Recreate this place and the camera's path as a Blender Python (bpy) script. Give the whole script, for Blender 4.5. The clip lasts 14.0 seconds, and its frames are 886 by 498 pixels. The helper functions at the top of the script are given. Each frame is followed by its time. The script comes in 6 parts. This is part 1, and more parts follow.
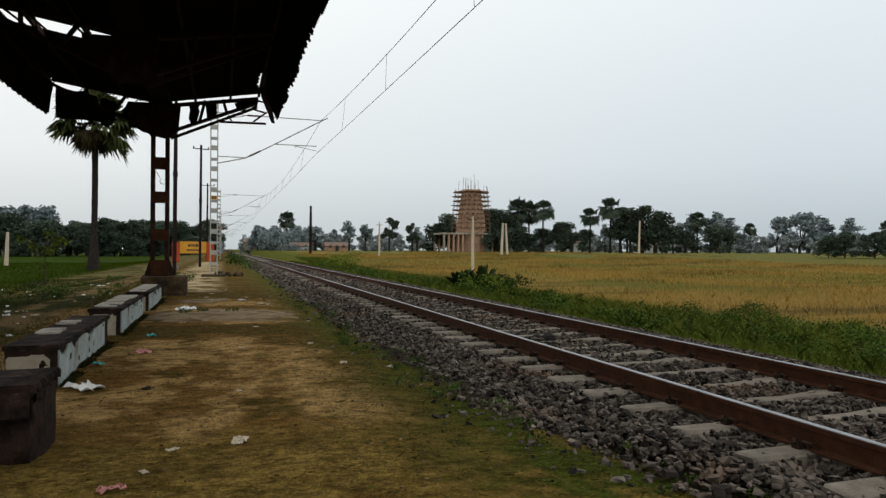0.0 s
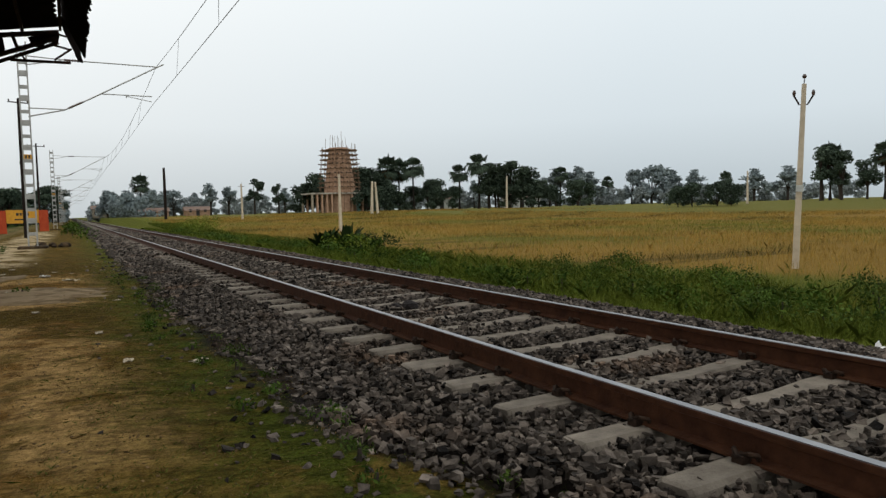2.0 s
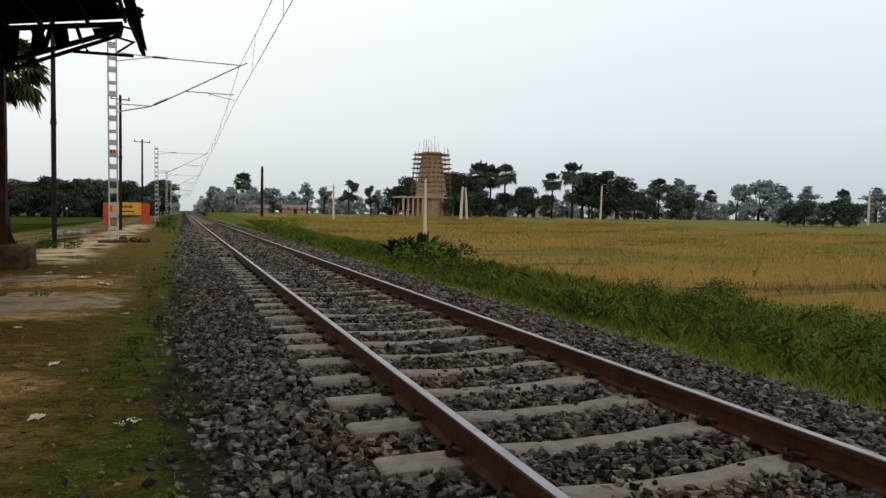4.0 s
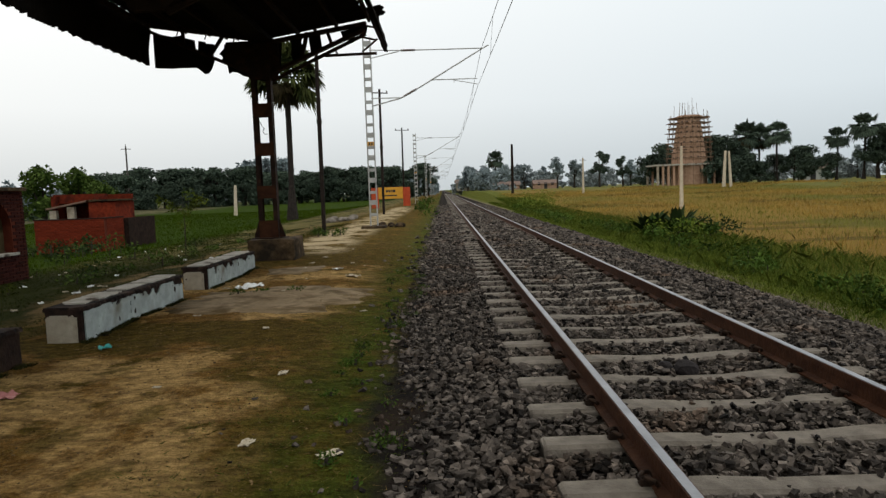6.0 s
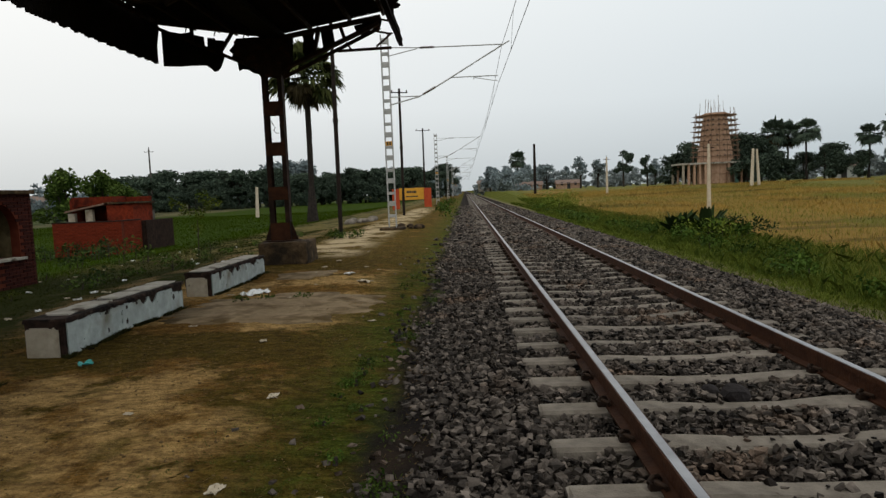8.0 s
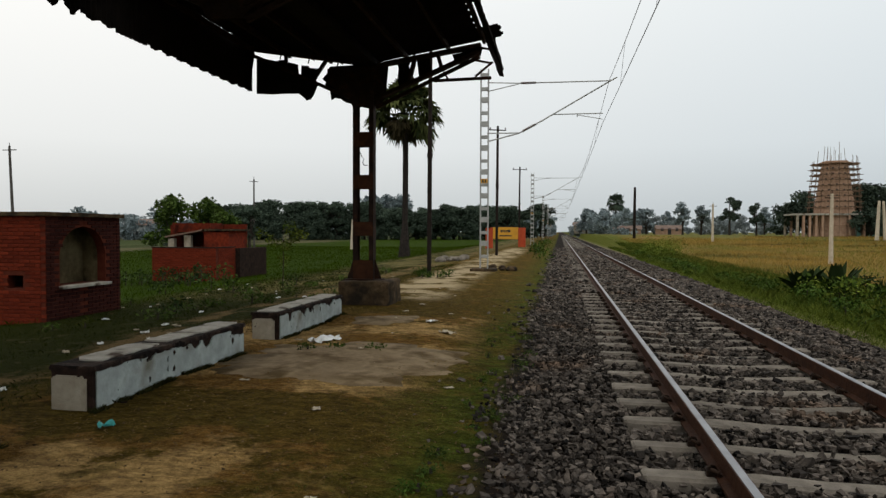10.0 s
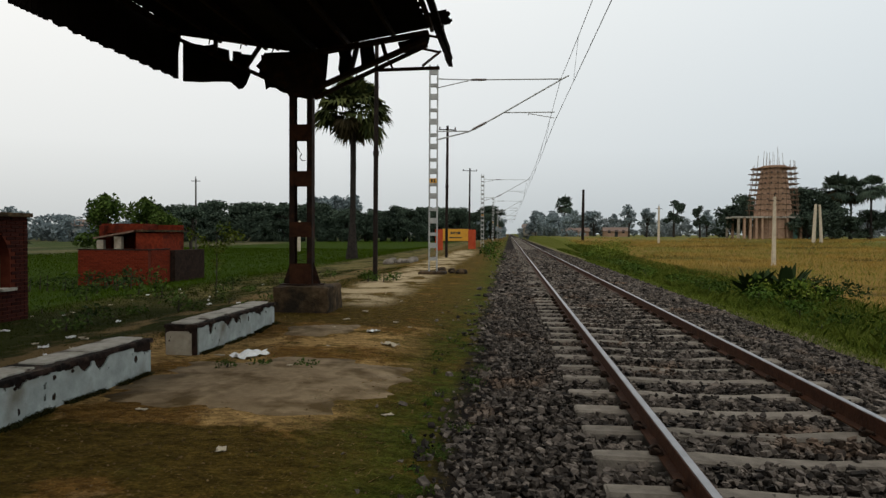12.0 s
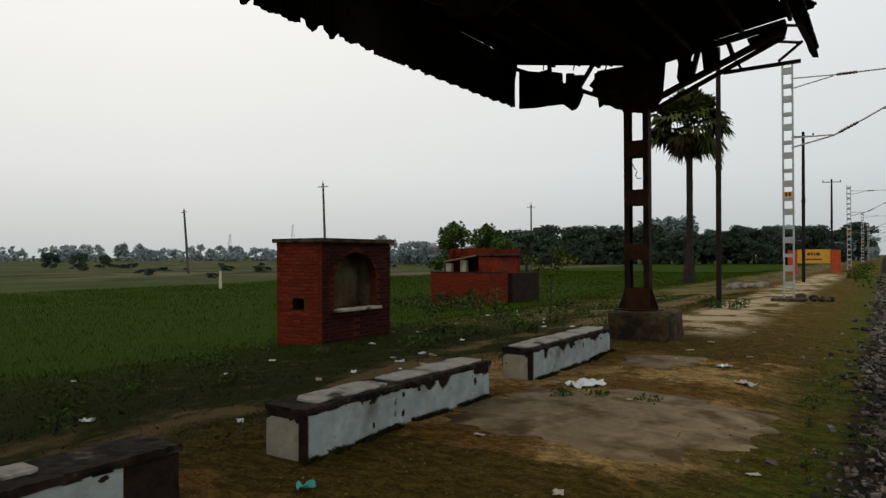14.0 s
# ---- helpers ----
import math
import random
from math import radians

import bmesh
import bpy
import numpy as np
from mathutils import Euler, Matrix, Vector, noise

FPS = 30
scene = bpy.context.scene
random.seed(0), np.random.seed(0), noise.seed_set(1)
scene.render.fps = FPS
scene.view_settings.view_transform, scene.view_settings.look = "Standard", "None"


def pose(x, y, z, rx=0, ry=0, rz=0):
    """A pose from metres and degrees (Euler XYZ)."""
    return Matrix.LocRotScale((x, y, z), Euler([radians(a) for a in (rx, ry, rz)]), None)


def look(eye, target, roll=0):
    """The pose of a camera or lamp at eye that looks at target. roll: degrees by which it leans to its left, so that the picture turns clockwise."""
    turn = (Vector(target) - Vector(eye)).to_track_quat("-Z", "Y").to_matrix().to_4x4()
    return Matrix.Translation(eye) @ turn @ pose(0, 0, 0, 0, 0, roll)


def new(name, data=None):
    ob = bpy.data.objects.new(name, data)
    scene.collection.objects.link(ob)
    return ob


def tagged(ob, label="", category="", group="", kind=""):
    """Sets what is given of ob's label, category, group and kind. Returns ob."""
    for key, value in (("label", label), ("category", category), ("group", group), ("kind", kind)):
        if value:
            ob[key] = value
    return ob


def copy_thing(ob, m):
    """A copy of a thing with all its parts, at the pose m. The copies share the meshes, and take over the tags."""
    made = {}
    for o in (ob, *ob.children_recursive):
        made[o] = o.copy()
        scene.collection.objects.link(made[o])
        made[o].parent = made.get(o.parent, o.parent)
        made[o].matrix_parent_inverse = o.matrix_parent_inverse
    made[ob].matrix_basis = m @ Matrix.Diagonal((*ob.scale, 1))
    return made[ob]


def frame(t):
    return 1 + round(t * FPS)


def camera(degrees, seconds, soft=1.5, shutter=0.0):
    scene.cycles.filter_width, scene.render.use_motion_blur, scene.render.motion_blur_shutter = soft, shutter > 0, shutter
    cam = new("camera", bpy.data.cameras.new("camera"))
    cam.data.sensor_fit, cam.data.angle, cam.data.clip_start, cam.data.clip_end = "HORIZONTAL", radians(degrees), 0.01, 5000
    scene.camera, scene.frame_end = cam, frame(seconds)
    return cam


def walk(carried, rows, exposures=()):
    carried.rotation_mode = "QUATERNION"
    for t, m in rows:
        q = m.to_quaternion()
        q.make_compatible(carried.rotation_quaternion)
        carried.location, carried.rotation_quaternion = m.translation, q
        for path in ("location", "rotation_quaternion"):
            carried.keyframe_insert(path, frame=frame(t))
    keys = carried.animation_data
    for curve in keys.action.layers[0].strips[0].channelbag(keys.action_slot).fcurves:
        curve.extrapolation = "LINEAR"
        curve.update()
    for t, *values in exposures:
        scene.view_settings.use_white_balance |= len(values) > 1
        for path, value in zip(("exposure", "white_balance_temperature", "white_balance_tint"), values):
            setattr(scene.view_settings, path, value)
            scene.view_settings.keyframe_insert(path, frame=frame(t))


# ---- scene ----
cam = camera(66.3, 14.0, 1.4)
EXPOSURES = [(0.0, 0.0), (0.5, -0.08), (1.5, 0.0), (4.5, 0.14), (6.0, 0.08), (6.5, 0.18), (7.0, 0.06), (9.5, -0.08), (12.0, -0.13), (12.8, -0.10), (14.0, -0.26)]
PATH = [
    (0, (-3.593, 1.015, 1.098), (-2.974, 2.917, 1.102), 0.3),
    (0.5, (-3.391, 1.263, 1.075), (-2.637, 3.114, 1.001), -2.3),
    (1, (-3.163, 1.653, 1.078), (-2.516, 3.544, 1.011), -1.8),
    (1.5, (-2.98, 2.116, 1.06), (-2.257, 3.978, 0.952), 0.9),
    (2, (-2.677, 2.443, 1.023), (-1.718, 4.194, 0.903), -1.5),
    (2.2, (-2.545, 2.542, 0.995), (-1.575, 4.291, 0.972), 1.2),
    (4.5, (-1.356, 3.807, 1.282), (-0.872, 5.744, 1.162), -1.3),
    (5, (-1.338, 3.914, 1.38), (-1.207, 5.909, 1.321), -2.5),
    (5.5, (-1.173, 4.194, 1.343), (-1.162, 6.191, 1.242), -2.8),
    (6, (-1.064, 4.365, 1.371), (-1.069, 6.357, 1.198), -2.0),
    (6.5, (-1.092, 4.637, 1.371), (-1.106, 6.627, 1.175), 0.6),
    (7, (-1.041, 4.765, 1.35), (-1.046, 6.756, 1.156), -0.9),
    (9.5, (-0.952, 6.018, 1.377), (-1.202, 8.001, 1.299), -0.8),
    (10, (-1.063, 6.377, 1.418), (-1.402, 8.348, 1.366), 0.2),
    (10.5, (-1.075, 6.462, 1.41), (-1.459, 8.423, 1.307), -1.6),
    (11, (-1.035, 6.796, 1.369), (-1.474, 8.745, 1.286), 1.0),
    (11.5, (-1.05, 7.021, 1.362), (-1.366, 8.994, 1.266), 0.7),
    (12, (-1.121, 7.359, 1.406), (-1.315, 9.349, 1.36), 0.3),
    (12.5, (-1.123, 7.354, 1.406), (-1.481, 9.32, 1.337), -1.8),
    (13, (-1.013, 7.512, 1.393), (-1.751, 9.37, 1.312), -1.9),
    (13.3, (-1.095, 7.639, 1.408), (-1.946, 9.446, 1.303), -1.8),
    (13.5, (-1.151, 7.68, 1.405), (-2.068, 9.456, 1.356), -0.4),
    (14, (-1.366, 7.868, 1.394), (-2.455, 9.545, 1.415), -0.2),
]
walk(cam, [(t, look(eye, target, roll)) for t, eye, target, roll in PATH], EXPOSURES)

# ---- light ----
SUN_EL, SUN_AZ = radians(62), radians(125)
world = bpy.data.worlds.new("world")
scene.world = world
world.use_nodes = True
wn, wl = world.node_tree.nodes, world.node_tree.links
wn.clear()
sky = wn.new("ShaderNodeTexSky")
sky.sky_type, sky.sun_disc = "NISHITA", False
sky.sun_elevation, sky.sun_rotation = SUN_EL, SUN_AZ
sky.air_density, sky.dust_density, sky.ozone_density = 1.0, 6.0, 1.0
geo = wn.new("ShaderNodeTexCoord")
sep = wn.new("ShaderNodeSeparateXYZ")
wl.new(geo.outputs["Generated"], sep.inputs[0])
cloud = wn.new("ShaderNodeValToRGB")  # an overcast sky, brighter towards the zenith
ce = cloud.color_ramp.elements
ce[0].position, ce[0].color = 0.0, (5.7, 6.15, 6.35, 1)
ce[1].position, ce[1].color = 0.40, (10.4, 10.6, 10.5, 1)
mid = ce.new(0.12)
mid.color = (8.0, 8.4, 8.55, 1)
wl.new(sep.outputs["Z"], cloud.inputs["Fac"])
haze = wn.new("ShaderNodeMixRGB")
haze.inputs["Fac"].default_value = 0.92
wbg = wn.new("ShaderNodeBackground")
wbg.inputs["Strength"].default_value = 0.1
wout = wn.new("ShaderNodeOutputWorld")
wl.new(sky.outputs[0], haze.inputs["Color1"])
wl.new(cloud.outputs[0], haze.inputs["Color2"])
side = wn.new("ShaderNodeMapRange")  # thinner, warmer cloud on the village side
side.inputs["From Min"].default_value, side.inputs["From Max"].default_value = -0.8, 0.7
wl.new(sep.outputs["X"], side.inputs["Value"])
tint = wn.new("ShaderNodeMixRGB")
tint.inputs["Color1"].default_value, tint.inputs["Color2"].default_value = (1.235, 1.18, 1.13, 1), (0.865, 0.915, 0.95, 1)
wl.new(side.outputs[0], tint.inputs["Fac"])
lit = wn.new("ShaderNodeMixRGB")
lit.blend_type = "MULTIPLY"
lit.inputs["Fac"].default_value = 1.0
wl.new(haze.outputs[0], lit.inputs["Color1"])
wl.new(tint.outputs[0], lit.inputs["Color2"])
wl.new(lit.outputs[0], wbg.inputs["Color"])
wl.new(wbg.outputs[0], wout.inputs["Surface"])
sun = new("sun", bpy.data.lights.new("sun", "SUN"))
sun.data.energy, sun.data.angle, sun.data.color = 0.75, radians(25), (1.0, 0.93, 0.82)
sun.rotation_euler = (radians(90) - SUN_EL, 0, radians(180) - SUN_AZ)  # high over the track, in thin cloud


# ---- materials ----
def material(name, stops, scale=4.0, rough=0.85, metal=0.0, bump=0.3, fine=40.0, grime=None, grime_scale=1.2, island=0.0, detail=6.0):
    """A surface: colour stops over noise, a second coarser layer of grime, and fine relief."""
    m = bpy.data.materials.new(name)
    m.use_nodes = True
    n, l = m.node_tree.nodes, m.node_tree.links
    b = n["Principled BSDF"]
    b.inputs["Roughness"].default_value, b.inputs["Metallic"].default_value = rough, metal
    b.inputs["Specular IOR Level"].default_value = 0.5 if rough < 0.65 else 0.08  # porous and dusty surfaces hardly shine
    co = n.new("ShaderNodeTexCoord")
    n1 = n.new("ShaderNodeTexNoise")
    n1.inputs["Scale"].default_value, n1.inputs["Detail"].default_value, n1.inputs["Roughness"].default_value = scale, detail, 0.65
    l.new(co.outputs["Object"], n1.inputs["Vector"])
    ramp = n.new("ShaderNodeValToRGB")
    e = ramp.color_ramp.elements
    for i, (p, c) in enumerate(stops):
        el = e[i] if i < 2 else e.new(p)
        el.position, el.color = p, (*c, 1)
    l.new(n1.outputs["Fac"], ramp.inputs["Fac"])
    colour = ramp.outputs["Color"]
    if grime:
        n2 = n.new("ShaderNodeTexNoise")
        n2.inputs["Scale"].default_value, n2.inputs["Detail"].default_value = grime_scale, 8
        l.new(co.outputs["Object"], n2.inputs["Vector"])
        r2 = n.new("ShaderNodeValToRGB")
        r2.color_ramp.elements[0].position, r2.color_ramp.elements[1].position = grime[1], grime[2]
        l.new(n2.outputs["Fac"], r2.inputs["Fac"])
        mx = n.new("ShaderNodeMixRGB")
        mx.inputs["Color2"].default_value = (*grime[0], 1)
        l.new(r2.outputs["Color"], mx.inputs["Fac"])
        l.new(colour, mx.inputs["Color1"])
        colour = mx.outputs["Color"]
    if island:
        info = n.new("ShaderNodeObjectInfo")
        geo = n.new("ShaderNodeNewGeometry")
        add = n.new("ShaderNodeMath")
        add.operation = "ADD"
        l.new(info.outputs["Random"], add.inputs[0])
        l.new(geo.outputs["Random Per Island"], add.inputs[1])
        fr = n.new("ShaderNodeMath")
        fr.operation = "FRACT"
        l.new(add.outputs[0], fr.inputs[0])
        mr = n.new("ShaderNodeMapRange")
        mr.inputs["To Min"].default_value, mr.inputs["To Max"].default_value = 1 - island, 1 + island
        l.new(fr.outputs[0], mr.inputs["Value"])
        hs = n.new("ShaderNodeHueSaturation")
        l.new(mr.outputs[0], hs.inputs["Value"])
        l.new(colour, hs.inputs["Color"])
        colour = hs.outputs["Color"]
    l.new(colour, b.inputs["Base Color"])
    if bump:
        n3 = n.new("ShaderNodeTexNoise")
        n3.inputs["Scale"].default_value, n3.inputs["Detail"].default_value = fine, 6
        l.new(co.outputs["Object"], n3.inputs["Vector"])
        bp = n.new("ShaderNodeBump")
        bp.inputs["Strength"].default_value, bp.inputs["Distance"].default_value = bump, 0.02
        l.new(n3.outputs["Fac"], bp.inputs["Height"])
        l.new(bp.outputs["Normal"], b.inputs["Normal"])
    return m


M_RAIL = material("rusty_rail_steel", [(0.3, (0.030, 0.012, 0.007)), (0.7, (0.076, 0.032, 0.016))], 9, 0.7, 0.2, 0.3)
M_HEAD = material("polished_rail_head", [(0.3, (0.17, 0.170, 0.178)), (0.7, (0.32, 0.32, 0.33))], 3, 0.40, 0.9, 0.05)
M_SLEEPER = material("weathered_sleeper_concrete", [(0.3, (0.090, 0.078, 0.064)), (0.7, (0.20, 0.175, 0.145))], 6, 0.9, 0, 0.4, 60, island=0.15)
M_STONE = material("crushed_stone", [(0.3, (0.016, 0.0135, 0.0120)), (0.7, (0.116, 0.097, 0.081))], 9, 0.85, 0, 0.5, 60, grime=((0.105, 0.066, 0.042), 0.56, 0.78), grime_scale=0.9, island=0.95)
M_RUST = material("rusty_painted_steel", [(0.3, (0.016, 0.010, 0.008)), (0.55, (0.030, 0.017, 0.012)), (0.75, (0.075, 0.028, 0.014))], 5, 0.8, 0.1, 0.3)
M_BATTEN = material("orange_rust_plate", [(0.3, (0.026, 0.012, 0.007)), (0.7, (0.075, 0.028, 0.013))], 5, 0.85, 0.1, 0.3)
# near-black base colour: the shade under the roof is put into the sheets
M_SHEET = material("shade_black_corrugated_sheet", [(0.3, (0.006, 0.005, 0.005)), (0.75, (0.016, 0.012, 0.010))], 3, 0.9, 0.0, 0.3)
M_MAST = material("galvanised_steel", [(0.3, (0.26, 0.26, 0.245)), (0.7, (0.42, 0.42, 0.40))], 4, 0.55, 0.35, 0.1)
M_WIRE = material("wire_copper_dark", [(0.3, (0.10, 0.10, 0.10)), (0.7, (0.2, 0.2, 0.2))], 4, 0.5, 0.5, 0)
M_CONC = material("old_mossy_concrete", [(0.3, (0.028, 0.018, 0.009)), (0.62, (0.088, 0.058, 0.031)), (0.8, (0.20, 0.145, 0.088))], 7, 0.95, 0, 0.9, 22, grime=((0.022, 0.017, 0.012), 0.46, 0.62), grime_scale=3)
M_BRICK = material("red_brick", [(0.3, (0.072, 0.010, 0.005)), (0.7, (0.172, 0.027, 0.010))], 6, 0.9, 0, 0.4, 50, grime=((0.035, 0.009, 0.006), 0.52, 0.72), grime_scale=2.2, island=0.22)
M_MORTAR = material("brick_dust_mortar", [(0.3, (0.066, 0.014, 0.008)), (0.7, (0.115, 0.028, 0.015))], 8, 0.95, 0, 0.4)
M_LIME = material("limewash", [(0.3, (0.36, 0.38, 0.36)), (0.7, (0.55, 0.57, 0.54))], 7, 0.9, 0, 0.3, 50)


# ---- helpers of the scene ----
def obj(name, bm, mat, parent=None, label="", category="", group="", kind="", smooth=False):
    me = bpy.data.meshes.new(name)
    bm.normal_update()
    bm.to_mesh(me)
    bm.free()
    if smooth:
        for p in me.polygons:
            p.use_smooth = True
    if mat:
        me.materials.append(mat)
    ob = new(name, me)
    if parent:
        ob.parent = parent
    return tagged(ob, label, category, group, kind)


def part(name, bm, mat, parent, label=""):
    return obj(name, bm, mat, parent, label)


def root(name, m, label, category, group="", kind=""):
    e = new(name)
    e.empty_display_size = 0.2
    e.matrix_world = m
    return tagged(e, label, category, group, kind)


def box(bm, x0, x1, y0, y1, z0, z1, bevel=0.0):
    r = bmesh.ops.create_cube(bm, size=1)
    bmesh.ops.scale(bm, vec=(x1 - x0, y1 - y0, z1 - z0), verts=r["verts"])
    bmesh.ops.translate(bm, vec=((x0 + x1) / 2, (y0 + y1) / 2, (z0 + z1) / 2), verts=r["verts"])
    if bevel:
        bmesh.ops.bevel(bm, geom=list({e for v in r["verts"] for e in v.link_edges}), offset=bevel, segments=2, affect="EDGES", profile=0.6)
    return bm


def tube(bm, points, radii, sides=8, cap=True):
    """A tube through points."""
    pts = [Vector(p) for p in points]
    if not hasattr(radii, "__len__"):
        radii = [radii] * len(pts)
    rings = []
    for i, p in enumerate(pts):
        d = (pts[min(i + 1, len(pts) - 1)] - pts[max(i - 1, 0)]).normalized()
        a = d.orthogonal().normalized() if abs(d.z) < 0.95 else Vector((1, 0, 0))
        a = (a - d * a.dot(d)).normalized()
        b = d.cross(a)
        rings.append([bm.verts.new(p + (a * math.cos(t) + b * math.sin(t)) * radii[i]) for t in (2 * math.pi * k / sides for k in range(sides))])
    for r0, r1 in zip(rings, rings[1:]):
        for k in range(sides):
            bm.faces.new((r0[k], r0[(k + 1) % sides], r1[(k + 1) % sides], r1[k]))
    if cap:
        bm.faces.new(rings[0][::-1])
        bm.faces.new(rings[-1])
    return bm


def beam(bm, p, q, w, h, up=(0, 0, 1)):
    """A rectangular bar from p to q, w wide and h high."""
    p, q = Vector(p), Vector(q)
    d = (q - p).normalized()
    s = d.cross(Vector(up)).normalized() * w / 2
    u = s.cross(d).normalized() * h / 2
    v = [[bm.verts.new(c + s * a + u * b) for a, b in ((-1, -1), (1, -1), (1, 1), (-1, 1))] for c in (p, q)]
    for k in range(4):
        bm.faces.new((v[0][k], v[0][(k + 1) % 4], v[1][(k + 1) % 4], v[1][k]))
    bm.faces.new(v[0][::-1])
    bm.faces.new(v[1])
    return bm


def BM():
    return bmesh.new()


# ---- ground ----
def ramp(v, pts):
    for (a, fa), (b, fb) in zip(pts, pts[1:]):
        if v <= b:
            u = max(0.0, (v - a) / (b - a))
            u = u * u * (3 - 2 * u)
            return fa + (fb - fa) * u
    return pts[-1][1]


SECTION = [(-40, -0.8), (-17, -0.8), (-10, -0.38), (-7.0, -0.22), (-5.6, -0.10), (-3.0, -0.11), (-1.6, -0.20), (-0.9, -0.29), (2.9, -0.29), (3.3, -0.31), (4.6, -0.60), (7, -0.78), (12, -0.8), (40, -0.8)]


def ground_z(x, y):
    z = ramp(x, SECTION)
    if -9 < x < -0.8:
        z += 0.03 * noise.noise(Vector((x * 0.7, y * 0.7, 0))) + 0.012 * noise.noise(Vector((x * 3, y * 3, 4)))
    elif abs(x - 1) > 4:
        z += 0.06 * noise.noise(Vector((x * 0.3, y * 0.3, 2)))
        if x > 6:
            u = min(1.0, max(0.0, (math.hypot(x, y) - 55) / 85))
            z += 1.5 * u * u * (3 - 2 * u)  # the meadow rises gently towards the village
    return z


def mixer(n, l, a, b, fac):
    m = n.new("ShaderNodeMixRGB")
    for k, v in (("Color1", a), ("Color2", b), ("Fac", fac)):
        if isinstance(v, tuple):
            m.inputs[k].default_value = (*v, 1)
        elif isinstance(v, float):
            m.inputs[k].default_value = v
        else:
            l.new(v, m.inputs[k])
    return m.outputs["Color"]


def ground_material():
    """Soil, sand, turf, gravel and fields, laid out along the track with broken edges."""
    m = bpy.data.materials.new("ground_cover")
    m.use_nodes = True
    n, l = m.node_tree.nodes, m.node_tree.links
    b = n["Principled BSDF"]
    b.inputs["Roughness"].default_value = 0.95
    b.inputs["Specular IOR Level"].default_value = 0.02
    co = n.new("ShaderNodeTexCoord")

    def noisy(scale, detail=6, rough=0.6, stretch=None):
        t = n.new("ShaderNodeTexNoise")
        t.inputs["Scale"].default_value, t.inputs["Detail"].default_value, t.inputs["Roughness"].default_value = scale, detail, rough
        if stretch:
            mp = n.new("ShaderNodeMapping")
            mp.inputs["Scale"].default_value = stretch
            l.new(co.outputs["Object"], mp.inputs["Vector"])
            l.new(mp.outputs["Vector"], t.inputs["Vector"])
        else:
            l.new(co.outputs["Object"], t.inputs["Vector"])
        return t.outputs["Fac"]

    def calc(op, a, c):
        x = n.new("ShaderNodeMath")
        x.operation = op
        for i, v in enumerate((a, c)):
            if isinstance(v, (int, float)):
                x.inputs[i].default_value = v
            else:
                l.new(v, x.inputs[i])
        return x.outputs[0]

    def band(v, lo, hi):
        x = n.new("ShaderNodeMapRange")
        x.interpolation_type = "SMOOTHSTEP"
        x.inputs["From Min"].default_value, x.inputs["From Max"].default_value = lo, hi
        l.new(v, x.inputs["Value"])
        return x.outputs[0]

    sep = n.new("ShaderNodeSeparateXYZ")
    l.new(co.outputs["Object"], sep.inputs[0])
    warp = calc("ADD", calc("MULTIPLY", calc("SUBTRACT", noisy(0.9, 8), 0.5), 1.6), calc("MULTIPLY", calc("SUBTRACT", noisy(6, 4), 0.5), 0.5))
    x = calc("ADD", sep.outputs["X"], warp)
    wide = calc("ADD", sep.outputs["X"], calc("MULTIPLY", calc("SUBTRACT", noisy(0.12, 6), 0.5), 22.0))
    y = calc("ADD", sep.outputs["Y"], calc("MULTIPLY", warp, 0.8))
    grain = band(noisy(34, 7, 0.8), 0.25, 0.75)
    speck = band(noisy(95, 2, 0.5), 0.60, 0.68)
    # bare earth with straw and crumbs
    soil = mixer(n, l, (0.060, 0.034, 0.009), (0.185, 0.108, 0.034), grain)
    soil = mixer(n, l, soil, (0.20, 0.145, 0.070), calc("MULTIPLY", speck, 0.6))
    pale = mixer(n, l, (0.215, 0.150, 0.074), (0.405, 0.282, 0.146), grain)
    swept = calc("ADD", calc("MULTIPLY", band(y, 4.9, 6.2), calc("SUBTRACT", 1.0, band(y, 10.2, 11.5))), calc("MULTIPLY", band(y, 12.2, 13.2), calc("SUBTRACT", 1.0, band(y, 17.4, 18.8))))
    soil = mixer(n, l, soil, pale, band(calc("ADD", noisy(0.75, 9, 0.7, (1.0, 0.7, 1)), calc("MULTIPLY", swept, 0.13)), 0.55, 0.66))
    soil = mixer(n, l, soil, (0.36, 0.25, 0.125), calc("MULTIPLY", band(noisy(64, 4, 0.65), 0.58, 0.66), 0.45))
    soil = mixer(n, l, soil, (0.040, 0.024, 0.008), calc("MULTIPLY", band(noisy(15, 8, 0.8, (0.45, 1.5, 1)), 0.57, 0.65), 0.75))
    # thin turf
    turf = mixer(n, l, (0.024, 0.026, 0.005), (0.118, 0.096, 0.024), band(noisy(36, 7, 0.8), 0.28, 0.74))
    turf = mixer(n, l, turf, (0.09, 0.058, 0.024), calc("MULTIPLY", band(noisy(9, 5), 0.5, 0.7), 0.7))
    brown = mixer(n, l, (0.030, 0.024, 0.006), (0.108, 0.076, 0.020), band(noisy(34, 7, 0.8), 0.28, 0.72))
    plat = mixer(n, l, soil, brown, band(calc("SUBTRACT", noisy(1.3, 7, 0.65), calc("MULTIPLY", calc("SUBTRACT", swept, 0.5), 0.22)), 0.46, 0.54))
    strawy = mixer(n, l, (0.054, 0.042, 0.010), (0.325, 0.234, 0.080), band(noisy(26, 9, 0.9), 0.34, 0.68))
    plat = mixer(n, l, plat, strawy, calc("MULTIPLY", band(y, 6.4, 4.8), band(noisy(1.9, 9, 0.75), 0.36, 0.54)))
    plat = mixer(n, l, plat, turf, band(x, -2.9, -2.0))
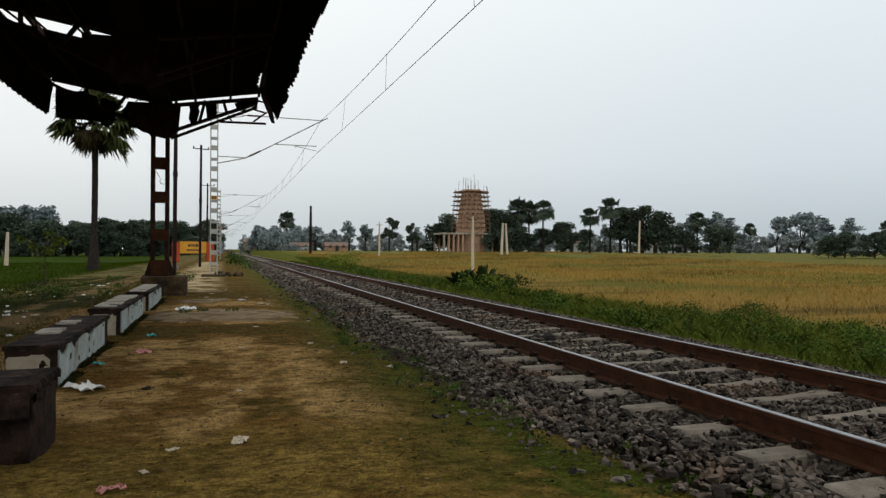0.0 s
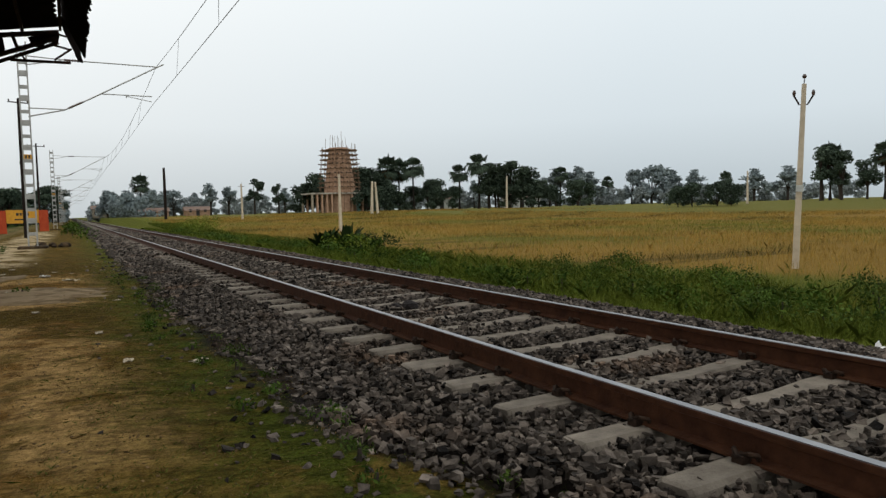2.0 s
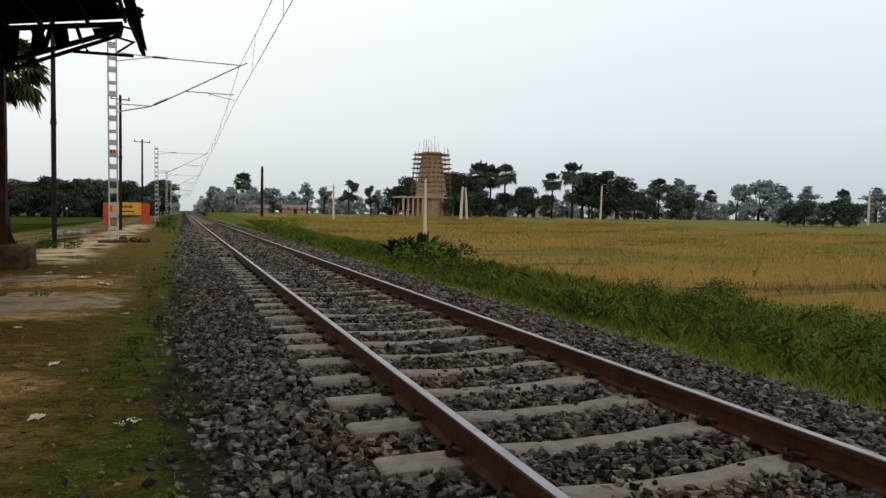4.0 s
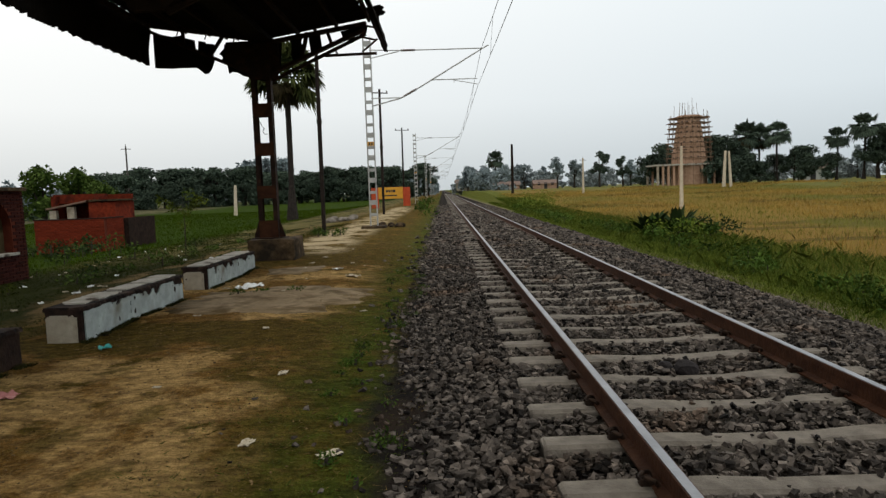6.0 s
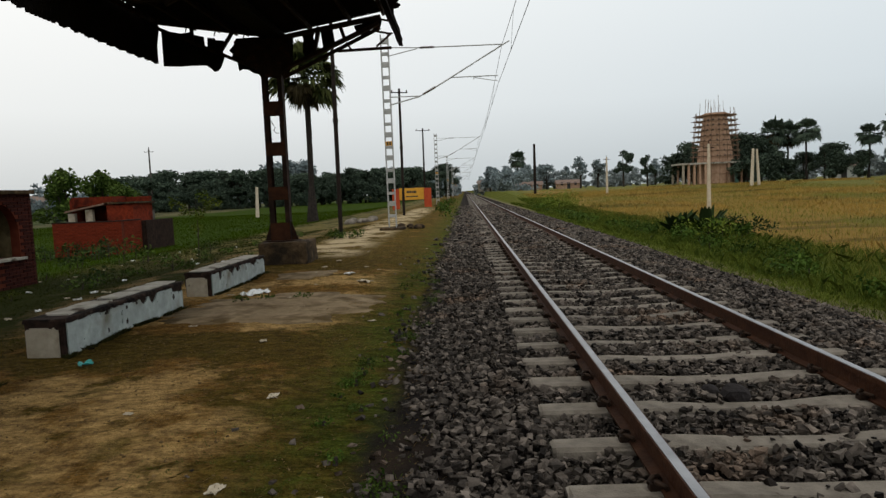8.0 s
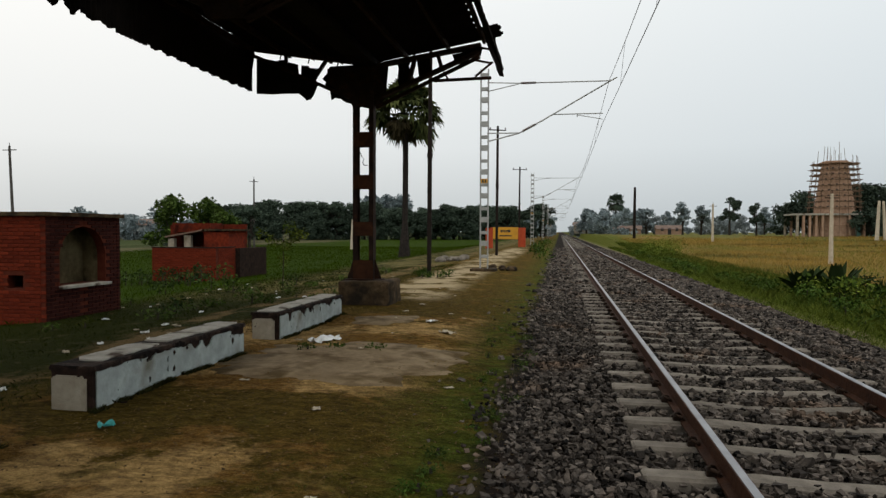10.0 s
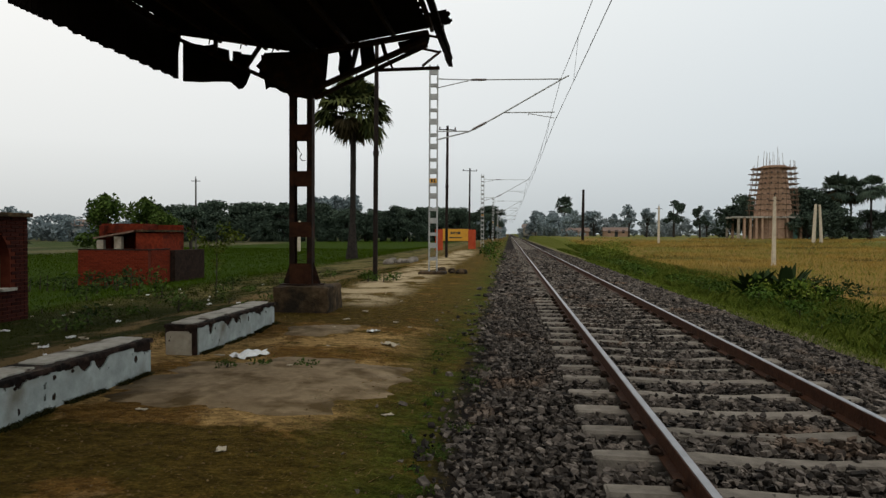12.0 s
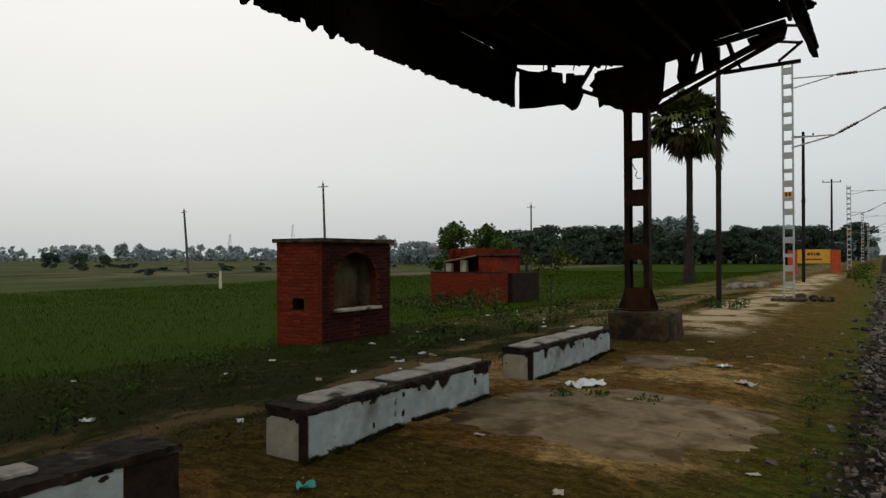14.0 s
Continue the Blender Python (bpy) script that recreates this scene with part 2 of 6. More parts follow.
    plat = mixer(n, l, plat, strawy, calc("MULTIPLY", band(y, 6.6, 4.6), calc("MULTIPLY", band(noisy(2.6, 9, 0.75), 0.40, 0.60), 0.7)))
    plat = mixer(n, l, plat, turf, calc("MULTIPLY", band(noisy(1.7, 6), 0.56, 0.64), 0.6))
    lush = mixer(n, l, (0.016, 0.028, 0.004), (0.080, 0.098, 0.018), band(noisy(40, 7, 0.8), 0.28, 0.74))
    plat = mixer(n, l, plat, lush, calc("MULTIPLY", band(x, -2.5, -1.7), band(noisy(2.3, 6, 0.6), 0.40, 0.54)))
    warm = n.new("ShaderNodeMixRGB")  # ferrous earth
    warm.blend_type = "MULTIPLY"
    warm.inputs["Fac"].default_value, warm.inputs["Color2"].default_value = 1.0, (1.03, 0.96, 0.76, 1)
    l.new(plat, warm.inputs["Color1"])
    mottle = n.new("ShaderNodeMixRGB")  # damp, trodden and dusty spots
    mottle.blend_type = "MULTIPLY"
    mottle.inputs["Fac"].default_value = 1.0
    l.new(warm.outputs["Color"], mottle.inputs["Color1"])
    l.new(mixer(n, l, (0.46, 0.44, 0.42), (1.50, 1.48, 1.42), band(noisy(8, 9, 0.82, (0.7, 1.3, 1)), 0.35, 0.65)), mottle.inputs["Color2"])
    plat = mottle.outputs["Color"]
    # the sandy path beyond the column
    sand = mixer(n, l, (0.26, 0.20, 0.115), (0.40, 0.32, 0.20), grain)
    on_path = calc("MULTIPLY", calc("MULTIPLY", band(x, -5.9, -5.1), calc("SUBTRACT", 1.0, band(x, -4.0, -3.3))), calc("MULTIPLY", band(y, 20.6, 22.2), calc("SUBTRACT", 1.0, band(y, 62, 75))))
    plat = mixer(n, l, plat, sand, calc("MULTIPLY", on_path, band(noisy(0.9, 8, 0.65), 0.42, 0.54)))
    # verge and fields on the village side
    weeds = mixer(n, l, (0.007, 0.010, 0.002), (0.030, 0.033, 0.006), noisy(14, 7, 0.75))
    weeds = mixer(n, l, weeds, (0.070, 0.056, 0.026), calc("MULTIPLY", band(noisy(2.2, 6), 0.55, 0.7), 0.7))
    weeds = mixer(n, l, weeds, (0.115, 0.095, 0.036), calc("MULTIPLY", band(sep.outputs["Y"], 21, 27), band(noisy(0.7, 8, 0.75), 0.40, 0.58)))  # drier beyond the column
    paddy = mixer(n, l, (0.012, 0.026, 0.001), (0.028, 0.047, 0.001), noisy(0.5, 9, 0.8))
    dull = mixer(n, l, (0.012, 0.015, 0.006), (0.115, 0.102, 0.054), band(noisy(0.16, 9, 0.75, (0.8, 0.35, 1)), 0.34, 0.68))
    left = mixer(n, l, plat, weeds, band(x, -5.9, -7.2))
    trod = calc("MULTIPLY", band(x, -8.1, -7.5), calc("SUBTRACT", 1.0, band(x, -7.1, -6.5)))  # a beaten footway behind the benches
    left = mixer(n, l, left, (0.115, 0.078, 0.034), calc("MULTIPLY", trod, band(noisy(0.8, 7, 0.65, (1.0, 0.5, 1)), 0.44, 0.54)))
    left = mixer(n, l, left, paddy, band(x, -10.5, -13.5))
    plots = mixer(n, l, dull, (0.036, 0.054, 0.016), calc("MULTIPLY", band(noisy(0.03, 5, 0.6, (1.0, 0.5, 1)), 0.46, 0.54), 0.75))
    left = mixer(n, l, left, plots, band(wide, -44.0, -50.0))
    # gravel under the track, its near-black painted for shade in the gaps between stones
    shaded_bed = mixer(n, l, (0.006, 0.005, 0.005), (0.024, 0.020, 0.018), noisy(22, 4, 0.8))
    shaded_bed = mixer(n, l, shaded_bed, (0.06, 0.04, 0.025), calc("MULTIPLY", band(noisy(1.1, 5), 0.5, 0.7), 0.4))
    # meadow of dry and green grass
    meadow = mixer(n, l, (0.135, 0.085, 0.022), (0.225, 0.145, 0.038), noisy(1.1, 9, 0.75, (0.35, 1.0, 1)))
    meadow = mixer(n, l, meadow, (0.075, 0.055, 0.018), calc("MULTIPLY", band(noisy(0.30, 7, 0.7, (0.22, 1.0, 1)), 0.54, 0.62), 0.85))
    meadow = mixer(n, l, meadow, (0.105, 0.094, 0.022), band(noisy(0.10, 6, 0.6, (1.0, 0.45, 1)), 0.5, 0.62))
    meadow = mixer(n, l, meadow, (0.108, 0.104, 0.030), band(calc("ADD", calc("MULTIPLY", wide, 0.8), calc("MULTIPLY", sep.outputs["Y"], 0.55)), 70, 95))
    green = mixer(n, l, (0.035, 0.048, 0.008), (0.125, 0.130, 0.024), noisy(7, 7, 0.75))
    right = mixer(n, l, shaded_bed, (0.14, 0.115, 0.075), band(x, 3.9, 4.25))
    right = mixer(n, l, right, green, band(x, 4.5, 5.0))
    right = mixer(n, l, right, meadow, band(calc("SUBTRACT", x, calc("MULTIPLY", calc("SUBTRACT", 1.0, band(sep.outputs["Y"], 12, 20)), 3.2)), 8.0, 10.6))
    near = calc("SUBTRACT", 1.0, band(sep.outputs["Y"], 3.6, 6.8))
    xn = calc("SUBTRACT", calc("ADD", sep.outputs["X"], calc("MULTIPLY", warp, 0.35)), calc("MULTIPLY", near, 0.80))
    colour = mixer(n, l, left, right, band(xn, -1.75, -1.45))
    l.new(colour, b.inputs["Base Color"])
    bp = n.new("ShaderNodeBump")
    bp.inputs["Strength"].default_value, bp.inputs["Distance"].default_value = 0.9, 0.06
    l.new(calc("ADD", noisy(30, 6, 0.7), calc("MULTIPLY", noisy(5, 5), 0.8)), bp.inputs["Height"])
    l.new(bp.outputs["Normal"], b.inputs["Normal"])
    return m


def axis(stops):
    out = []
    for a, b, s in stops:
        k = max(1, round((b - a) / s))
        out += [a + (b - a) * i / k for i in range(k)]
    return out + [stops[-1][1]]


gx = axis([(-2500, -200, 400), (-200, -40, 20), (-40, -12, 2), (-12, -8, 0.5), (-8, 5, 0.13), (5, 12, 0.5), (12, 40, 3), (40, 160, 8), (160, 200, 20), (200, 2500, 400)])
gy = axis([(-400, -20, 50), (-20, 0, 2), (0, 24, 0.13), (24, 40, 0.5), (40, 100, 3), (100, 160, 6), (160, 300, 20), (300, 3000, 400)])
gv = [(x, y, ground_z(x, y)) for y in gy for x in gx]
W = len(gx)
gf = [(j * W + i, j * W + i + 1, j * W + W + i + 1, j * W + W + i) for j in range(len(gy) - 1) for i in range(W - 1)]
me = bpy.data.meshes.new("ground")
me.from_pydata(gv, [], gf)
me.polygons.foreach_set("use_smooth", [True] * len(gf))
me.materials.append(ground_material())
tagged(new("ground", me), "bare earth platform, grassy verges and green fields", kind="structure")


# ---- track ----
RAIL_X = (0.0, 1.74)
PROFILE = [(-0.068, -0.158), (0.068, -0.158), (0.068, -0.146), (0.012, -0.132), (0.009, -0.045), (0.034, -0.034), (0.034, -0.004), (-0.034, -0.004), (-0.034, -0.034), (-0.009, -0.045), (-0.012, -0.132), (-0.068, -0.146)]
track = root("railway_track", pose(0, 0, 0), "single broad-gauge railway track on concrete sleepers in crushed stone", "railway track", kind="structure")
for rx in RAIL_X:
    bm = BM()
    rings = [[bm.verts.new((rx + x, y, z)) for x, z in PROFILE] for y in (-60, 0, 30, 120, 1200)]
    for r0, r1 in zip(rings, rings[1:]):
        for k in range(12):
            bm.faces.new((r0[k], r0[(k + 1) % 12], r1[(k + 1) % 12], r1[k]))
    bm.faces.new(rings[0])
    rail = obj("rail", bm, M_RAIL, track, "rust-brown steel rail with a bright worn top")
    bm = BM()
    box(bm, rx - 0.026, rx + 0.026, -60, 1200, -0.005, 0.0015)
    part("rail_head", bm, M_HEAD, rail, "polished silver running surface")

M_CLIP = material("oily_clip_iron", [(0.3, (0.012, 0.010, 0.009)), (0.7, (0.05, 0.03, 0.02))], 12, 0.7, 0.4, 0.3)


def sleeper_mesh(seed):
    rnd = random.Random(seed)
    bm = BM()
    st = [(-0.52, 0.085, -0.165), (-0.50, 0.10, -0.155), (0.25, 0.10, -0.155), (0.62, 0.085, -0.174), (1.12, 0.085, -0.174), (1.49, 0.10, -0.155), (2.24, 0.10, -0.155), (2.26, 0.085, -0.165)]
    rings = []
    for x, w, z in st:
        j = rnd.uniform(-0.006, 0.006)
        rings.append([bm.verts.new(p) for p in ((x, -w - 0.02, -0.36), (x, -w + j, z - 0.02), (x, -w + 0.02, z + j), (x, w - 0.02, z - j), (x, w + j, z - 0.02), (x, w + 0.02, -0.36))])
    for r0, r1 in zip(rings, rings[1:]):
        for k in range(6):
            bm.faces.new((r0[k], r0[(k + 1) % 6], r1[(k + 1) % 6], r1[k]))
    bm.faces.new(rings[0])
    bm.faces.new(rings[-1][::-1])
    bmesh.ops.recalc_face_normals(bm, faces=bm.faces)
    me = bpy.data.meshes.new("sleeper")
    bm.to_mesh(me)
    bm.free()
    me.materials.append(M_SLEEPER)
    return me


def clip_mesh():
    bm = BM()
    tube(bm, [(0.0, -0.06, -0.150), (0.02, -0.065, -0.115), (0.06, -0.03, -0.105), (0.085, 0.0, -0.12), (0.06, 0.035, -0.105), (0.02, 0.06, -0.115), (0.0, 0.055, -0.150)], 0.013, 6)
    box(bm, 0.02, 0.085, -0.03, 0.03, -0.16, -0.115, 0.006)
    me = bpy.data.meshes.new("rail_clip")
    bm.to_mesh(me)
    bm.free()
    me.materials.append(M_CLIP)
    return me


SL = [sleeper_mesh(i) for i in range(5)]
CLIP = clip_mesh()
PITCH = 0.652
for i in range(-14, 60):
    y = 7.69 + PITCH * i
    s = new("sleeper", SL[i % 5])
    s.parent = track
    s.matrix_basis = pose(0, y, random.uniform(-0.008, 0.004), 0, 0, random.uniform(-0.6, 0.6))
    if i < 26:
        for rx in RAIL_X:
            for side in (1, -1):
                c = new("rail_clip", CLIP)
                c.parent = s
                c.matrix_basis = pose(rx + side * 0.035, 0, 0, 0, 0, 0 if side > 0 else 180)
verts, faces = [], []
for i in range(60, 420):
    y, o = 7.69 + PITCH * i, len(verts)
    verts += [(x, y + d, z) for x, z in ((-0.52, -0.3), (-0.52, -0.157), (2.26, -0.157), (2.26, -0.3)) for d in (-0.115, 0.115)]
    faces += [(o, o + 2, o + 3, o + 1), (o + 2, o + 4, o + 5, o + 3), (o + 4, o + 6, o + 7, o + 5), (o, o + 6, o + 4, o + 2), (o + 1, o + 3, o + 5, o + 7)]
me = bpy.data.meshes.new("far_sleepers")
me.from_pydata(verts, [], faces)
me.materials.append(M_SLEEPER)
far_sl = tagged(new("far_sleepers", me), kind="stuff")
far_sl.parent = track


def scatter_stones(name, count, x0, x1, y0, y1, lo, hi, mat, seed, keep=None, lift=0.3, label=""):
    """Angular stones strewn over the ground as one mesh."""
    r = np.random.default_rng(seed)
    cube = np.array([(-1, -1, -1), (1, -1, -1), (1, 1, -1), (-1, 1, -1), (-1, -1, 1), (1, -1, 1), (1, 1, 1), (-1, 1, 1)], float) * 0.5
    quads = np.array([(0, 3, 2, 1), (4, 5, 6, 7), (0, 1, 5, 4), (1, 2, 6, 5), (2, 3, 7, 6), (3, 0, 4, 7)])
    px, py = r.uniform(x0, x1, count), r.uniform(0, 1, count)
    py = y0 + (y1 - y0) * py ** 1.6
    if keep:
        k = keep(px, py, r)
        px, py = px[k], py[k]
    c = len(px)
    size = (lo + (hi - lo) * r.uniform(0, 1, c) ** 1.6) * (1 + 0.4 * np.clip((py - 9) / 17, 0, 1))
    v = cube[None] + r.uniform(-0.26, 0.26, (c, 8, 3))
    v = v * size[:, None, None] * np.stack([r.uniform(0.7, 1.6, c), r.uniform(0.7, 1.3, c), r.uniform(0.4, 0.9, c)], 1)[:, None, :]
    tw = r.uniform(0, math.pi * 2, c)[:, None]
    v = np.stack([v[..., 0] * np.cos(tw) - v[..., 1] * np.sin(tw), v[..., 0] * np.sin(tw) + v[..., 1] * np.cos(tw), v[..., 2]], 2)
    ax = np.stack([np.cos(tw[:, 0] * 3.7), np.sin(tw[:, 0] * 3.7), np.zeros(c)], 1)
    an = r.normal(0, 0.55, c)[:, None, None]  # most stones lie on a flat side, some stand on edge
    a = ax[:, None, :]
    v = v * np.cos(an) + np.cross(np.broadcast_to(a, v.shape), v) * np.sin(an) + a * (v * a).sum(2, keepdims=True) * (1 - np.cos(an))
    pz = np.array([ground_z(float(i), float(j)) for i, j in zip(px, py)])
    pz += (0.111 - 0.018 * ((px > -0.6) & (px < 0))) * np.clip((px + 1.4) / 0.7, 0, 1) * np.clip((3.2 - px) / 0.7, 0, 1)  # packed up to the sleeper tops
    v += np.stack([px, py, pz + size * lift + r.uniform(-0.055, 0.014, c) * np.clip((px + 1.6) / 0.5, 0, 1)], 1)[:, None, :]
    f = quads[None] + (np.arange(c) * 8)[:, None, None]
    me = bpy.data.meshes.new(name)
    me.vertices.add(c * 8)
    me.vertices.foreach_set("co", v.reshape(-1))
    me.loops.add(c * 24)
    me.loops.foreach_set("vertex_index", f.reshape(-1))
    me.polygons.add(c * 6)
    me.polygons.foreach_set("loop_start", np.arange(c * 6) * 4)
    me.update(calc_edges=True)
    me.shade_flat()
    me.materials.append(mat)
    return tagged(new(name, me), label, "gravel", kind="stuff")


def on_bed(px, py, r):
    edge = -1.38 + 0.85 * np.clip((6.6 - py) / 3.0, 0, 1) + 0.12 * np.sin(py * 0.9) + 0.08 * np.sin(py * 2.7 + 1) + r.normal(0, 0.30 + 0.18 * (py < 6), len(px)) * r.uniform(0, 1, len(px))
    gap = np.where(py > 12, 0.11, 0.06)
    near_rail = (np.abs(px) < gap) | (np.abs(px - 1.74) < gap)
    ph = ((py - 7.69) / PITCH + 0.5) % 1 - 0.5
    on_sleeper = (np.abs(ph) * PITCH < np.where(px < 0, 0.120, 0.105)) & (px > -0.52) & (px < 2.26) & (r.uniform(0, 1, len(px)) < np.where(px < -0.05, np.where(py < 6.6, 0.28, 0.95), np.where(px < 0.75, np.where(py < 6.6, 0.58, 0.88), np.where(np.sin(py * 1.7) + np.sin(px * 3.1 + py * 5.3) > 0.9, 0.7, 0.96))))
    return (px > edge) & (px < 4.15 + r.normal(0, 0.1, len(px))) & ~near_rail & ~on_sleeper


scatter_stones("ballast", 138000, -2.2, 4.3, 0.5, 24, 0.017, 0.045, M_STONE, 3, on_bed, label="grey and brown crushed stone ballast along the track")
scatter_stones("rear_ballast", 26000, -2.0, 4.3, -14, 0.5, 0.035, 0.075, M_STONE, 8, on_bed, label="grey crushed stone ballast under the start of the track")
scatter_stones("far_ballast", 34000, -2.0, 4.3, 24, 75, 0.045, 0.085, M_STONE, 4, on_bed, 0.0, label="grey crushed stone ballast further along the track")
scatter_stones("strewn_ballast", 3600, -3.0, -0.2, 1.0, 22, 0.018, 0.055, M_STONE, 5, lambda a, b, r: r.uniform(0, 1, len(a)) < np.clip(np.exp((a + 1.2 - 0.85 * np.clip((6.6 - b) / 3.0, 0, 1)) * np.where(b < 7, 1.9, 3.4)), 0, 1), -0.05, label="loose track stones strewn on the turf")
scatter_stones("earth_crumbs", 6500, -5.2, -1.8, 1.0, 24, 0.004, 0.013, material("earth_crumb", [(0.3, (0.050, 0.031, 0.013)), (0.7, (0.20, 0.132, 0.062))], 2, 0.95, 0, 0, island=0.5), 6, None, 0.2, label="crumbs of dry earth and straw on the platform")


# ---- grasses ----
def leaf_material(name, dark, light, spread=0.35, rough=0.7):
    m = bpy.data.materials.new(name)
    m.use_nodes = True
    n, l = m.node_tree.nodes, m.node_tree.links
    b = n["Principled BSDF"]
    b.inputs["Roughness"].default_value = rough
    b.inputs["Specular IOR Level"].default_value = 0.02
    geo = n.new("ShaderNodeNewGeometry")
    info = n.new("ShaderNodeObjectInfo")
    co = n.new("ShaderNodeTexCoord")
    t = n.new("ShaderNodeTexNoise")
    t.inputs["Scale"].default_value = 0.7
    l.new(co.outputs["Object"], t.inputs["Vector"])
    add = n.new("ShaderNodeMath")
    add.operation = "MULTIPLY_ADD"
    l.new(geo.outputs["Random Per Island"], add.inputs[0])
    add.inputs[1].default_value = 0.6
    l.new(t.outputs["Fac"], add.inputs[2])
    mp = n.new("ShaderNodeMapRange")
    mp.inputs["From Min"].default_value, mp.inputs["From Max"].default_value = 0.4, 1.1
    l.new(add.outputs[0], mp.inputs["Value"])
    c = mixer(n, l, dark, light, mp.outputs[0])
    hs = n.new("ShaderNodeHueSaturation")
    v = n.new("ShaderNodeMapRange")
    v.inputs["To Min"].default_value, v.inputs["To Max"].default_value = 1 - spread, 1 + spread
    l.new(info.outputs["Random"], v.inputs["Value"])
    l.new(v.outputs[0], hs.inputs["Value"])
    l.new(c, hs.inputs["Color"])
    l.new(hs.outputs["Color"], b.inputs["Base Color"])
    return m


def scatter_blades(name, count, x0, x1, y0, y1, lo, hi, width, mat, seed, keep=None, lean=0.35, power=1.6, label="", clump=0.0):
    """Bent grass blades over a stretch of ground as one mesh."""
    r = np.random.default_rng(seed)
    px, py = r.uniform(x0, x1, count), y0 + (y1 - y0) * r.uniform(0, 1, count) ** power
    if clump:
        cx = np.round(px / clump) * clump + r.normal(0, clump * 0.16, count)
        cy = np.round(py / clump) * clump + r.normal(0, clump * 0.16, count)
        h = np.sin(np.round(px / clump) * 12.9898 + np.round(py / clump) * 78.233) * 43758.5453
        px, py = cx + (h - np.floor(h) - 0.5) * clump, cy + ((h * 7.3) - np.floor(h * 7.3) - 0.5) * clump
    if keep:
        k = keep(px, py, r)
        px, py = px[k], py[k]
    c = len(px)
    far = 1 + np.clip(np.hypot(px + 1, py - 5) - 12, 0, 80) / 26
    hgt, wid = r.uniform(lo, hi, c), width * far * r.uniform(0.7, 1.3, c)
    an = r.uniform(0, math.pi * 2, c)
    dx, dy = np.cos(an), np.sin(an)
    ln = r.normal(0, lean, (c, 2)) * hgt[:, None]
    pz = np.array([ground_z(float(i), float(j)) for i, j in zip(px, py)]) - 0.02
    base = np.stack([px, py, pz], 1)
    sd = np.stack([dx, dy, np.zeros(c)], 1) * wid[:, None] / 2
    mid = base + np.stack([ln[:, 0] * 0.3, ln[:, 1] * 0.3, hgt * 0.6], 1)
    top = base + np.stack([ln[:, 0], ln[:, 1], hgt], 1)
    v = np.stack([base - sd, base + sd, mid + sd * 0.8, top, mid - sd * 0.8], 1)
    f = np.array([0, 1, 2, 3, 4])[None] + (np.arange(c) * 5)[:, None]
    me = bpy.data.meshes.new(name)
    me.vertices.add(c * 5)
    me.vertices.foreach_set("co", v.reshape(-1))
    me.loops.add(c * 5)
    me.loops.foreach_set("vertex_index", f.reshape(-1))
    me.polygons.add(c)
    me.polygons.foreach_set("loop_start", np.arange(c) * 5)
    me.update(calc_edges=True)
    me.materials.append(mat)
    return tagged(new(name, me), label, "grass", kind="stuff")


M_TURF = leaf_material("short_turf", (0.036, 0.035, 0.007), (0.105, 0.088, 0.023))
M_STRAW = leaf_material("dry_straw", (0.12, 0.075, 0.024), (0.28, 0.19, 0.075))
M_PADDY = leaf_material("young_rice", (0.023, 0.043, 0.001), (0.040, 0.066, 0.001))
M_WEED = leaf_material("rank_weeds", (0.014, 0.034, 0.005), (0.060, 0.096, 0.016))


def banded_grass(name, dark, light, shade, stretch, lo, hi):
    """Grass whose stand turns to another colour in long low bands across the field."""
    m = leaf_material(name, dark, light, 0.1)
    n, l = m.node_tree.nodes, m.node_tree.links
    b = n["Principled BSDF"]
    plain = b.inputs["Base Color"].links[0].from_socket
    co = n.new("ShaderNodeTexCoord")
    mp = n.new("ShaderNodeMapping")
    mp.inputs["Scale"].default_value = stretch
    t = n.new("ShaderNodeTexNoise")
    t.inputs["Scale"].default_value, t.inputs["Detail"].default_value, t.inputs["Roughness"].default_value = 0.30, 7, 0.7
    l.new(co.outputs["Object"], mp.inputs["Vector"])
    l.new(mp.outputs["Vector"], t.inputs["Vector"])
    r = n.new("ShaderNodeMapRange")
    r.interpolation_type = "SMOOTHSTEP"
    r.inputs["From Min"].default_value, r.inputs["From Max"].default_value = lo, hi
    l.new(t.outputs["Fac"], r.inputs["Value"])
    l.new(mixer(n, l, plain, shade, r.outputs[0]), b.inputs["Base Color"])
    return m


M_DRY = banded_grass("ripe_meadow_grass", (0.215, 0.138, 0.033), (0.345, 0.222, 0.053), (0.075, 0.062, 0.018), (0.22, 1.0, 1), 0.48, 0.60)
M_OLIVE = banded_grass("olive_meadow_grass", (0.085, 0.100, 0.016), (0.215, 0.205, 0.040), (0.205, 0.150, 0.036), (0.3, 1.0, 1), 0.50, 0.64)


def patchy(f, a, b):
    def keep(px, py, r):
        v = np.array([noise.noise(Vector((float(i) * f, float(j) * f, 7.0))) for i, j in zip(px, py)])
        return v + r.normal(0, 0.12, len(px)) > a + b * np.clip((-2.2 - px) / 2.6, 0, 1)
    return keep


def edge_keep(px, py, r):
    return patchy(1.1, -0.05, 0.0)(px, py, r) & (px < -1.3 + 0.85 * np.clip((6.8 - py) / 3.0, 0, 1) + r.normal(0, 0.22, len(px)))


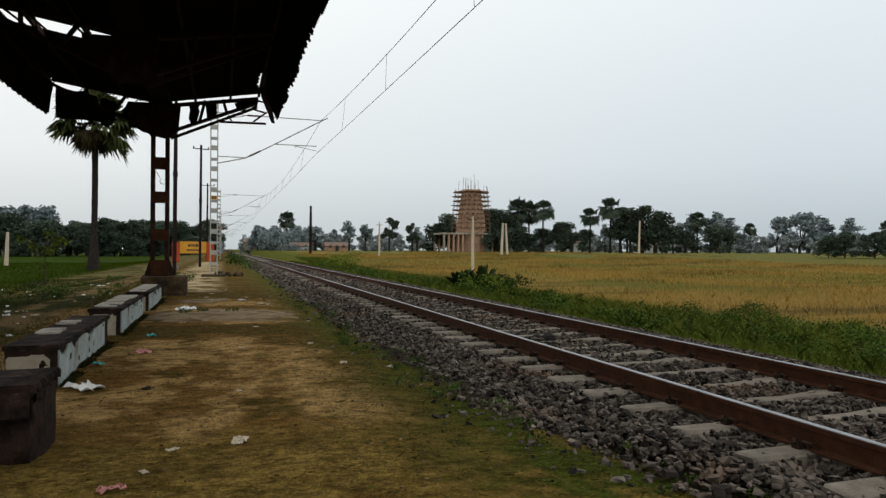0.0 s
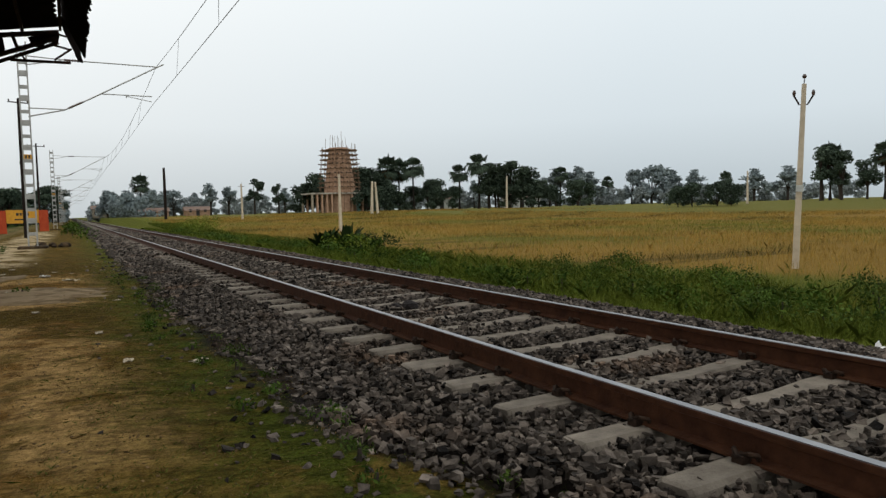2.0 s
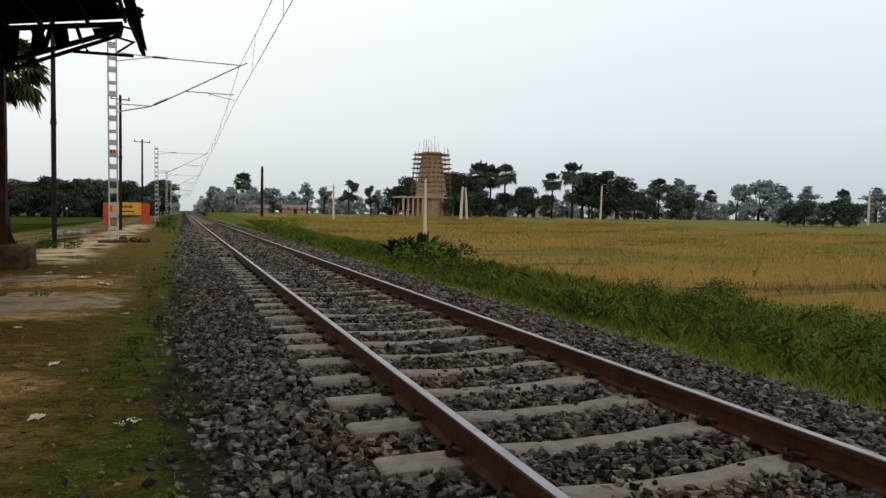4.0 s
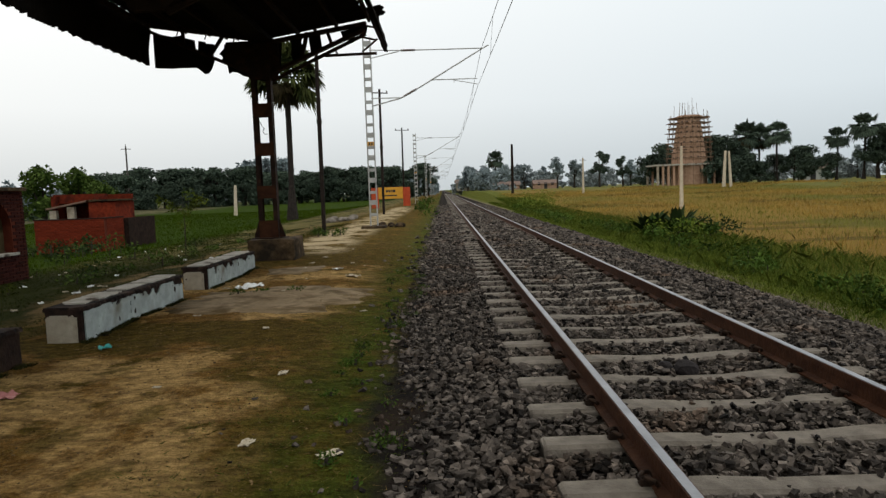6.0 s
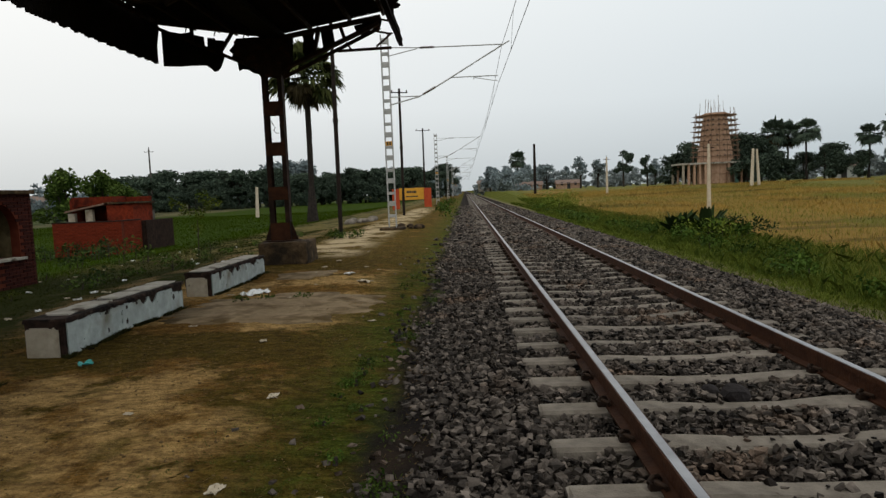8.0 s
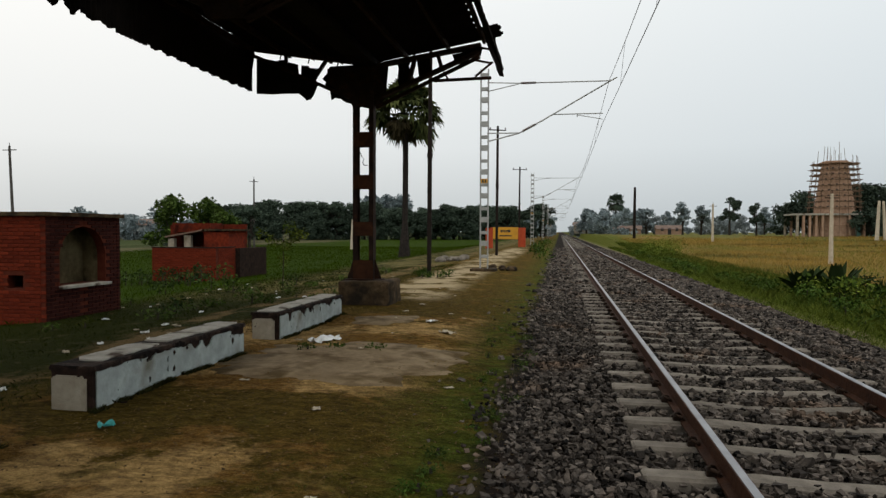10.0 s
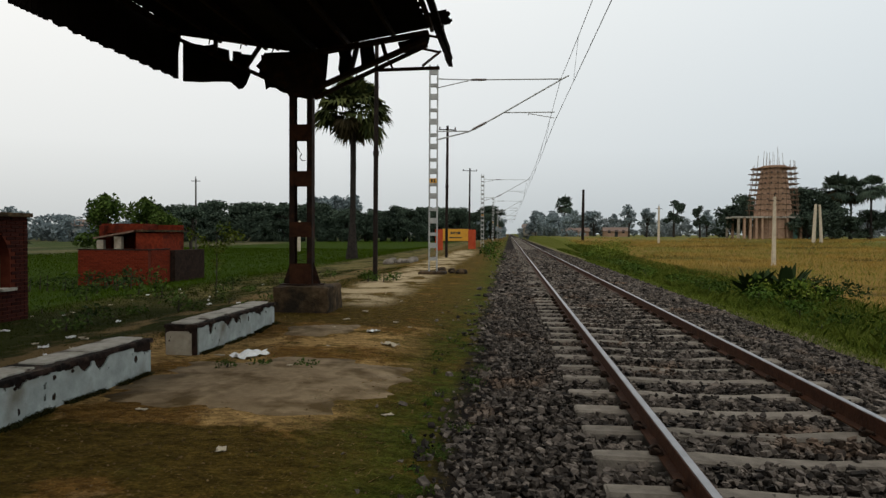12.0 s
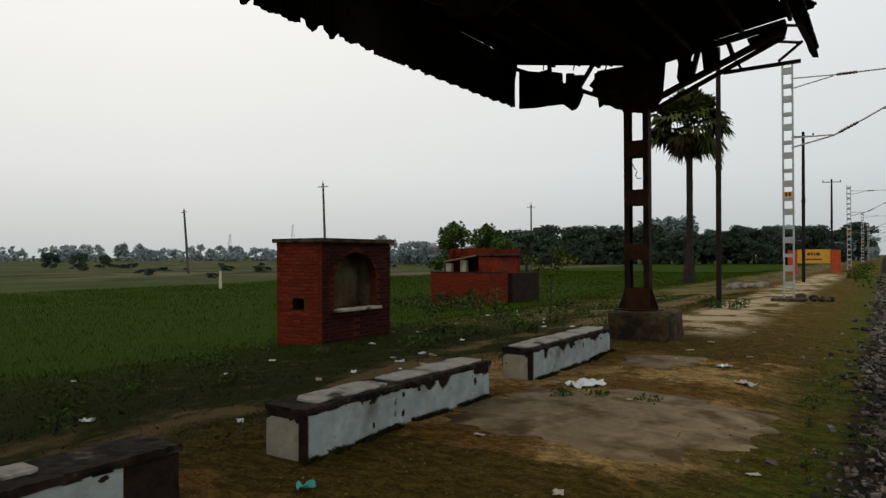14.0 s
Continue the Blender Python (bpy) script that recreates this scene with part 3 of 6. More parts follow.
scatter_blades("platform_turf", 60000, -5.4, -0.9, 1.0, 24, 0.008, 0.022, 0.005, M_TURF, 11, patchy(0.8, -0.2, 0.62), 1.2, 1.3, "thin trodden green turf on the platform")
scatter_blades("edge_turf", 80000, -2.9, -0.3, 1.0, 22, 0.012, 0.036, 0.005, leaf_material("bright_edge_turf", (0.028, 0.046, 0.007), (0.105, 0.116, 0.027)), 18, edge_keep, 1.0, 1.6, "bright green turf creeping into the ballast edge")
scatter_blades("platform_straw", 45000, -5.2, -1.0, 1.0, 24, 0.010, 0.035, 0.006, M_STRAW, 12, None, 1.6, 1.3, "dry straw-coloured grass on the platform")
scatter_blades("dead_leaf_litter", 46000, -4.9, -0.6, 1.2, 15, 0.006, 0.018, 0.013, leaf_material("dead_leaf_crumbs", (0.060, 0.038, 0.012), (0.36, 0.25, 0.105)), 21, patchy(1.6, -0.1, 0.2), 1.6, 1.7, "brown crumbs of dead leaves in the turf")
scatter_blades("tufts_at_the_edge", 26000, -2.9, -0.5, 1.5, 9.5, 0.012, 0.038, 0.006, leaf_material("fresh_tufts", (0.022, 0.048, 0.006), (0.100, 0.135, 0.026)), 22, lambda a, b, r: patchy(2.6, 0.06, 0.3)(a, b, r) & (a < -1.1 + 0.85 * np.clip((6.8 - b) / 3.0, 0, 1) + r.normal(0, 0.3, len(a))), 0.8, 1.3, "fresh green tufts at the ballast edge", 0.09)
M_VERGE = leaf_material("verge_weeds", (0.015, 0.022, 0.003), (0.050, 0.058, 0.010))
scatter_blades("bench_foot_moss", 18000, -4.96, -4.87, 7.6, 18.2, 0.015, 0.065, 0.008, leaf_material("dark_foot_moss", (0.012, 0.014, 0.005), (0.045, 0.045, 0.014)), 20, lambda a, b, r: (((b > 7.6) & (b < 10.5)) | ((b > 11.45) & (b < 14.35)) | (b > 15.3)) & (np.sin(b * 7.3) + np.sin(b * 17.1) > -0.7), 0.7, 1.0, "dark moss and grass along the foot of the benches")
scatter_blades("verge_weeds", 105000, -12.6, -5.6, 7.0, 38, 0.015, 0.065, 0.006, M_VERGE, 13, lambda a, b, r: (np.abs(a + 7.3) > 0.45) | (r.uniform(0, 1, len(a)) < 0.25), 0.6, 1.3, "low green weeds on the verge")
scatter_blades("rice_field", 80000, -46, -11.0, 8.0, 100, 0.06, 0.17, 0.010, M_PADDY, 14, None, 0.35, 1.2, "bright green young rice field")
M_BANK = leaf_material("bank_grass", (0.032, 0.058, 0.007), (0.126, 0.152, 0.023))
scatter_blades("bank_turf", 60000, 4.3, 6.2, 0.5, 60, 0.03, 0.13, 0.009, M_BANK, 19, None, 0.5, 1.7, "short green grass at the foot of the ballast")
scatter_blades("track_side_grass", 95000, 5.0, 9.8, 1.0, 95, 0.08, 0.34, 0.007, M_BANK, 15, None, 0.6, 1.7, "rank green grass beside the track")
scatter_blades("olive_grass", 90000, 6.8, 48, 1.0, 110, 0.08, 0.28, 0.007, M_OLIVE, 16, lambda a, b, r: np.array([noise.noise(Vector((float(i) * 0.10, float(j) * 0.045, 3.0))) for i, j in zip(a, b)]) + r.normal(0, 0.12, len(a)) < 0.02 + 0.5 * (a < 12 + r.normal(0, 0.8, len(a))), 0.35, 1.5, "olive-green tall grass")
scatter_blades("dry_meadow", 190000, 8.0, 70, 2.0, 130, 0.10, 0.34, 0.007, M_DRY, 17, lambda a, b, r: np.array([noise.noise(Vector((float(i) * 0.10, float(j) * 0.045, 3.0))) for i, j in zip(a, b)]) + r.normal(0, 0.07, len(a)) > -0.06 + 0.5 * (a < 8.0 + 4.0 * np.clip((20 - b) / 8, 0, 1) + r.normal(0, 0.5, len(a))), 0.3, 1.4, "tall ochre ripening meadow grass")


# ---- canopy, its column and benches ----
COL_Y = 20.3
VALLEY_X, VALLEY_Z, EAVE_L, EAVE_R, EAVE_Z = -5.1, 5.06, -7.9, -2.35, 5.52


def plinth(y, label):
    bm = BM()
    box(bm, -5.56, -4.48, y - 0.54, y + 0.56, -0.35, 0.385, 0.05)
    bmesh.ops.subdivide_edges(bm, edges=bm.edges[:], cuts=7, use_grid_fill=True)
    for v in bm.verts:
        v.co += Vector([noise.noise(v.co * 3.1 + Vector((k * 9, 0, 0))) for k in range(3)]) * 0.03 + Vector([noise.noise(v.co * 11 + Vector((k * 9, 3, 0))) for k in range(3)]) * 0.018
    return obj("column_plinth", bm, M_CONC, None, label, "plinth", smooth=True)


def column(y):
    c = root("canopy_column", pose(0, y, 0), "rusty built-up steel column of two channels on a concrete plinth", "column", "canopy columns")
    for x, s in ((-5.38, 1), (-4.93, -1)):
        bm = BM()
        box(bm, x, x + s * 0.012, -0.10, 0.10, 0.30, 4.35)
        box(bm, x + s * 0.012, x + s * 0.10, -0.10, -0.088, 0.30, 4.35)
        box(bm, x + s * 0.012, x + s * 0.10, 0.088, 0.10, 0.30, 4.35)
        part("channel", bm, M_RUST, c)
    for z0, z1 in ((0.40, 0.80), (1.32, 1.61), (2.31, 2.60), (3.20, 3.50)):
        for yy in (-0.107, 0.101):
            bm = BM()
            box(bm, -5.37, -4.94, yy, yy + 0.006, z0, z1)
            part("batten_plate", bm, M_BATTEN, c, "orange-rusted steel batten plate")
    for x0, x1 in ((-5.52, -5.384), (-4.926, -4.79)):
        bm = BM()
        inner, outer = (x1, x0) if x0 < -5.1 else (x0, x1)
        v = [bm.verts.new((x, yy, z)) for yy in (-0.006, 0.006) for x, z in ((inner, 0.39), (outer, 0.39), (outer, 0.45), (inner, 0.85))]
        bm.faces.new(v[:4]), bm.faces.new(v[7:3:-1])
        for k in range(4):
            bm.faces.new((v[k], v[(k + 1) % 4], v[4 + (k + 1) % 4], v[4 + k]))
        part("base_gusset", bm, M_RUST, c)
    bm = BM()
    box(bm, -5.54, -4.77, -0.2, 0.2, 0.37, 0.41)
    part("base_plate", bm, M_RUST, c)
    bm = BM()
    tube(bm, [(-5.25, -0.12, 3.12), (-5.2, -0.13, 3.05), (-5.17, -0.12, 2.98), (-5.12, -0.13, 2.93), (-5.16, -0.12, 2.86), (-5.12, -0.13, 2.80), (-5.05, -0.12, 2.80)], 0.008, 5)
    part("loose_wire", bm, M_RUST, c, "dangling end of old wire")
    return c


plinth(COL_Y, "weathered brown concrete plinth under the canopy column")
plinth(2.3, "weathered concrete plinth under the canopy column")
column(COL_Y)
column(2.3)


def corrugated(bm, p, u, v, length, width, waves, depth, n, cut0=0.0, cut1=0.0, thick=0.004):
    """A corrugated sheet at p, running along u, with its waves across v and its face along n."""
    p, u, v, n = Vector(p), Vector(u).normalized(), Vector(v).normalized(), Vector(n).normalized()
    k = waves * 4
    tops = []
    for side in (0, 1):
        rows = []
        for i in range(k + 1):
            a = i / k
            off = n * (math.sin(a * waves * 2 * math.pi) * depth + side * thick)
            c0 = cut0 * (0.5 + 0.5 * math.sin(a * 9 + cut1 * 40)) if cut0 else 0
            c1 = cut1 * (0.5 + 0.5 * math.sin(a * 13 + cut0 * 30 + 1)) if cut1 else 0
            rows.append((bm.verts.new(p + v * width * a + off + u * c0), bm.verts.new(p + v * width * a + off + u * (length - c1))))
        for r0, r1 in zip(rows, rows[1:]):
            f = (r0[0], r1[0], r1[1], r0[1])
            bm.faces.new(f if side else f[::-1])
        tops.append(rows)
    for a, b in zip(tops[0], tops[0][1:]):
        i, j = tops[0].index(a), tops[0].index(b)
        for e in (0, 1):
            bm.faces.new((tops[0][i][e], tops[0][j][e], tops[1][j][e], tops[1][i][e]))
    return bm


canopy = root("platform_canopy", pose(0, 0, 0), "derelict black butterfly canopy of torn corrugated sheets over the benches", "canopy")
rnd = random.Random(5)
Y0, Y1, SH = 0.2, 20.75, 0.79
slope_l = Vector((EAVE_L - VALLEY_X, 0, EAVE_Z - VALLEY_Z))
slope_r = Vector((EAVE_R - VALLEY_X, 0, EAVE_Z - VALLEY_Z))
i, y = 0, Y0
while y < Y1 - 0.3:
    for s, sl in ((0, slope_l), (1, slope_r)):
        ln = sl.length
        start, end = 0.0, ln + rnd.uniform(-0.06, 0.10)
        if s == 0 and 15.0 < y < 15.6:
            start, end = 2.45, ln
        if s == 1 and y > 19.4:
            end = ln + 0.1
        if s == 1 and 18.2 < y < 19.4:
            end = ln - 0.35
        n = Vector((-sl.z, 0, sl.x)).normalized()
        n = n if n.z > 0 else -n
        bm = BM()
        o = Vector((VALLEY_X, y, VALLEY_Z)) + sl.normalized() * start + n * rnd.uniform(0.0, 0.02)
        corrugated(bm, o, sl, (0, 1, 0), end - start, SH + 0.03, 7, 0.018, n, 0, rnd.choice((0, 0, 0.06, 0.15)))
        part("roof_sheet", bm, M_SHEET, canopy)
    y += SH
for k, (x, z) in enumerate(((EAVE_L + 0.08, EAVE_Z - 0.09), (-6.95, 5.28), (-6.0, 5.12), (-4.3, 5.12), (-3.4, 5.27), (EAVE_R - 0.3, EAVE_Z - 0.12))):
    bm = BM()
    beam(bm, (x, Y0, z), (x, Y1 - 0.1, z), 0.06, 0.11)
    part("purlin", bm, M_RUST, canopy)
bm = BM()
box(bm, VALLEY_X - 0.22, VALLEY_X + 0.22, Y0, Y1 - 0.05, VALLEY_Z - 0.17, VALLEY_Z - 0.03)
part("valley_gutter", bm, M_SHEET, canopy)
# side valances of vertical sheeting
y = Y0
while y < Y1 - 0.4:
    w = 0.79
    bm = BM()
    low = 4.47 + rnd.uniform(0, 0.05)
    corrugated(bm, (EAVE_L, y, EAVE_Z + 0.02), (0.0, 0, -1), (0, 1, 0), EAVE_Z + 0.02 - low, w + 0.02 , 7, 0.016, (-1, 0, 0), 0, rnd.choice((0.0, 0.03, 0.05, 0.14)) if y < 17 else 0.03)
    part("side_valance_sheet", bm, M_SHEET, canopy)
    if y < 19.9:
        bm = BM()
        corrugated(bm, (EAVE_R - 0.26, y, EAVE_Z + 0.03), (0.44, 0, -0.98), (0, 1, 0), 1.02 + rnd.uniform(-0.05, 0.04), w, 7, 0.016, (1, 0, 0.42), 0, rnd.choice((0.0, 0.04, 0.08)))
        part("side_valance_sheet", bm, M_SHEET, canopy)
    y += w
# trusses
for ty in (COL_Y, 14.3, 8.3, 2.3):
    t = part("truss", beam(BM(), (VALLEY_X - 0.25, ty, 4.98), (EAVE_L + 0.2, ty, 5.36), 0.07, 0.09), M_RUST, canopy, "rusted steel truss frame")
    ends = [((VALLEY_X + 0.25, 4.90), (-2.68, 5.23), "top_chord", 0.19), ((-5.2, 4.12), (-7.66, 5.22), "bottom_chord", 0.11), ((-4.9, 4.20), (-2.72, 5.10), "bottom_chord", 0.17), ((-4.9, 4.02), (-2.70, 5.00), "bottom_chord", 0.06),
            ((-6.0, 5.05), (-6.3, 4.62), "web_bar", 0.06), ((-6.9, 5.2), (-6.9, 4.88), "web_bar", 0.06), ((-4.2, 4.48), (-4.05, 5.08), "web_bar", 0.13), ((-3.5, 4.80), (-3.6, 5.14), "web_bar", 0.11), ((-5.36, 4.1), (-5.36, 5.0), "web_bar", 0.12), ((-4.93, 4.1), (-4.93, 5.0), "web_bar", 0.12)]
    for (xa, za), (xb, zb), nm, w in ends:
        bm = BM()
        beam(bm, (xa, ty, za), (xb, ty, zb), 0.07, w, (0, 1, 0))
        part(nm, bm, M_RUST, t)
    for yy in (ty - 0.065, ty + 0.058):
        bm = BM()
        pts = [(-5.95, 4.86), (-5.95, 4.55), (-5.5, 4.25), (-5.4, 4.05), (-4.92, 4.05), (-4.72, 4.22), (-4.72, 4.88)]
        a = [bm.verts.new((px, yy, pz)) for px, pz in pts]
        b = [bm.verts.new((px, yy + 0.008, pz)) for px, pz in pts]
        bm.faces.new(a), bm.faces.new(b[::-1])
        for k in range(len(pts)):
            bm.faces.new((a[k], a[(k + 1) % len(pts)], b[(k + 1) % len(pts)], b[k]))
        part("gusset_plate", bm, M_RUST, t)
    if ty != COL_Y and ty != 2.3:
        bm = BM()
        beam(bm, (-5.36, ty, 4.1), (-4.93, ty, 4.1), 0.07, 0.1, (0, 1, 0))
        part("tie_bar", bm, M_RUST, t)
# torn end sheets that hang from the last truss


def torn_sheet(bm, pts, y, t=0.006):
    a = [bm.verts.new((x, y + 0.012 * math.sin(x * 40), z)) for x, z in pts]
    b = [bm.verts.new((v.co.x, v.co.y + t, v.co.z)) for v in a]
    bm.faces.new(a)
    bm.faces.new(b[::-1])
    for k in range(len(pts)):
        bm.faces.new((a[k], a[(k + 1) % len(a)], b[(k + 1) % len(a)], b[k]))
    return bm


EY = COL_Y + 0.12
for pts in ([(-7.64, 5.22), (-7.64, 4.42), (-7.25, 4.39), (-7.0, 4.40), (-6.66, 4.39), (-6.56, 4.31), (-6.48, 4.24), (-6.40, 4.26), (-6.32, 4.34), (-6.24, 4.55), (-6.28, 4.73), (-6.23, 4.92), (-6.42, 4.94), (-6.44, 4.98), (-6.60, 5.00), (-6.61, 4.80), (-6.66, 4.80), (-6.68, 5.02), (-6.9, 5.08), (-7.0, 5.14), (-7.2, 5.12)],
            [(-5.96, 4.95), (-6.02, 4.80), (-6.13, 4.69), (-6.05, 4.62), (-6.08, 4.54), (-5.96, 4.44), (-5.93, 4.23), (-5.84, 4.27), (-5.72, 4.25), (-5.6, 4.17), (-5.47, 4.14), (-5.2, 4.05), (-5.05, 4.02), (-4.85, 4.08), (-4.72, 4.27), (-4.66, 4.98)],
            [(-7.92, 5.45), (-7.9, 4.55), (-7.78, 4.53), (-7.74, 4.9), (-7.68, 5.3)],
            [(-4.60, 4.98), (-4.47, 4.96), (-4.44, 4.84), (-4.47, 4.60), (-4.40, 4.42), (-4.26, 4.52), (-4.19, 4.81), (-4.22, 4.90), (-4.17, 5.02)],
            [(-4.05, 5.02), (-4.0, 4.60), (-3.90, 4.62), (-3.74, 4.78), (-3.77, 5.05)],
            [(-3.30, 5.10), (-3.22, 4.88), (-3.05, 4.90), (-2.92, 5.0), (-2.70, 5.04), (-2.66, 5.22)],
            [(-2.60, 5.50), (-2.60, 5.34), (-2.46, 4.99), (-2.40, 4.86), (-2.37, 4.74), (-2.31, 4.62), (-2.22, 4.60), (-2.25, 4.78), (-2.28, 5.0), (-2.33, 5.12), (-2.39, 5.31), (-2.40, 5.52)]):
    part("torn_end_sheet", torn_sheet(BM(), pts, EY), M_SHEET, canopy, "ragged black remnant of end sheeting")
brk = part("hanging_bracket", beam(BM(), (-3.66, COL_Y, 4.54), (-2.47, COL_Y, 4.56), 0.05, 0.08, (0, 1, 0)), M_RUST, canopy, "loose steel angle hanging below the eave")
for p, q in (((-3.37, 4.57), (-3.46, 4.72)), ((-2.80, 4.60), (-2.44, 4.88)), ((-2.88, 4.95), (-2.48, 4.86)), ((-2.78, 5.2), (-2.5, 5.14))):
    part("brace", beam(BM(), (p[0], COL_Y, p[1]), (q[0], COL_Y, q[1]), 0.04, 0.035, (0, 1, 0)), M_RUST, brk)
for k in range(7):
    x0 = -7.5 + k * 0.32
    z0 = 5.42 - (x0 + 7.9) * 0.165
    part("lacing_bar", beam(BM(), (x0, COL_Y - 0.3, z0), (x0 + (0.26 if k % 2 else -0.2), COL_Y + 0.05, z0 - 0.12), 0.02, 0.02), M_RUST, canopy)
for k, (x0, x1) in enumerate(((-7.5, -7.1), (-7.05, -6.75), (-6.6, -6.9), (-6.35, -6.0))):
    part("lacing_bar", beam(BM(), (x0, 13.5, 5.42 + (x0 + 7.9) * -0.165), (x1, 15.4, 5.38 + (x1 + 7.9) * -0.165), 0.03, 0.03), M_RUST, canopy)


M_WASH = material("stained_whitewash", [(0.3, (0.22, 0.245, 0.23)), (0.7, (0.38, 0.41, 0.39))], 5, 0.9, 0, 0.25, 45, grime=((0.16, 0.15, 0.12), 0.55, 0.75), grime_scale=2.2)
M_CREAM = material("worn_cream_plaster", [(0.3, (0.23, 0.195, 0.145)), (0.7, (0.36, 0.315, 0.245))], 6, 0.9, 0, 0.3, 45, grime=((0.15, 0.11, 0.07), 0.5, 0.75), grime_scale=2.5)
M_CAP = material("pale_worn_screed", [(0.3, (0.25, 0.23, 0.19)), (0.7, (0.44, 0.41, 0.355))], 7, 0.9, 0, 0.4, 40, grime=((0.06, 0.042, 0.03), 0.54, 0.66), grime_scale=3.5)
M_CORE = material("dark_decayed_brickwork", [(0.3, (0.007, 0.005, 0.004)), (0.7, (0.036, 0.021, 0.015))], 7, 0.95, 0, 0.7, 28)

M_CRUMB = material("mottled_bench_top", [(0.34, (0.010, 0.007, 0.006)), (0.56, (0.038, 0.024, 0.018)), (0.74, (0.15, 0.115, 0.085))], 7, 0.95, 0, 0.8, 26, grime=((0.009, 0.007, 0.006), 0.46, 0.58), grime_scale=5)


def ragged_panel(width, z0, tops, thick, seed, peel):
    """A thin plaster coat in the xz plane; it has flaked off along its upper edge and in spots."""
    bm = BM()
    zt = max(tops)
    nx, nz = max(10, int(width / 0.0135)), 34
    
    def at(u):
        p = min(u * (len(tops) - 1), len(tops) - 1.001)
        k = int(p)
        return tops[k] + (tops[k + 1] - tops[k]) * (p - k)

    grid = [[None] * (nz + 1) for _ in range(nx + 1)]

    def vert(i, j):
        if grid[i][j] is None:
            x, z = width * i / nx, z0 + (zt - z0) * j / nz
            w = noise.noise(Vector((x * 70, z * 70, seed))) * 0.0035
            grid[i][j] = bm.verts.new((x + w, 0, z + w))
        return grid[i][j]

    for i in range(nx):
        for j in range(nz):
            x, z = width * (i + 0.5) / nx, z0 + (zt - z0) * (j + 0.5) / nz
            u = (z - z0) / (zt - z0)
            spots = noise.noise(Vector((x * 9, z * 9, seed * 1.7))) + 0.5 * noise.noise(Vector((x * 24, z * 24, seed + 3)))
            drips = noise.noise(Vector((x * 11, z * 2.2, seed * 0.9)))
            if z > at(x / width) or drips * 0.55 + spots * 0.3 > 0.86 - peel * max(0.0, u - 0.30) or spots > 0.74 - 0.10 * peel:
                continue
            bm.faces.new((vert(i, j), vert(i + 1, j), vert(i + 1, j + 1), vert(i, j + 1)))
    ex = bmesh.ops.extrude_face_region(bm, geom=bm.faces[:])
    bmesh.ops.translate(bm, vec=(0, -thick, 0), verts=[g for g in ex["geom"] if isinstance(g, bmesh.types.BMVert)])
    bmesh.ops.recalc_face_normals(bm, faces=bm.faces[:])
    return bm


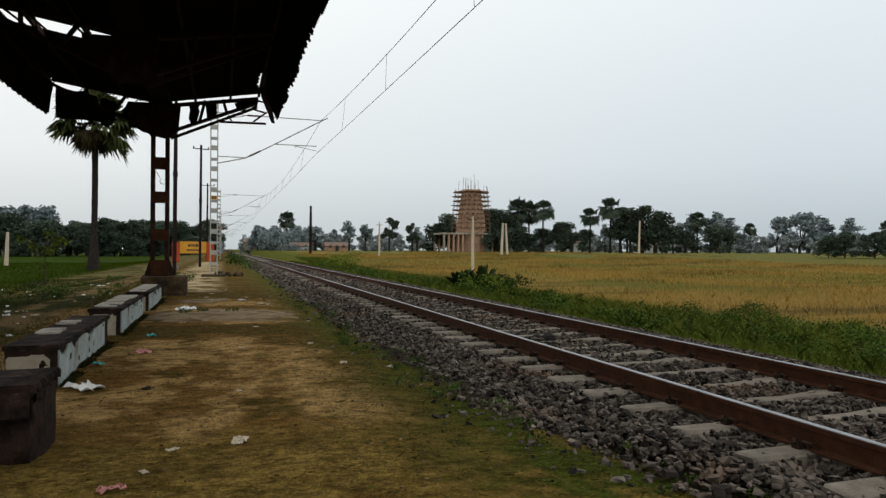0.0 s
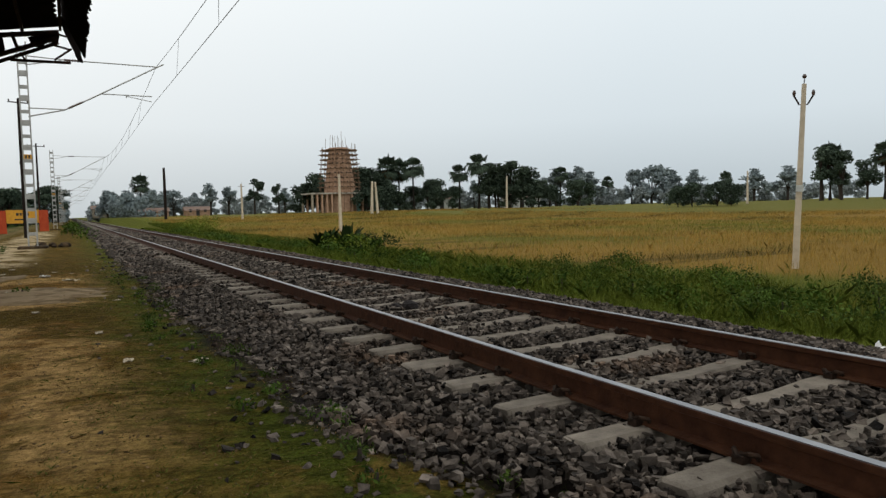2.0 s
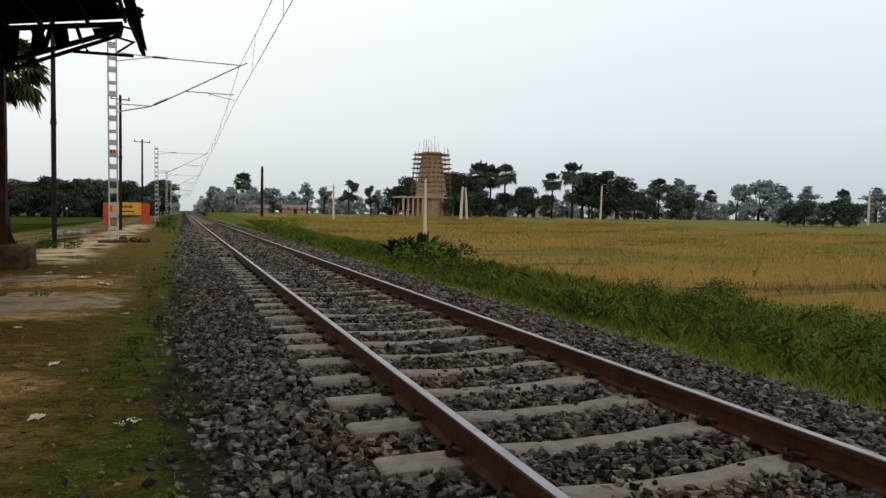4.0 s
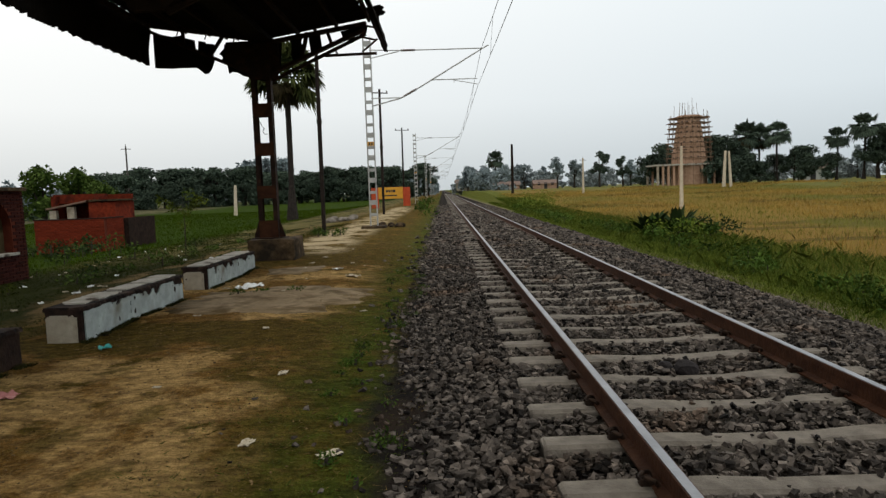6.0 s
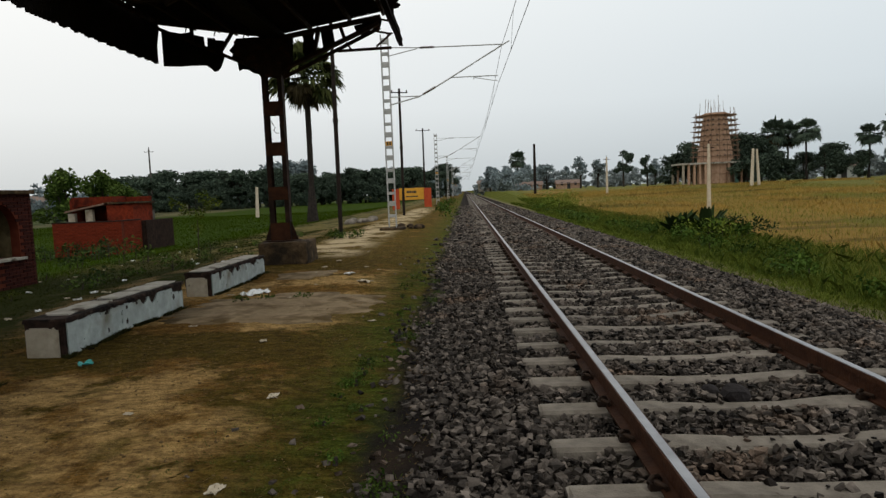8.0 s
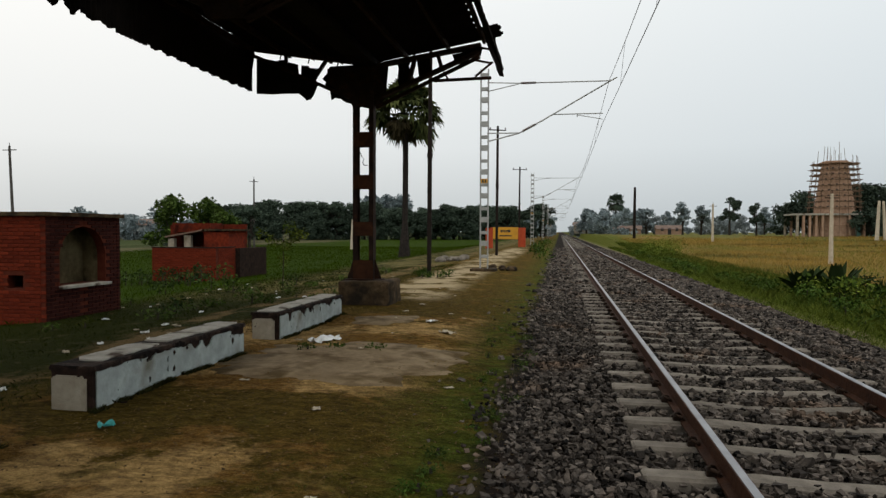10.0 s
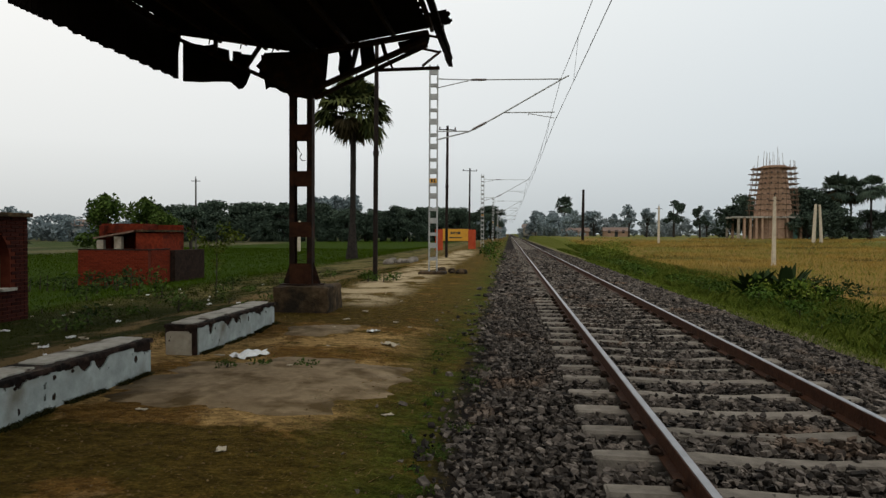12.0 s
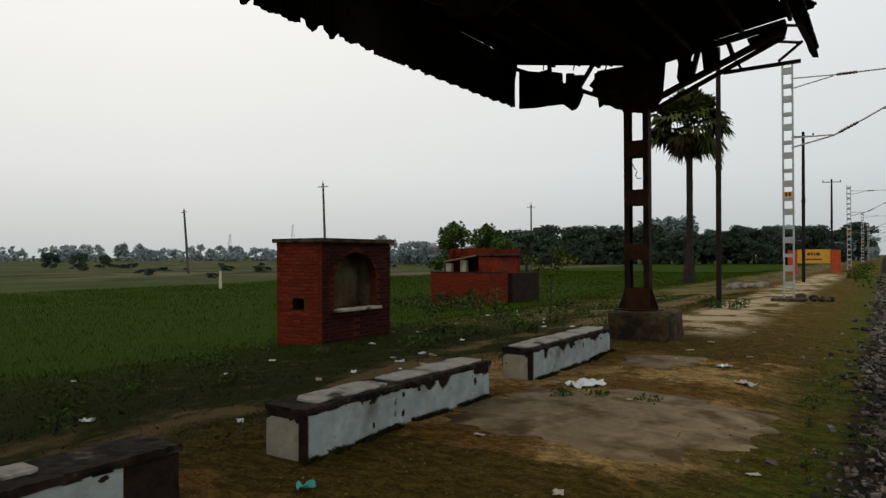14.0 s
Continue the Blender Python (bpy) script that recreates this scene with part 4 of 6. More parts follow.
def bench(y, seed, label, front=0.5, x=-4.958, flakes=(), screeds=(), bare_end=0.0, ruin=False, L=2.80, H=0.255):
    """A masonry bench: dark core, flaking plaster coats, a crumbling top course and what is left of the seat screed.
    flakes: (start, end, depth) along the front where the limewash has come off from the top."""
    r = random.Random(seed)
    D = 0.40
    b = root("platform_bench", pose(x, y, 0), label, "bench", "benches under the canopy")
    bm = BM()
    box(bm, -D, 0, 0, L, -0.32, H, 0.02)
    bmesh.ops.subdivide_edges(bm, edges=[e for e in bm.edges if e.calc_length() > 0.3], cuts=17 if ruin else 9, use_grid_fill=True)
    for v in bm.verts:
        v.co += Vector([noise.noise(v.co * 5 + Vector((k * 7 + seed, 0, 0))) for k in range(3)]) * 0.012
        if ruin and v.co.z < H - 0.09:  # the near end has fallen in under the seat slab
            hollow = max(0.0, 1 - max(0.0, v.co.y) / 0.30) * (0.6 + 0.4 * noise.noise(v.co * 9))
            v.co.y += 0.16 * hollow
            v.co.x -= 0.05 * hollow
    part("core", bm, M_CORE, b, "dark crumbling masonry")
    bm = BM()  # the top course stands out over the plaster, chipped along its edge
    n = 70
    for side in (0, 1):
        edge = []
        for i in range(n + 1):
            u = i / n
            chip = 0.020 * abs(noise.noise(Vector((u * 24, seed, 2.0 + side)))) + 0.012 * noise.noise(Vector((u * 60, seed, 3.0)))
            low = 0.035 + 0.03 * noise.noise(Vector((u * 14, seed, 7.0 + side)))
            px = (0.026 - chip) if side == 0 else (-D - 0.014 + chip)
            edge.append([bm.verts.new(p) for p in ((-D / 2, u * L, H + 0.004), (px - (0.012 if side == 0 else -0.012), u * L, H + 0.008 + chip * 0.3), (px, u * L, H - 0.012), (px, u * L, H - low), (-D / 2, u * L, H - low - 0.01))])
        for a, c in zip(edge, edge[1:]):
            for k in range(4):
                bm.faces.new((a[k], a[k + 1], c[k + 1], c[k]))
        bm.faces.new(edge[0])
        bm.faces.new(edge[-1][::-1])
    bmesh.ops.recalc_face_normals(bm, faces=bm.faces[:])
    part("top_course", bm, M_CRUMB, b, "dark chipped top course of the bench")
    n = 90
    tops = []
    for i in range(n + 1):
        u = i / n
        d = 0.035 + 0.035 * abs(noise.noise(Vector((u * 17, seed, 0))))
        for f0, f1, deep in flakes:
            if f0 < u < f1:
                w = math.sin(math.pi * (u - f0) / (f1 - f0)) ** 0.5
                d += deep * w * (0.65 + 0.7 * abs(noise.noise(Vector((u * 40, seed, 9)))))
        tops.append(H - d)
    length = L - 0.075 - bare_end
    if length > 0.2:
        f = part("front_plaster", ragged_panel(length, -0.25, tops[: max(3, int(n * length / L))], 0.014, seed, front), M_WASH, b, "flaking grey-white limewash")
        f.matrix_basis = pose(0.003, 0.038, 0, 0, 0, 90)
    for k in range(int(5 + 4 * front) if length > 0.2 else 0):  # spots where the limewash has come off
        cy, cz = r.uniform(0.15, length), H - 0.07 - 0.20 * r.random() ** 1.8
        w, h2 = r.uniform(0.010, 0.036), r.uniform(0.015, 0.045)
        bm = BM()
        ring = [(w * math.cos(a) * r.uniform(0.6, 1.2), h2 * math.sin(a) * r.uniform(0.6, 1.2)) for a in [2 * math.pi * i / 12 for i in range(12)]]
        top = [bm.verts.new((0.020, cy + p, cz + q)) for p, q in ring]
        back = [bm.verts.new((0.0, cy + p, cz + q)) for p, q in ring]
        bm.faces.new(top)
        for i in range(12):
            bm.faces.new((top[i - 1], back[i - 1], back[i], top[i]))
        bmesh.ops.recalc_face_normals(bm, faces=bm.faces[:])
        part("bare_spot", bm, M_CORE, b, "dark spot where the limewash has flaked off")
    if ruin:
        t2 = [H - 0.02] * 9
        e = part("end_plaster", ragged_panel(D - 0.03, H - 0.17, t2, 0.012, seed + 1, 1.3), M_CRUMB, b, "mottled remnant of end plaster")
    else:
        t2 = [H - 0.075 - 0.035 * abs(noise.noise(Vector((i * 0.8, seed, 2)))) - (0.03 if i in (0, 8) else 0) for i in range(9)]
        e = part("end_plaster", ragged_panel(D - 0.07, -0.25, t2, 0.012, seed + 1, front * 0.5), M_CREAM, b, "dirty cream end plaster")
    e.matrix_basis = pose(-D + 0.02, -0.004, 0)
    e = part("end_plaster", ragged_panel(D - 0.07, -0.25, t2 if not ruin else [H - 0.08] * 9, 0.012, seed + 2, front * 0.5), M_CRUMB if ruin else M_CREAM, b, "dirty cream end plaster")
    e.matrix_basis = pose(-0.05, L + 0.002, 0, 0, 0, 180)
    for s0, s1, inner in screeds:
        bm = BM()
        k = 26
        loop = []
        for side in (0, 1):
            for i in range(k + 1):
                u = i / k if side == 0 else 1 - i / k
                rag = 0.035 * noise.noise(Vector((u * 6 + s0 * 7, seed, 5))) + 0.012 * noise.noise(Vector((u * 25, seed + s0, 6)))
                taper = 0.05 * (max(0.0, 1 - u / 0.12) + max(0.0, (u - 0.88) / 0.12)) * abs(noise.noise(Vector((s0 * 5, side, seed)))) * 2
                loop.append((inner + rag - taper if side == 0 else -D + 0.025 + rag * 0.6 + taper, (s0 + (s1 - s0) * u) * L))
        lo = [bm.verts.new((px, py, H - 0.003)) for px, py in loop]
        hi = [bm.verts.new((px, py, H + 0.021 + 0.005 * noise.noise(Vector((px * 9, py * 5, seed))))) for px, py in loop]
        bm.faces.new(hi)
        for i in range(len(loop)):
            q = (i + 1) % len(loop)
            bm.faces.new((lo[i], lo[q], hi[q], hi[i]))
        bmesh.ops.recalc_face_normals(bm, faces=bm.faces[:])
        part("top_screed", bm, M_CAP, b, "broken pale screed on the seat")
    return b


bench(11.51, 4, "long low masonry bench with peeling white limewash on bare earth", 0.45, flakes=((0.25, 0.29, 0.05), (0.36, 0.40, 0.02), (0.44, 0.52, 0.03), (0.53, 0.60, 0.10), (0.61, 0.68, 0.13), (0.84, 1.0, 0.10)), screeds=((0.08, 0.40, -0.07), (0.46, 0.70, -0.10), (0.68, 0.99, -0.06)))
bench(15.36, 9, "low masonry bench with flaking whitewash near the column plinth", 0.4, flakes=((0.10, 0.15, 0.16), (0.27, 0.36, 0.11), (0.38, 0.46, 0.13), (0.66, 0.80, 0.09), (0.93, 0.99, 0.06)), screeds=((0.03, 0.55, -0.06), (0.53, 0.99, -0.05)))
bench(7.66, 15, "low masonry bench with blackened, partly peeled limewash", 0.7, flakes=((0.0, 0.12, 0.08), (0.18, 0.30, 0.06), (0.45, 0.60, 0.05)), screeds=((0.30, 0.46, -0.16), (0.62, 0.74, -0.17)), bare_end=0.34)
bench(5.20, 21, "short broken stub of a dark masonry bench with a hollow end", 1.2, -4.57, bare_end=2.8, ruin=True, L=0.58, H=0.35)


# ---- poles, masts and wires ----
M_POLE = material("tarred_iron_pole", [(0.3, (0.010, 0.008, 0.007)), (0.7, (0.026, 0.018, 0.014))], 6, 0.8, 0.0, 0.2)
M_CPOLE = material("cast_concrete_pole", [(0.3, (0.38, 0.32, 0.24)), (0.7, (0.58, 0.50, 0.38))], 3, 0.9, 0, 0.3, 40)
M_GPOLE = material("weathered_grey_pole", [(0.3, (0.05, 0.045, 0.04)), (0.7, (0.11, 0.10, 0.09))], 3, 0.9, 0, 0.3)
M_YELLOW = material("faded_yellow_paint", [(0.3, (0.50, 0.23, 0.008)), (0.7, (0.66, 0.33, 0.015))], 5, 0.6, 0, 0.1)
M_BLACK = material("black_paint", [(0.3, (0.008, 0.008, 0.008)), (0.7, (0.02, 0.02, 0.02))], 5, 0.6, 0, 0.1)
M_RED = material("red_oxide_brick_paint", [(0.3, (0.32, 0.045, 0.02)), (0.7, (0.45, 0.08, 0.03))], 2, 0.8, 0, 0.2)
M_INSUL = material("brown_porcelain", [(0.3, (0.03, 0.015, 0.01)), (0.7, (0.06, 0.03, 0.02))], 5, 0.3, 0, 0)


def iron_pole(x, y, h, r, label, arm=0.0, sink=0.3):
    z = ground_z(x, y)
    p = root("iron_pole", pose(x, y, z, 0.3, 0.2, 20), label, "pole")
    part("shaft", tube(BM(), [(0, 0, -sink), (0, 0, h * 0.55), (0, 0, h)], [r, r, r * 0.8], 10), M_POLE, p)
    part("collar", tube(BM(), [(0, 0, h * 0.53), (0, 0, h * 0.55)], r * 1.25, 10), M_POLE, p)
    if arm:
        a = part("crossarm", beam(BM(), (-arm, 0, h - 0.25), (arm, 0, h - 0.25), 0.06, 0.06), M_POLE, p)
        for s in (-0.9, 0.9):
            part("insulator", tube(BM(), [(s * arm, 0, h - 0.22), (s * arm, 0, h - 0.16), (s * arm, 0, h - 0.08)], [0.025, 0.05, 0.03], 8), M_INSUL, a)
    return p


iron_pole(-5.30, 28.31, 7.4, 0.075, "black iron pole standing in weeds by the sandy path")
iron_pole(-5.02, 49.5, 8.2, 0.09, "thin black iron pole with a short crossarm by the path", 0.55)
iron_pole(-5.1, 75.0, 8.0, 0.09, "far thin iron pole with a crossarm beside the track", 0.75)


def mast(y, near, label):
    """A lattice portal mast with its cantilever over the track."""
    z = ground_z(-3.95, y)
    m = root("overhead_line_mast", pose(-3.95, y, z), label, "mast", "overhead line masts")
    H = 7.65 - z
    for s in (-1, 1):
        bm = BM()
        box(bm, s * 0.145 - 0.024, s * 0.145 + 0.024, -0.06, 0.06, 0.0, H)
        part("upright", bm, M_MAST, m)
    zz, k = 0.5, 0
    while zz < H - 0.1:
        bm = BM()
        box(bm, -0.12, 0.12, -0.064, 0.064, zz, zz + (0.20 if k % 2 else 0.12))
        part("batten", bm, M_MAST, m)
        zz += 0.46
        k += 1
    bm = BM()
    box(bm, -0.5, 0.5, -0.45, 0.45, -0.3, 0.10, 0.04)
    part("footing", bm, M_CONC, m, "grey concrete footing")
    bm = BM()
    box(bm, -0.13, 0.13, -0.075, -0.066, 3.28 - z, 3.45 - z)
    pl = part("number_plate", bm, M_YELLOW, m, "small yellow and black number plate")
    for q in (-0.08, 0.02):
        part("digit", box(BM(), q, q + 0.06, -0.079, -0.0755, 3.30 - z, 3.43 - z), M_BLACK, pl)
    c = part("cantilever", tube(BM(), [(0.1, 0, 4.88 - z), (1.3, 0, 5.17 - z), (2.2, 0, 5.64 - z), (4.75, 0, 7.08 - z), (4.95, 0, 7.18 - z)], 0.026, 8), M_MAST, m, "galvanised bracket tube")
    for pts, r in (([(0.1, 0, 5.20 - z), (1.3, 0, 5.19 - z)], 0.022), ([(0.1, 0, 7.14 - z), (1.35, 0, 7.08 - z)], 0.02), ([(0.1, 0, 6.80 - z), (1.3, 0, 7.05 - z)], 0.018), ([(1.35, 0, 7.08 - z), (4.72, 0, 7.06 - z)], 0.022), ([(2.55, 0, 5.86 - z), (4.45, 0, 5.86 - z)], 0.020), ([(3.5, 0, 5.82 - z), (4.45, 0, 5.64 - z)], 0.014), ([(3.5, 0, 5.86 - z), (3.5, 0, 5.74 - z)], 0.014)):
        part("tube", tube(BM(), pts, r, 6), M_MAST, c)
    for a, b in (((1.4, 7.08), (1.95, 7.08)), ((1.45, 5.25), (1.95, 5.51))):
        d = (Vector((b[0], 0, b[1] - z)) - Vector((a[0], 0, a[1] - z)))
        pts = [Vector((a[0], 0, a[1] - z)) + d * (i / 12) for i in range(13)]
        part("insulator", tube(BM(), pts, [0.03 if i % 2 else 0.055 for i in range(13)], 8), M_INSUL, c)
    return m


MAST_Y = [32.53, 79.0, 126.0, 173.0, 220.0, 267.0]
for k, y in enumerate(MAST_Y):
    mast(y, k == 0, "grey lattice steel mast with a cantilever over the track" if k == 0 else "distant grey lattice mast with a cantilever over the track")


def wire(name, pts, r, label):
    return obj(name, tube(BM(), pts, r, 5), M_WIRE, None, label, "wire")


CAT, CON = [], []
spans = [-14.5] + MAST_Y
for a, b in zip(spans, spans[1:]):
    for i in range(12):
        u = i / 12
        CAT.append((0.70 - (0.2 * (1 - u) if a < 0 else 0.0), a + (b - a) * u, 7.04 - 4 * 0.75 * u * (1 - u)))
        CON.append((0.50 + (0.4 * (1 - u) if a < 0 else 0.0), a + (b - a) * u, 5.52 - 4 * 0.08 * u * (1 - u)))
CAT.append((0.70, MAST_Y[-1], 7.04))
CON.append((0.5, MAST_Y[-1], 5.52))
wire("catenary_wire", CAT, 0.009, "thin dark catenary wire above the track")
wire("contact_wire", CON, 0.009, "thin dark contact wire above the track")
for a, b in zip(spans[:3], spans[1:4]):
    for k in range(1, 7):
        u = k / 7
        y = a + (b - a) * u
        zt, zb = 7.04 - 4 * 0.75 * u * (1 - u), 5.52 - 4 * 0.08 * u * (1 - u)
        tagged(wire("dropper_wire", [(0.70 - (0.2 * (1 - u) if a < 0 else 0.0), y, zt), (0.50 + (0.4 * (1 - u) if a < 0 else 0.0), y, zb)], 0.006, "fine vertical dropper between the overhead wires"), group="dropper wires")


def concrete_pole(x, y, h, w, label, lean=0.0, top="", sink=0.4, mat=None, rz=15):
    z = ground_z(x, y)
    p = root("concrete_pole", pose(x, y, z) @ pose(0, 0, 0, 0, lean, rz), label, "pole")
    bm = BM()
    rings = [[bm.verts.new((a * s, b * s * 0.75, zz)) for a, b in ((-1, -1), (1, -1), (1, 1), (-1, 1))] for zz, s in ((-sink, w / 2), (h, w * 0.32))]
    for k in range(4):
        bm.faces.new((rings[0][k], rings[0][(k + 1) % 4], rings[1][(k + 1) % 4], rings[1][k]))
    bm.faces.new(rings[1])
    bmesh.ops.bevel(bm, geom=bm.edges[:], offset=w * 0.05, segments=1, affect="EDGES")
    part("shaft", bm, mat or M_CPOLE, p)
    if top == "v":
        part("pin", tube(BM(), [(0, 0, h - 0.05), (0, 0, h + 0.16)], 0.012, 6), M_POLE, p)
        part("insulator", tube(BM(), [(0, 0, h + 0.14), (0, 0, h + 0.19), (0, 0, h + 0.24)], [0.04, 0.055, 0.03], 8), M_INSUL, p)
        for s in (-1, 1):
            a = part("bracket_arm", tube(BM(), [(0, 0, h - 0.55), (s * 0.10, 0, h - 0.52), (s * 0.22, 0, h - 0.30)], 0.022, 6), M_POLE, p)
            part("insulator", tube(BM(), [(s * 0.22, 0, h - 0.30), (s * 0.22, 0, h - 0.23), (s * 0.22, 0, h - 0.16)], [0.03, 0.045, 0.025], 8), M_INSUL, a)
        part("plate", box(BM(), -0.09, 0.09, -0.11, -0.10, h * 0.42, h * 0.42 + 0.17), M_LIME, p, "small white plate")
    elif top:
        part("crossarm", beam(BM(), (-0.5, 0, h - 0.3), (0.5, 0, h - 0.3), 0.06, 0.06), M_POLE, p)
        part("pin", tube(BM(), [(0, 0, h), (0, 0, h + 0.25)], 0.03, 6), M_POLE, p)
    return p


concrete_pole(13.85, 13.5, 4.75, 0.165, "pale square concrete power pole with three insulators in tall grass", 2.2, "v", rz=-50)
concrete_pole(17.6, 57.6, 4.9, 0.27, "pale concrete pole in ochre grass", 0, "t")
concrete_pole(19.2, 102.5, 5.1, 0.30, "distant pale concrete pole in the meadow", 0, "t")
concrete_pole(41.0, 106.3, 5.4, 0.45, "leaning pale concrete pole near the trees", 3.0)
concrete_pole(42.2, 106.6, 5.3, 0.4, "pale concrete stay pole leaning against another", -4.0)
concrete_pole(76.0, 118.4, 6.6, 0.4, "distant pale pole before the trees", 2.0)
concrete_pole(93.2, 74.9, 5.3, 0.35, "distant pale pole in the meadow", 1.0)
concrete_pole(-77.8, 64.3, 8.4, 0.32, "grey leaning power pole in the far fields", -5.0, "t", mat=M_GPOLE)
concrete_pole(-40.3, 39.2, 1.2, 0.2, "short pale boundary post in the rice field")
concrete_pole(-42.1, 51.9, 8.6, 0.22, "thin dark power pole beyond the brick hut", -2.0, "t", mat=M_GPOLE)
concrete_pole(-35.9, 80.0, 8.2, 0.22, "thin dark power pole beyond the small shed", 0, "t", mat=M_GPOLE)
concrete_pole(-25.6, 84.6, 3.6, 0.45, "pale concrete post at the edge of the grove", 2)
iron_pole(10.2, 114.0, 7.9, 0.22, "thick black iron post beside the far track")


# ---- station name board ----
sign = root("station_name_board", pose(-6.38, 74, ground_z(-6.4, 74)), "yellow station name board between red brick piers by the path", "sign")
SZ = -ground_z(-6.4, 74)
for s in (-1, 1):
    bm = BM()
    box(bm, s * 1.62 - 0.36, s * 1.62 + 0.36, -0.18, 0.18, -0.3, 1.80 + SZ, 0.02)
    part("pier", bm, M_RED, sign, "red-washed brick pier")
bm = BM()
box(bm, -1.27, 1.27, -0.06, 0.04, 0.66 + SZ, 1.86 + SZ, 0.01)
board = part("board", bm, M_YELLOW, sign)
for z0, z1, x0, x1 in ((0.62, 0.66, -1.3, 1.3), (1.86, 1.90, -1.3, 1.3), (0.62, 1.9, -1.34, -1.30), (0.62, 1.9, 1.30, 1.34)):
    part("border", box(BM(), x0, x1, -0.07, 0.05, z0 + SZ, z1 + SZ), M_BLACK, board)
for x0, w in ((-0.50, 0.22), (-0.22, 0.16), (0.0, 0.12), (0.18, 0.30)):
    part("lettering_bar", box(BM(), x0, x0 + w, -0.066, -0.062, 1.34 + SZ, 1.58 + SZ), M_BLACK, board)
part("lettering_bar", box(BM(), -0.62, 0.62, -0.066, -0.062, 0.94 + SZ, 1.06 + SZ), M_BLACK, board)


# ---- brick hut with an arched niche ----
def brick_mesh(seed, l, h, d, mat):
    r = random.Random(seed)
    bm = BM()
    box(bm, 0, l, -d, 0, 0, h)
    for v in bm.verts:
        v.co += Vector((r.uniform(-1, 1) * 0.005, r.uniform(-1, 1) * 0.004, r.uniform(-1, 1) * 0.004))
    bmesh.ops.bevel(bm, geom=[e for e in bm.edges if all(v.co.y < -d / 2 for v in e.verts)], offset=0.006, segments=1, affect="EDGES")
    me = bpy.data.meshes.new("brick")
    bm.to_mesh(me)
    bm.free()
    me.materials.append(mat)
    return me


# the front face is laid in a darker, blacker brick than the side
M_FRONTBRICK = material("dark_front_brick", [(0.3, (0.014, 0.006, 0.005)), (0.7, (0.062, 0.014, 0.009))], 2.5, 0.9, 0, 0.4, 50, grime=((0.014, 0.010, 0.009), 0.45, 0.7), island=0.3)
BRICKS = {(ln, mt.name): [brick_mesh(i + int(ln * 100), ln - 0.012, 0.064, 0.016, mt) for i in range(4)] for ln in (0.24, 0.12) for mt in (M_BRICK, M_FRONTBRICK)}


def lay_bricks(parent, m, length, height, skip, course=0.077, seed=1, mat=M_BRICK):
    """Courses of bricks on a wall face: x along the wall, z up, the face towards -y."""
    r = random.Random(seed)
    made = 0
    k = 0
    while k * course < height - 0.05:
        x = 0.0 if k % 2 else -0.12
        while x < length - 0.02:
            a, ln = max(x, 0.0), 0.24
            if x < 0:
                ln = 0.12
            if a + ln > length + 0.01:
                ln = 0.12
            if a + ln <= length + 0.02 and not skip(a + ln / 2, k * course + 0.03):
                b = new("brick", r.choice(BRICKS[(ln, mat.name)]))
                b.parent = parent
                b.matrix_basis = m @ pose(a + 0.006, r.uniform(-0.003, 0.003), k * course + 0.006)
                made += 1
            x = a + ln
        k += 1
    return made


HX, HY, HB, HT = -10.98, 18.13, -0.55, 1.69
HL, HD = 2.27, 1.30
hut = root("brick_hut", pose(HX, HY, 0), "small red brick hut with an arched sooty niche in the grass", "hut")
bm = BM()
WT = 0.20


def niche_half(z):
    """Half width of the niche at height z."""
    if z < 0.28 or z > 1.50:
        return 0.0
    if z < 0.85:
        return 0.70
    return 0.70 * math.sqrt(max(0.0, 1 - ((z - 0.85) / 0.65) ** 2))


NC = 1.08  # niche centre along the front
# front wall with the arched opening, built as a strip of lintel, jambs and apron
N = 20
zs = [HB, 0.28] + [0.28 + (1.50 - 0.28) * i / N for i in range(1, N + 1)] + [HT]
for z0, z1 in zip(zs, zs[1:]):
    h0, h1 = niche_half(z0 + 1e-6), niche_half(z1 - 1e-6)
    if h0 == 0 and h1 == 0:
        box(bm, -WT, 0, 0, HL, z0, z1)
        continue
    for s in (-1, 1):
        e0, e1 = NC + s * h0, NC + s * h1
        end = 0.0 if s < 0 else HL
        q = [(0, end, z0), (0, e0, z0), (0, e1, z1), (0, end, z1)]
        a = [bm.verts.new(p) for p in q]
        b2 = [bm.verts.new((-WT, p[1], p[2])) for p in q]
        bm.faces.new(a), bm.faces.new(b2[::-1])
        for k in range(4):
            bm.faces.new((a[k], a[(k + 1) % 4], b2[(k + 1) % 4], b2[k]))
box(bm, -HD, -WT, HL - WT, HL, HB, HT)
box(bm, -HD, -HD + WT, 0, HL - WT, HB, HT)
for x0, x1, z0, z1 in ((-HD + WT, -0.86, HB, HT), (-0.50, -WT, HB, HT), (-0.86, -0.50, HB, 0.26), (-0.86, -0.50, 0.52, HT)):
    box(bm, x0, x1, 0, WT, z0, z1)
box(bm, -1.05, -WT, WT, HL - WT, HB, 0.27)
bmesh.ops.recalc_face_normals(bm, faces=bm.faces[:])
part("wall_body", bm, M_MORTAR, hut)
bm = BM()
box(bm, -HD - 0.07, 0.08, -0.08, HL + 0.08, HT, HT + 0.085, 0.012)
part("roof_slab", bm, M_CONC, hut, "thin grey concrete roof slab")
bm = BM()
box(bm, -0.15, 0.10, NC - 0.74, NC + 0.78, 0.225, 0.285, 0.008)
part("shelf", bm, M_CAP, hut, "pale stone shelf at the niche")
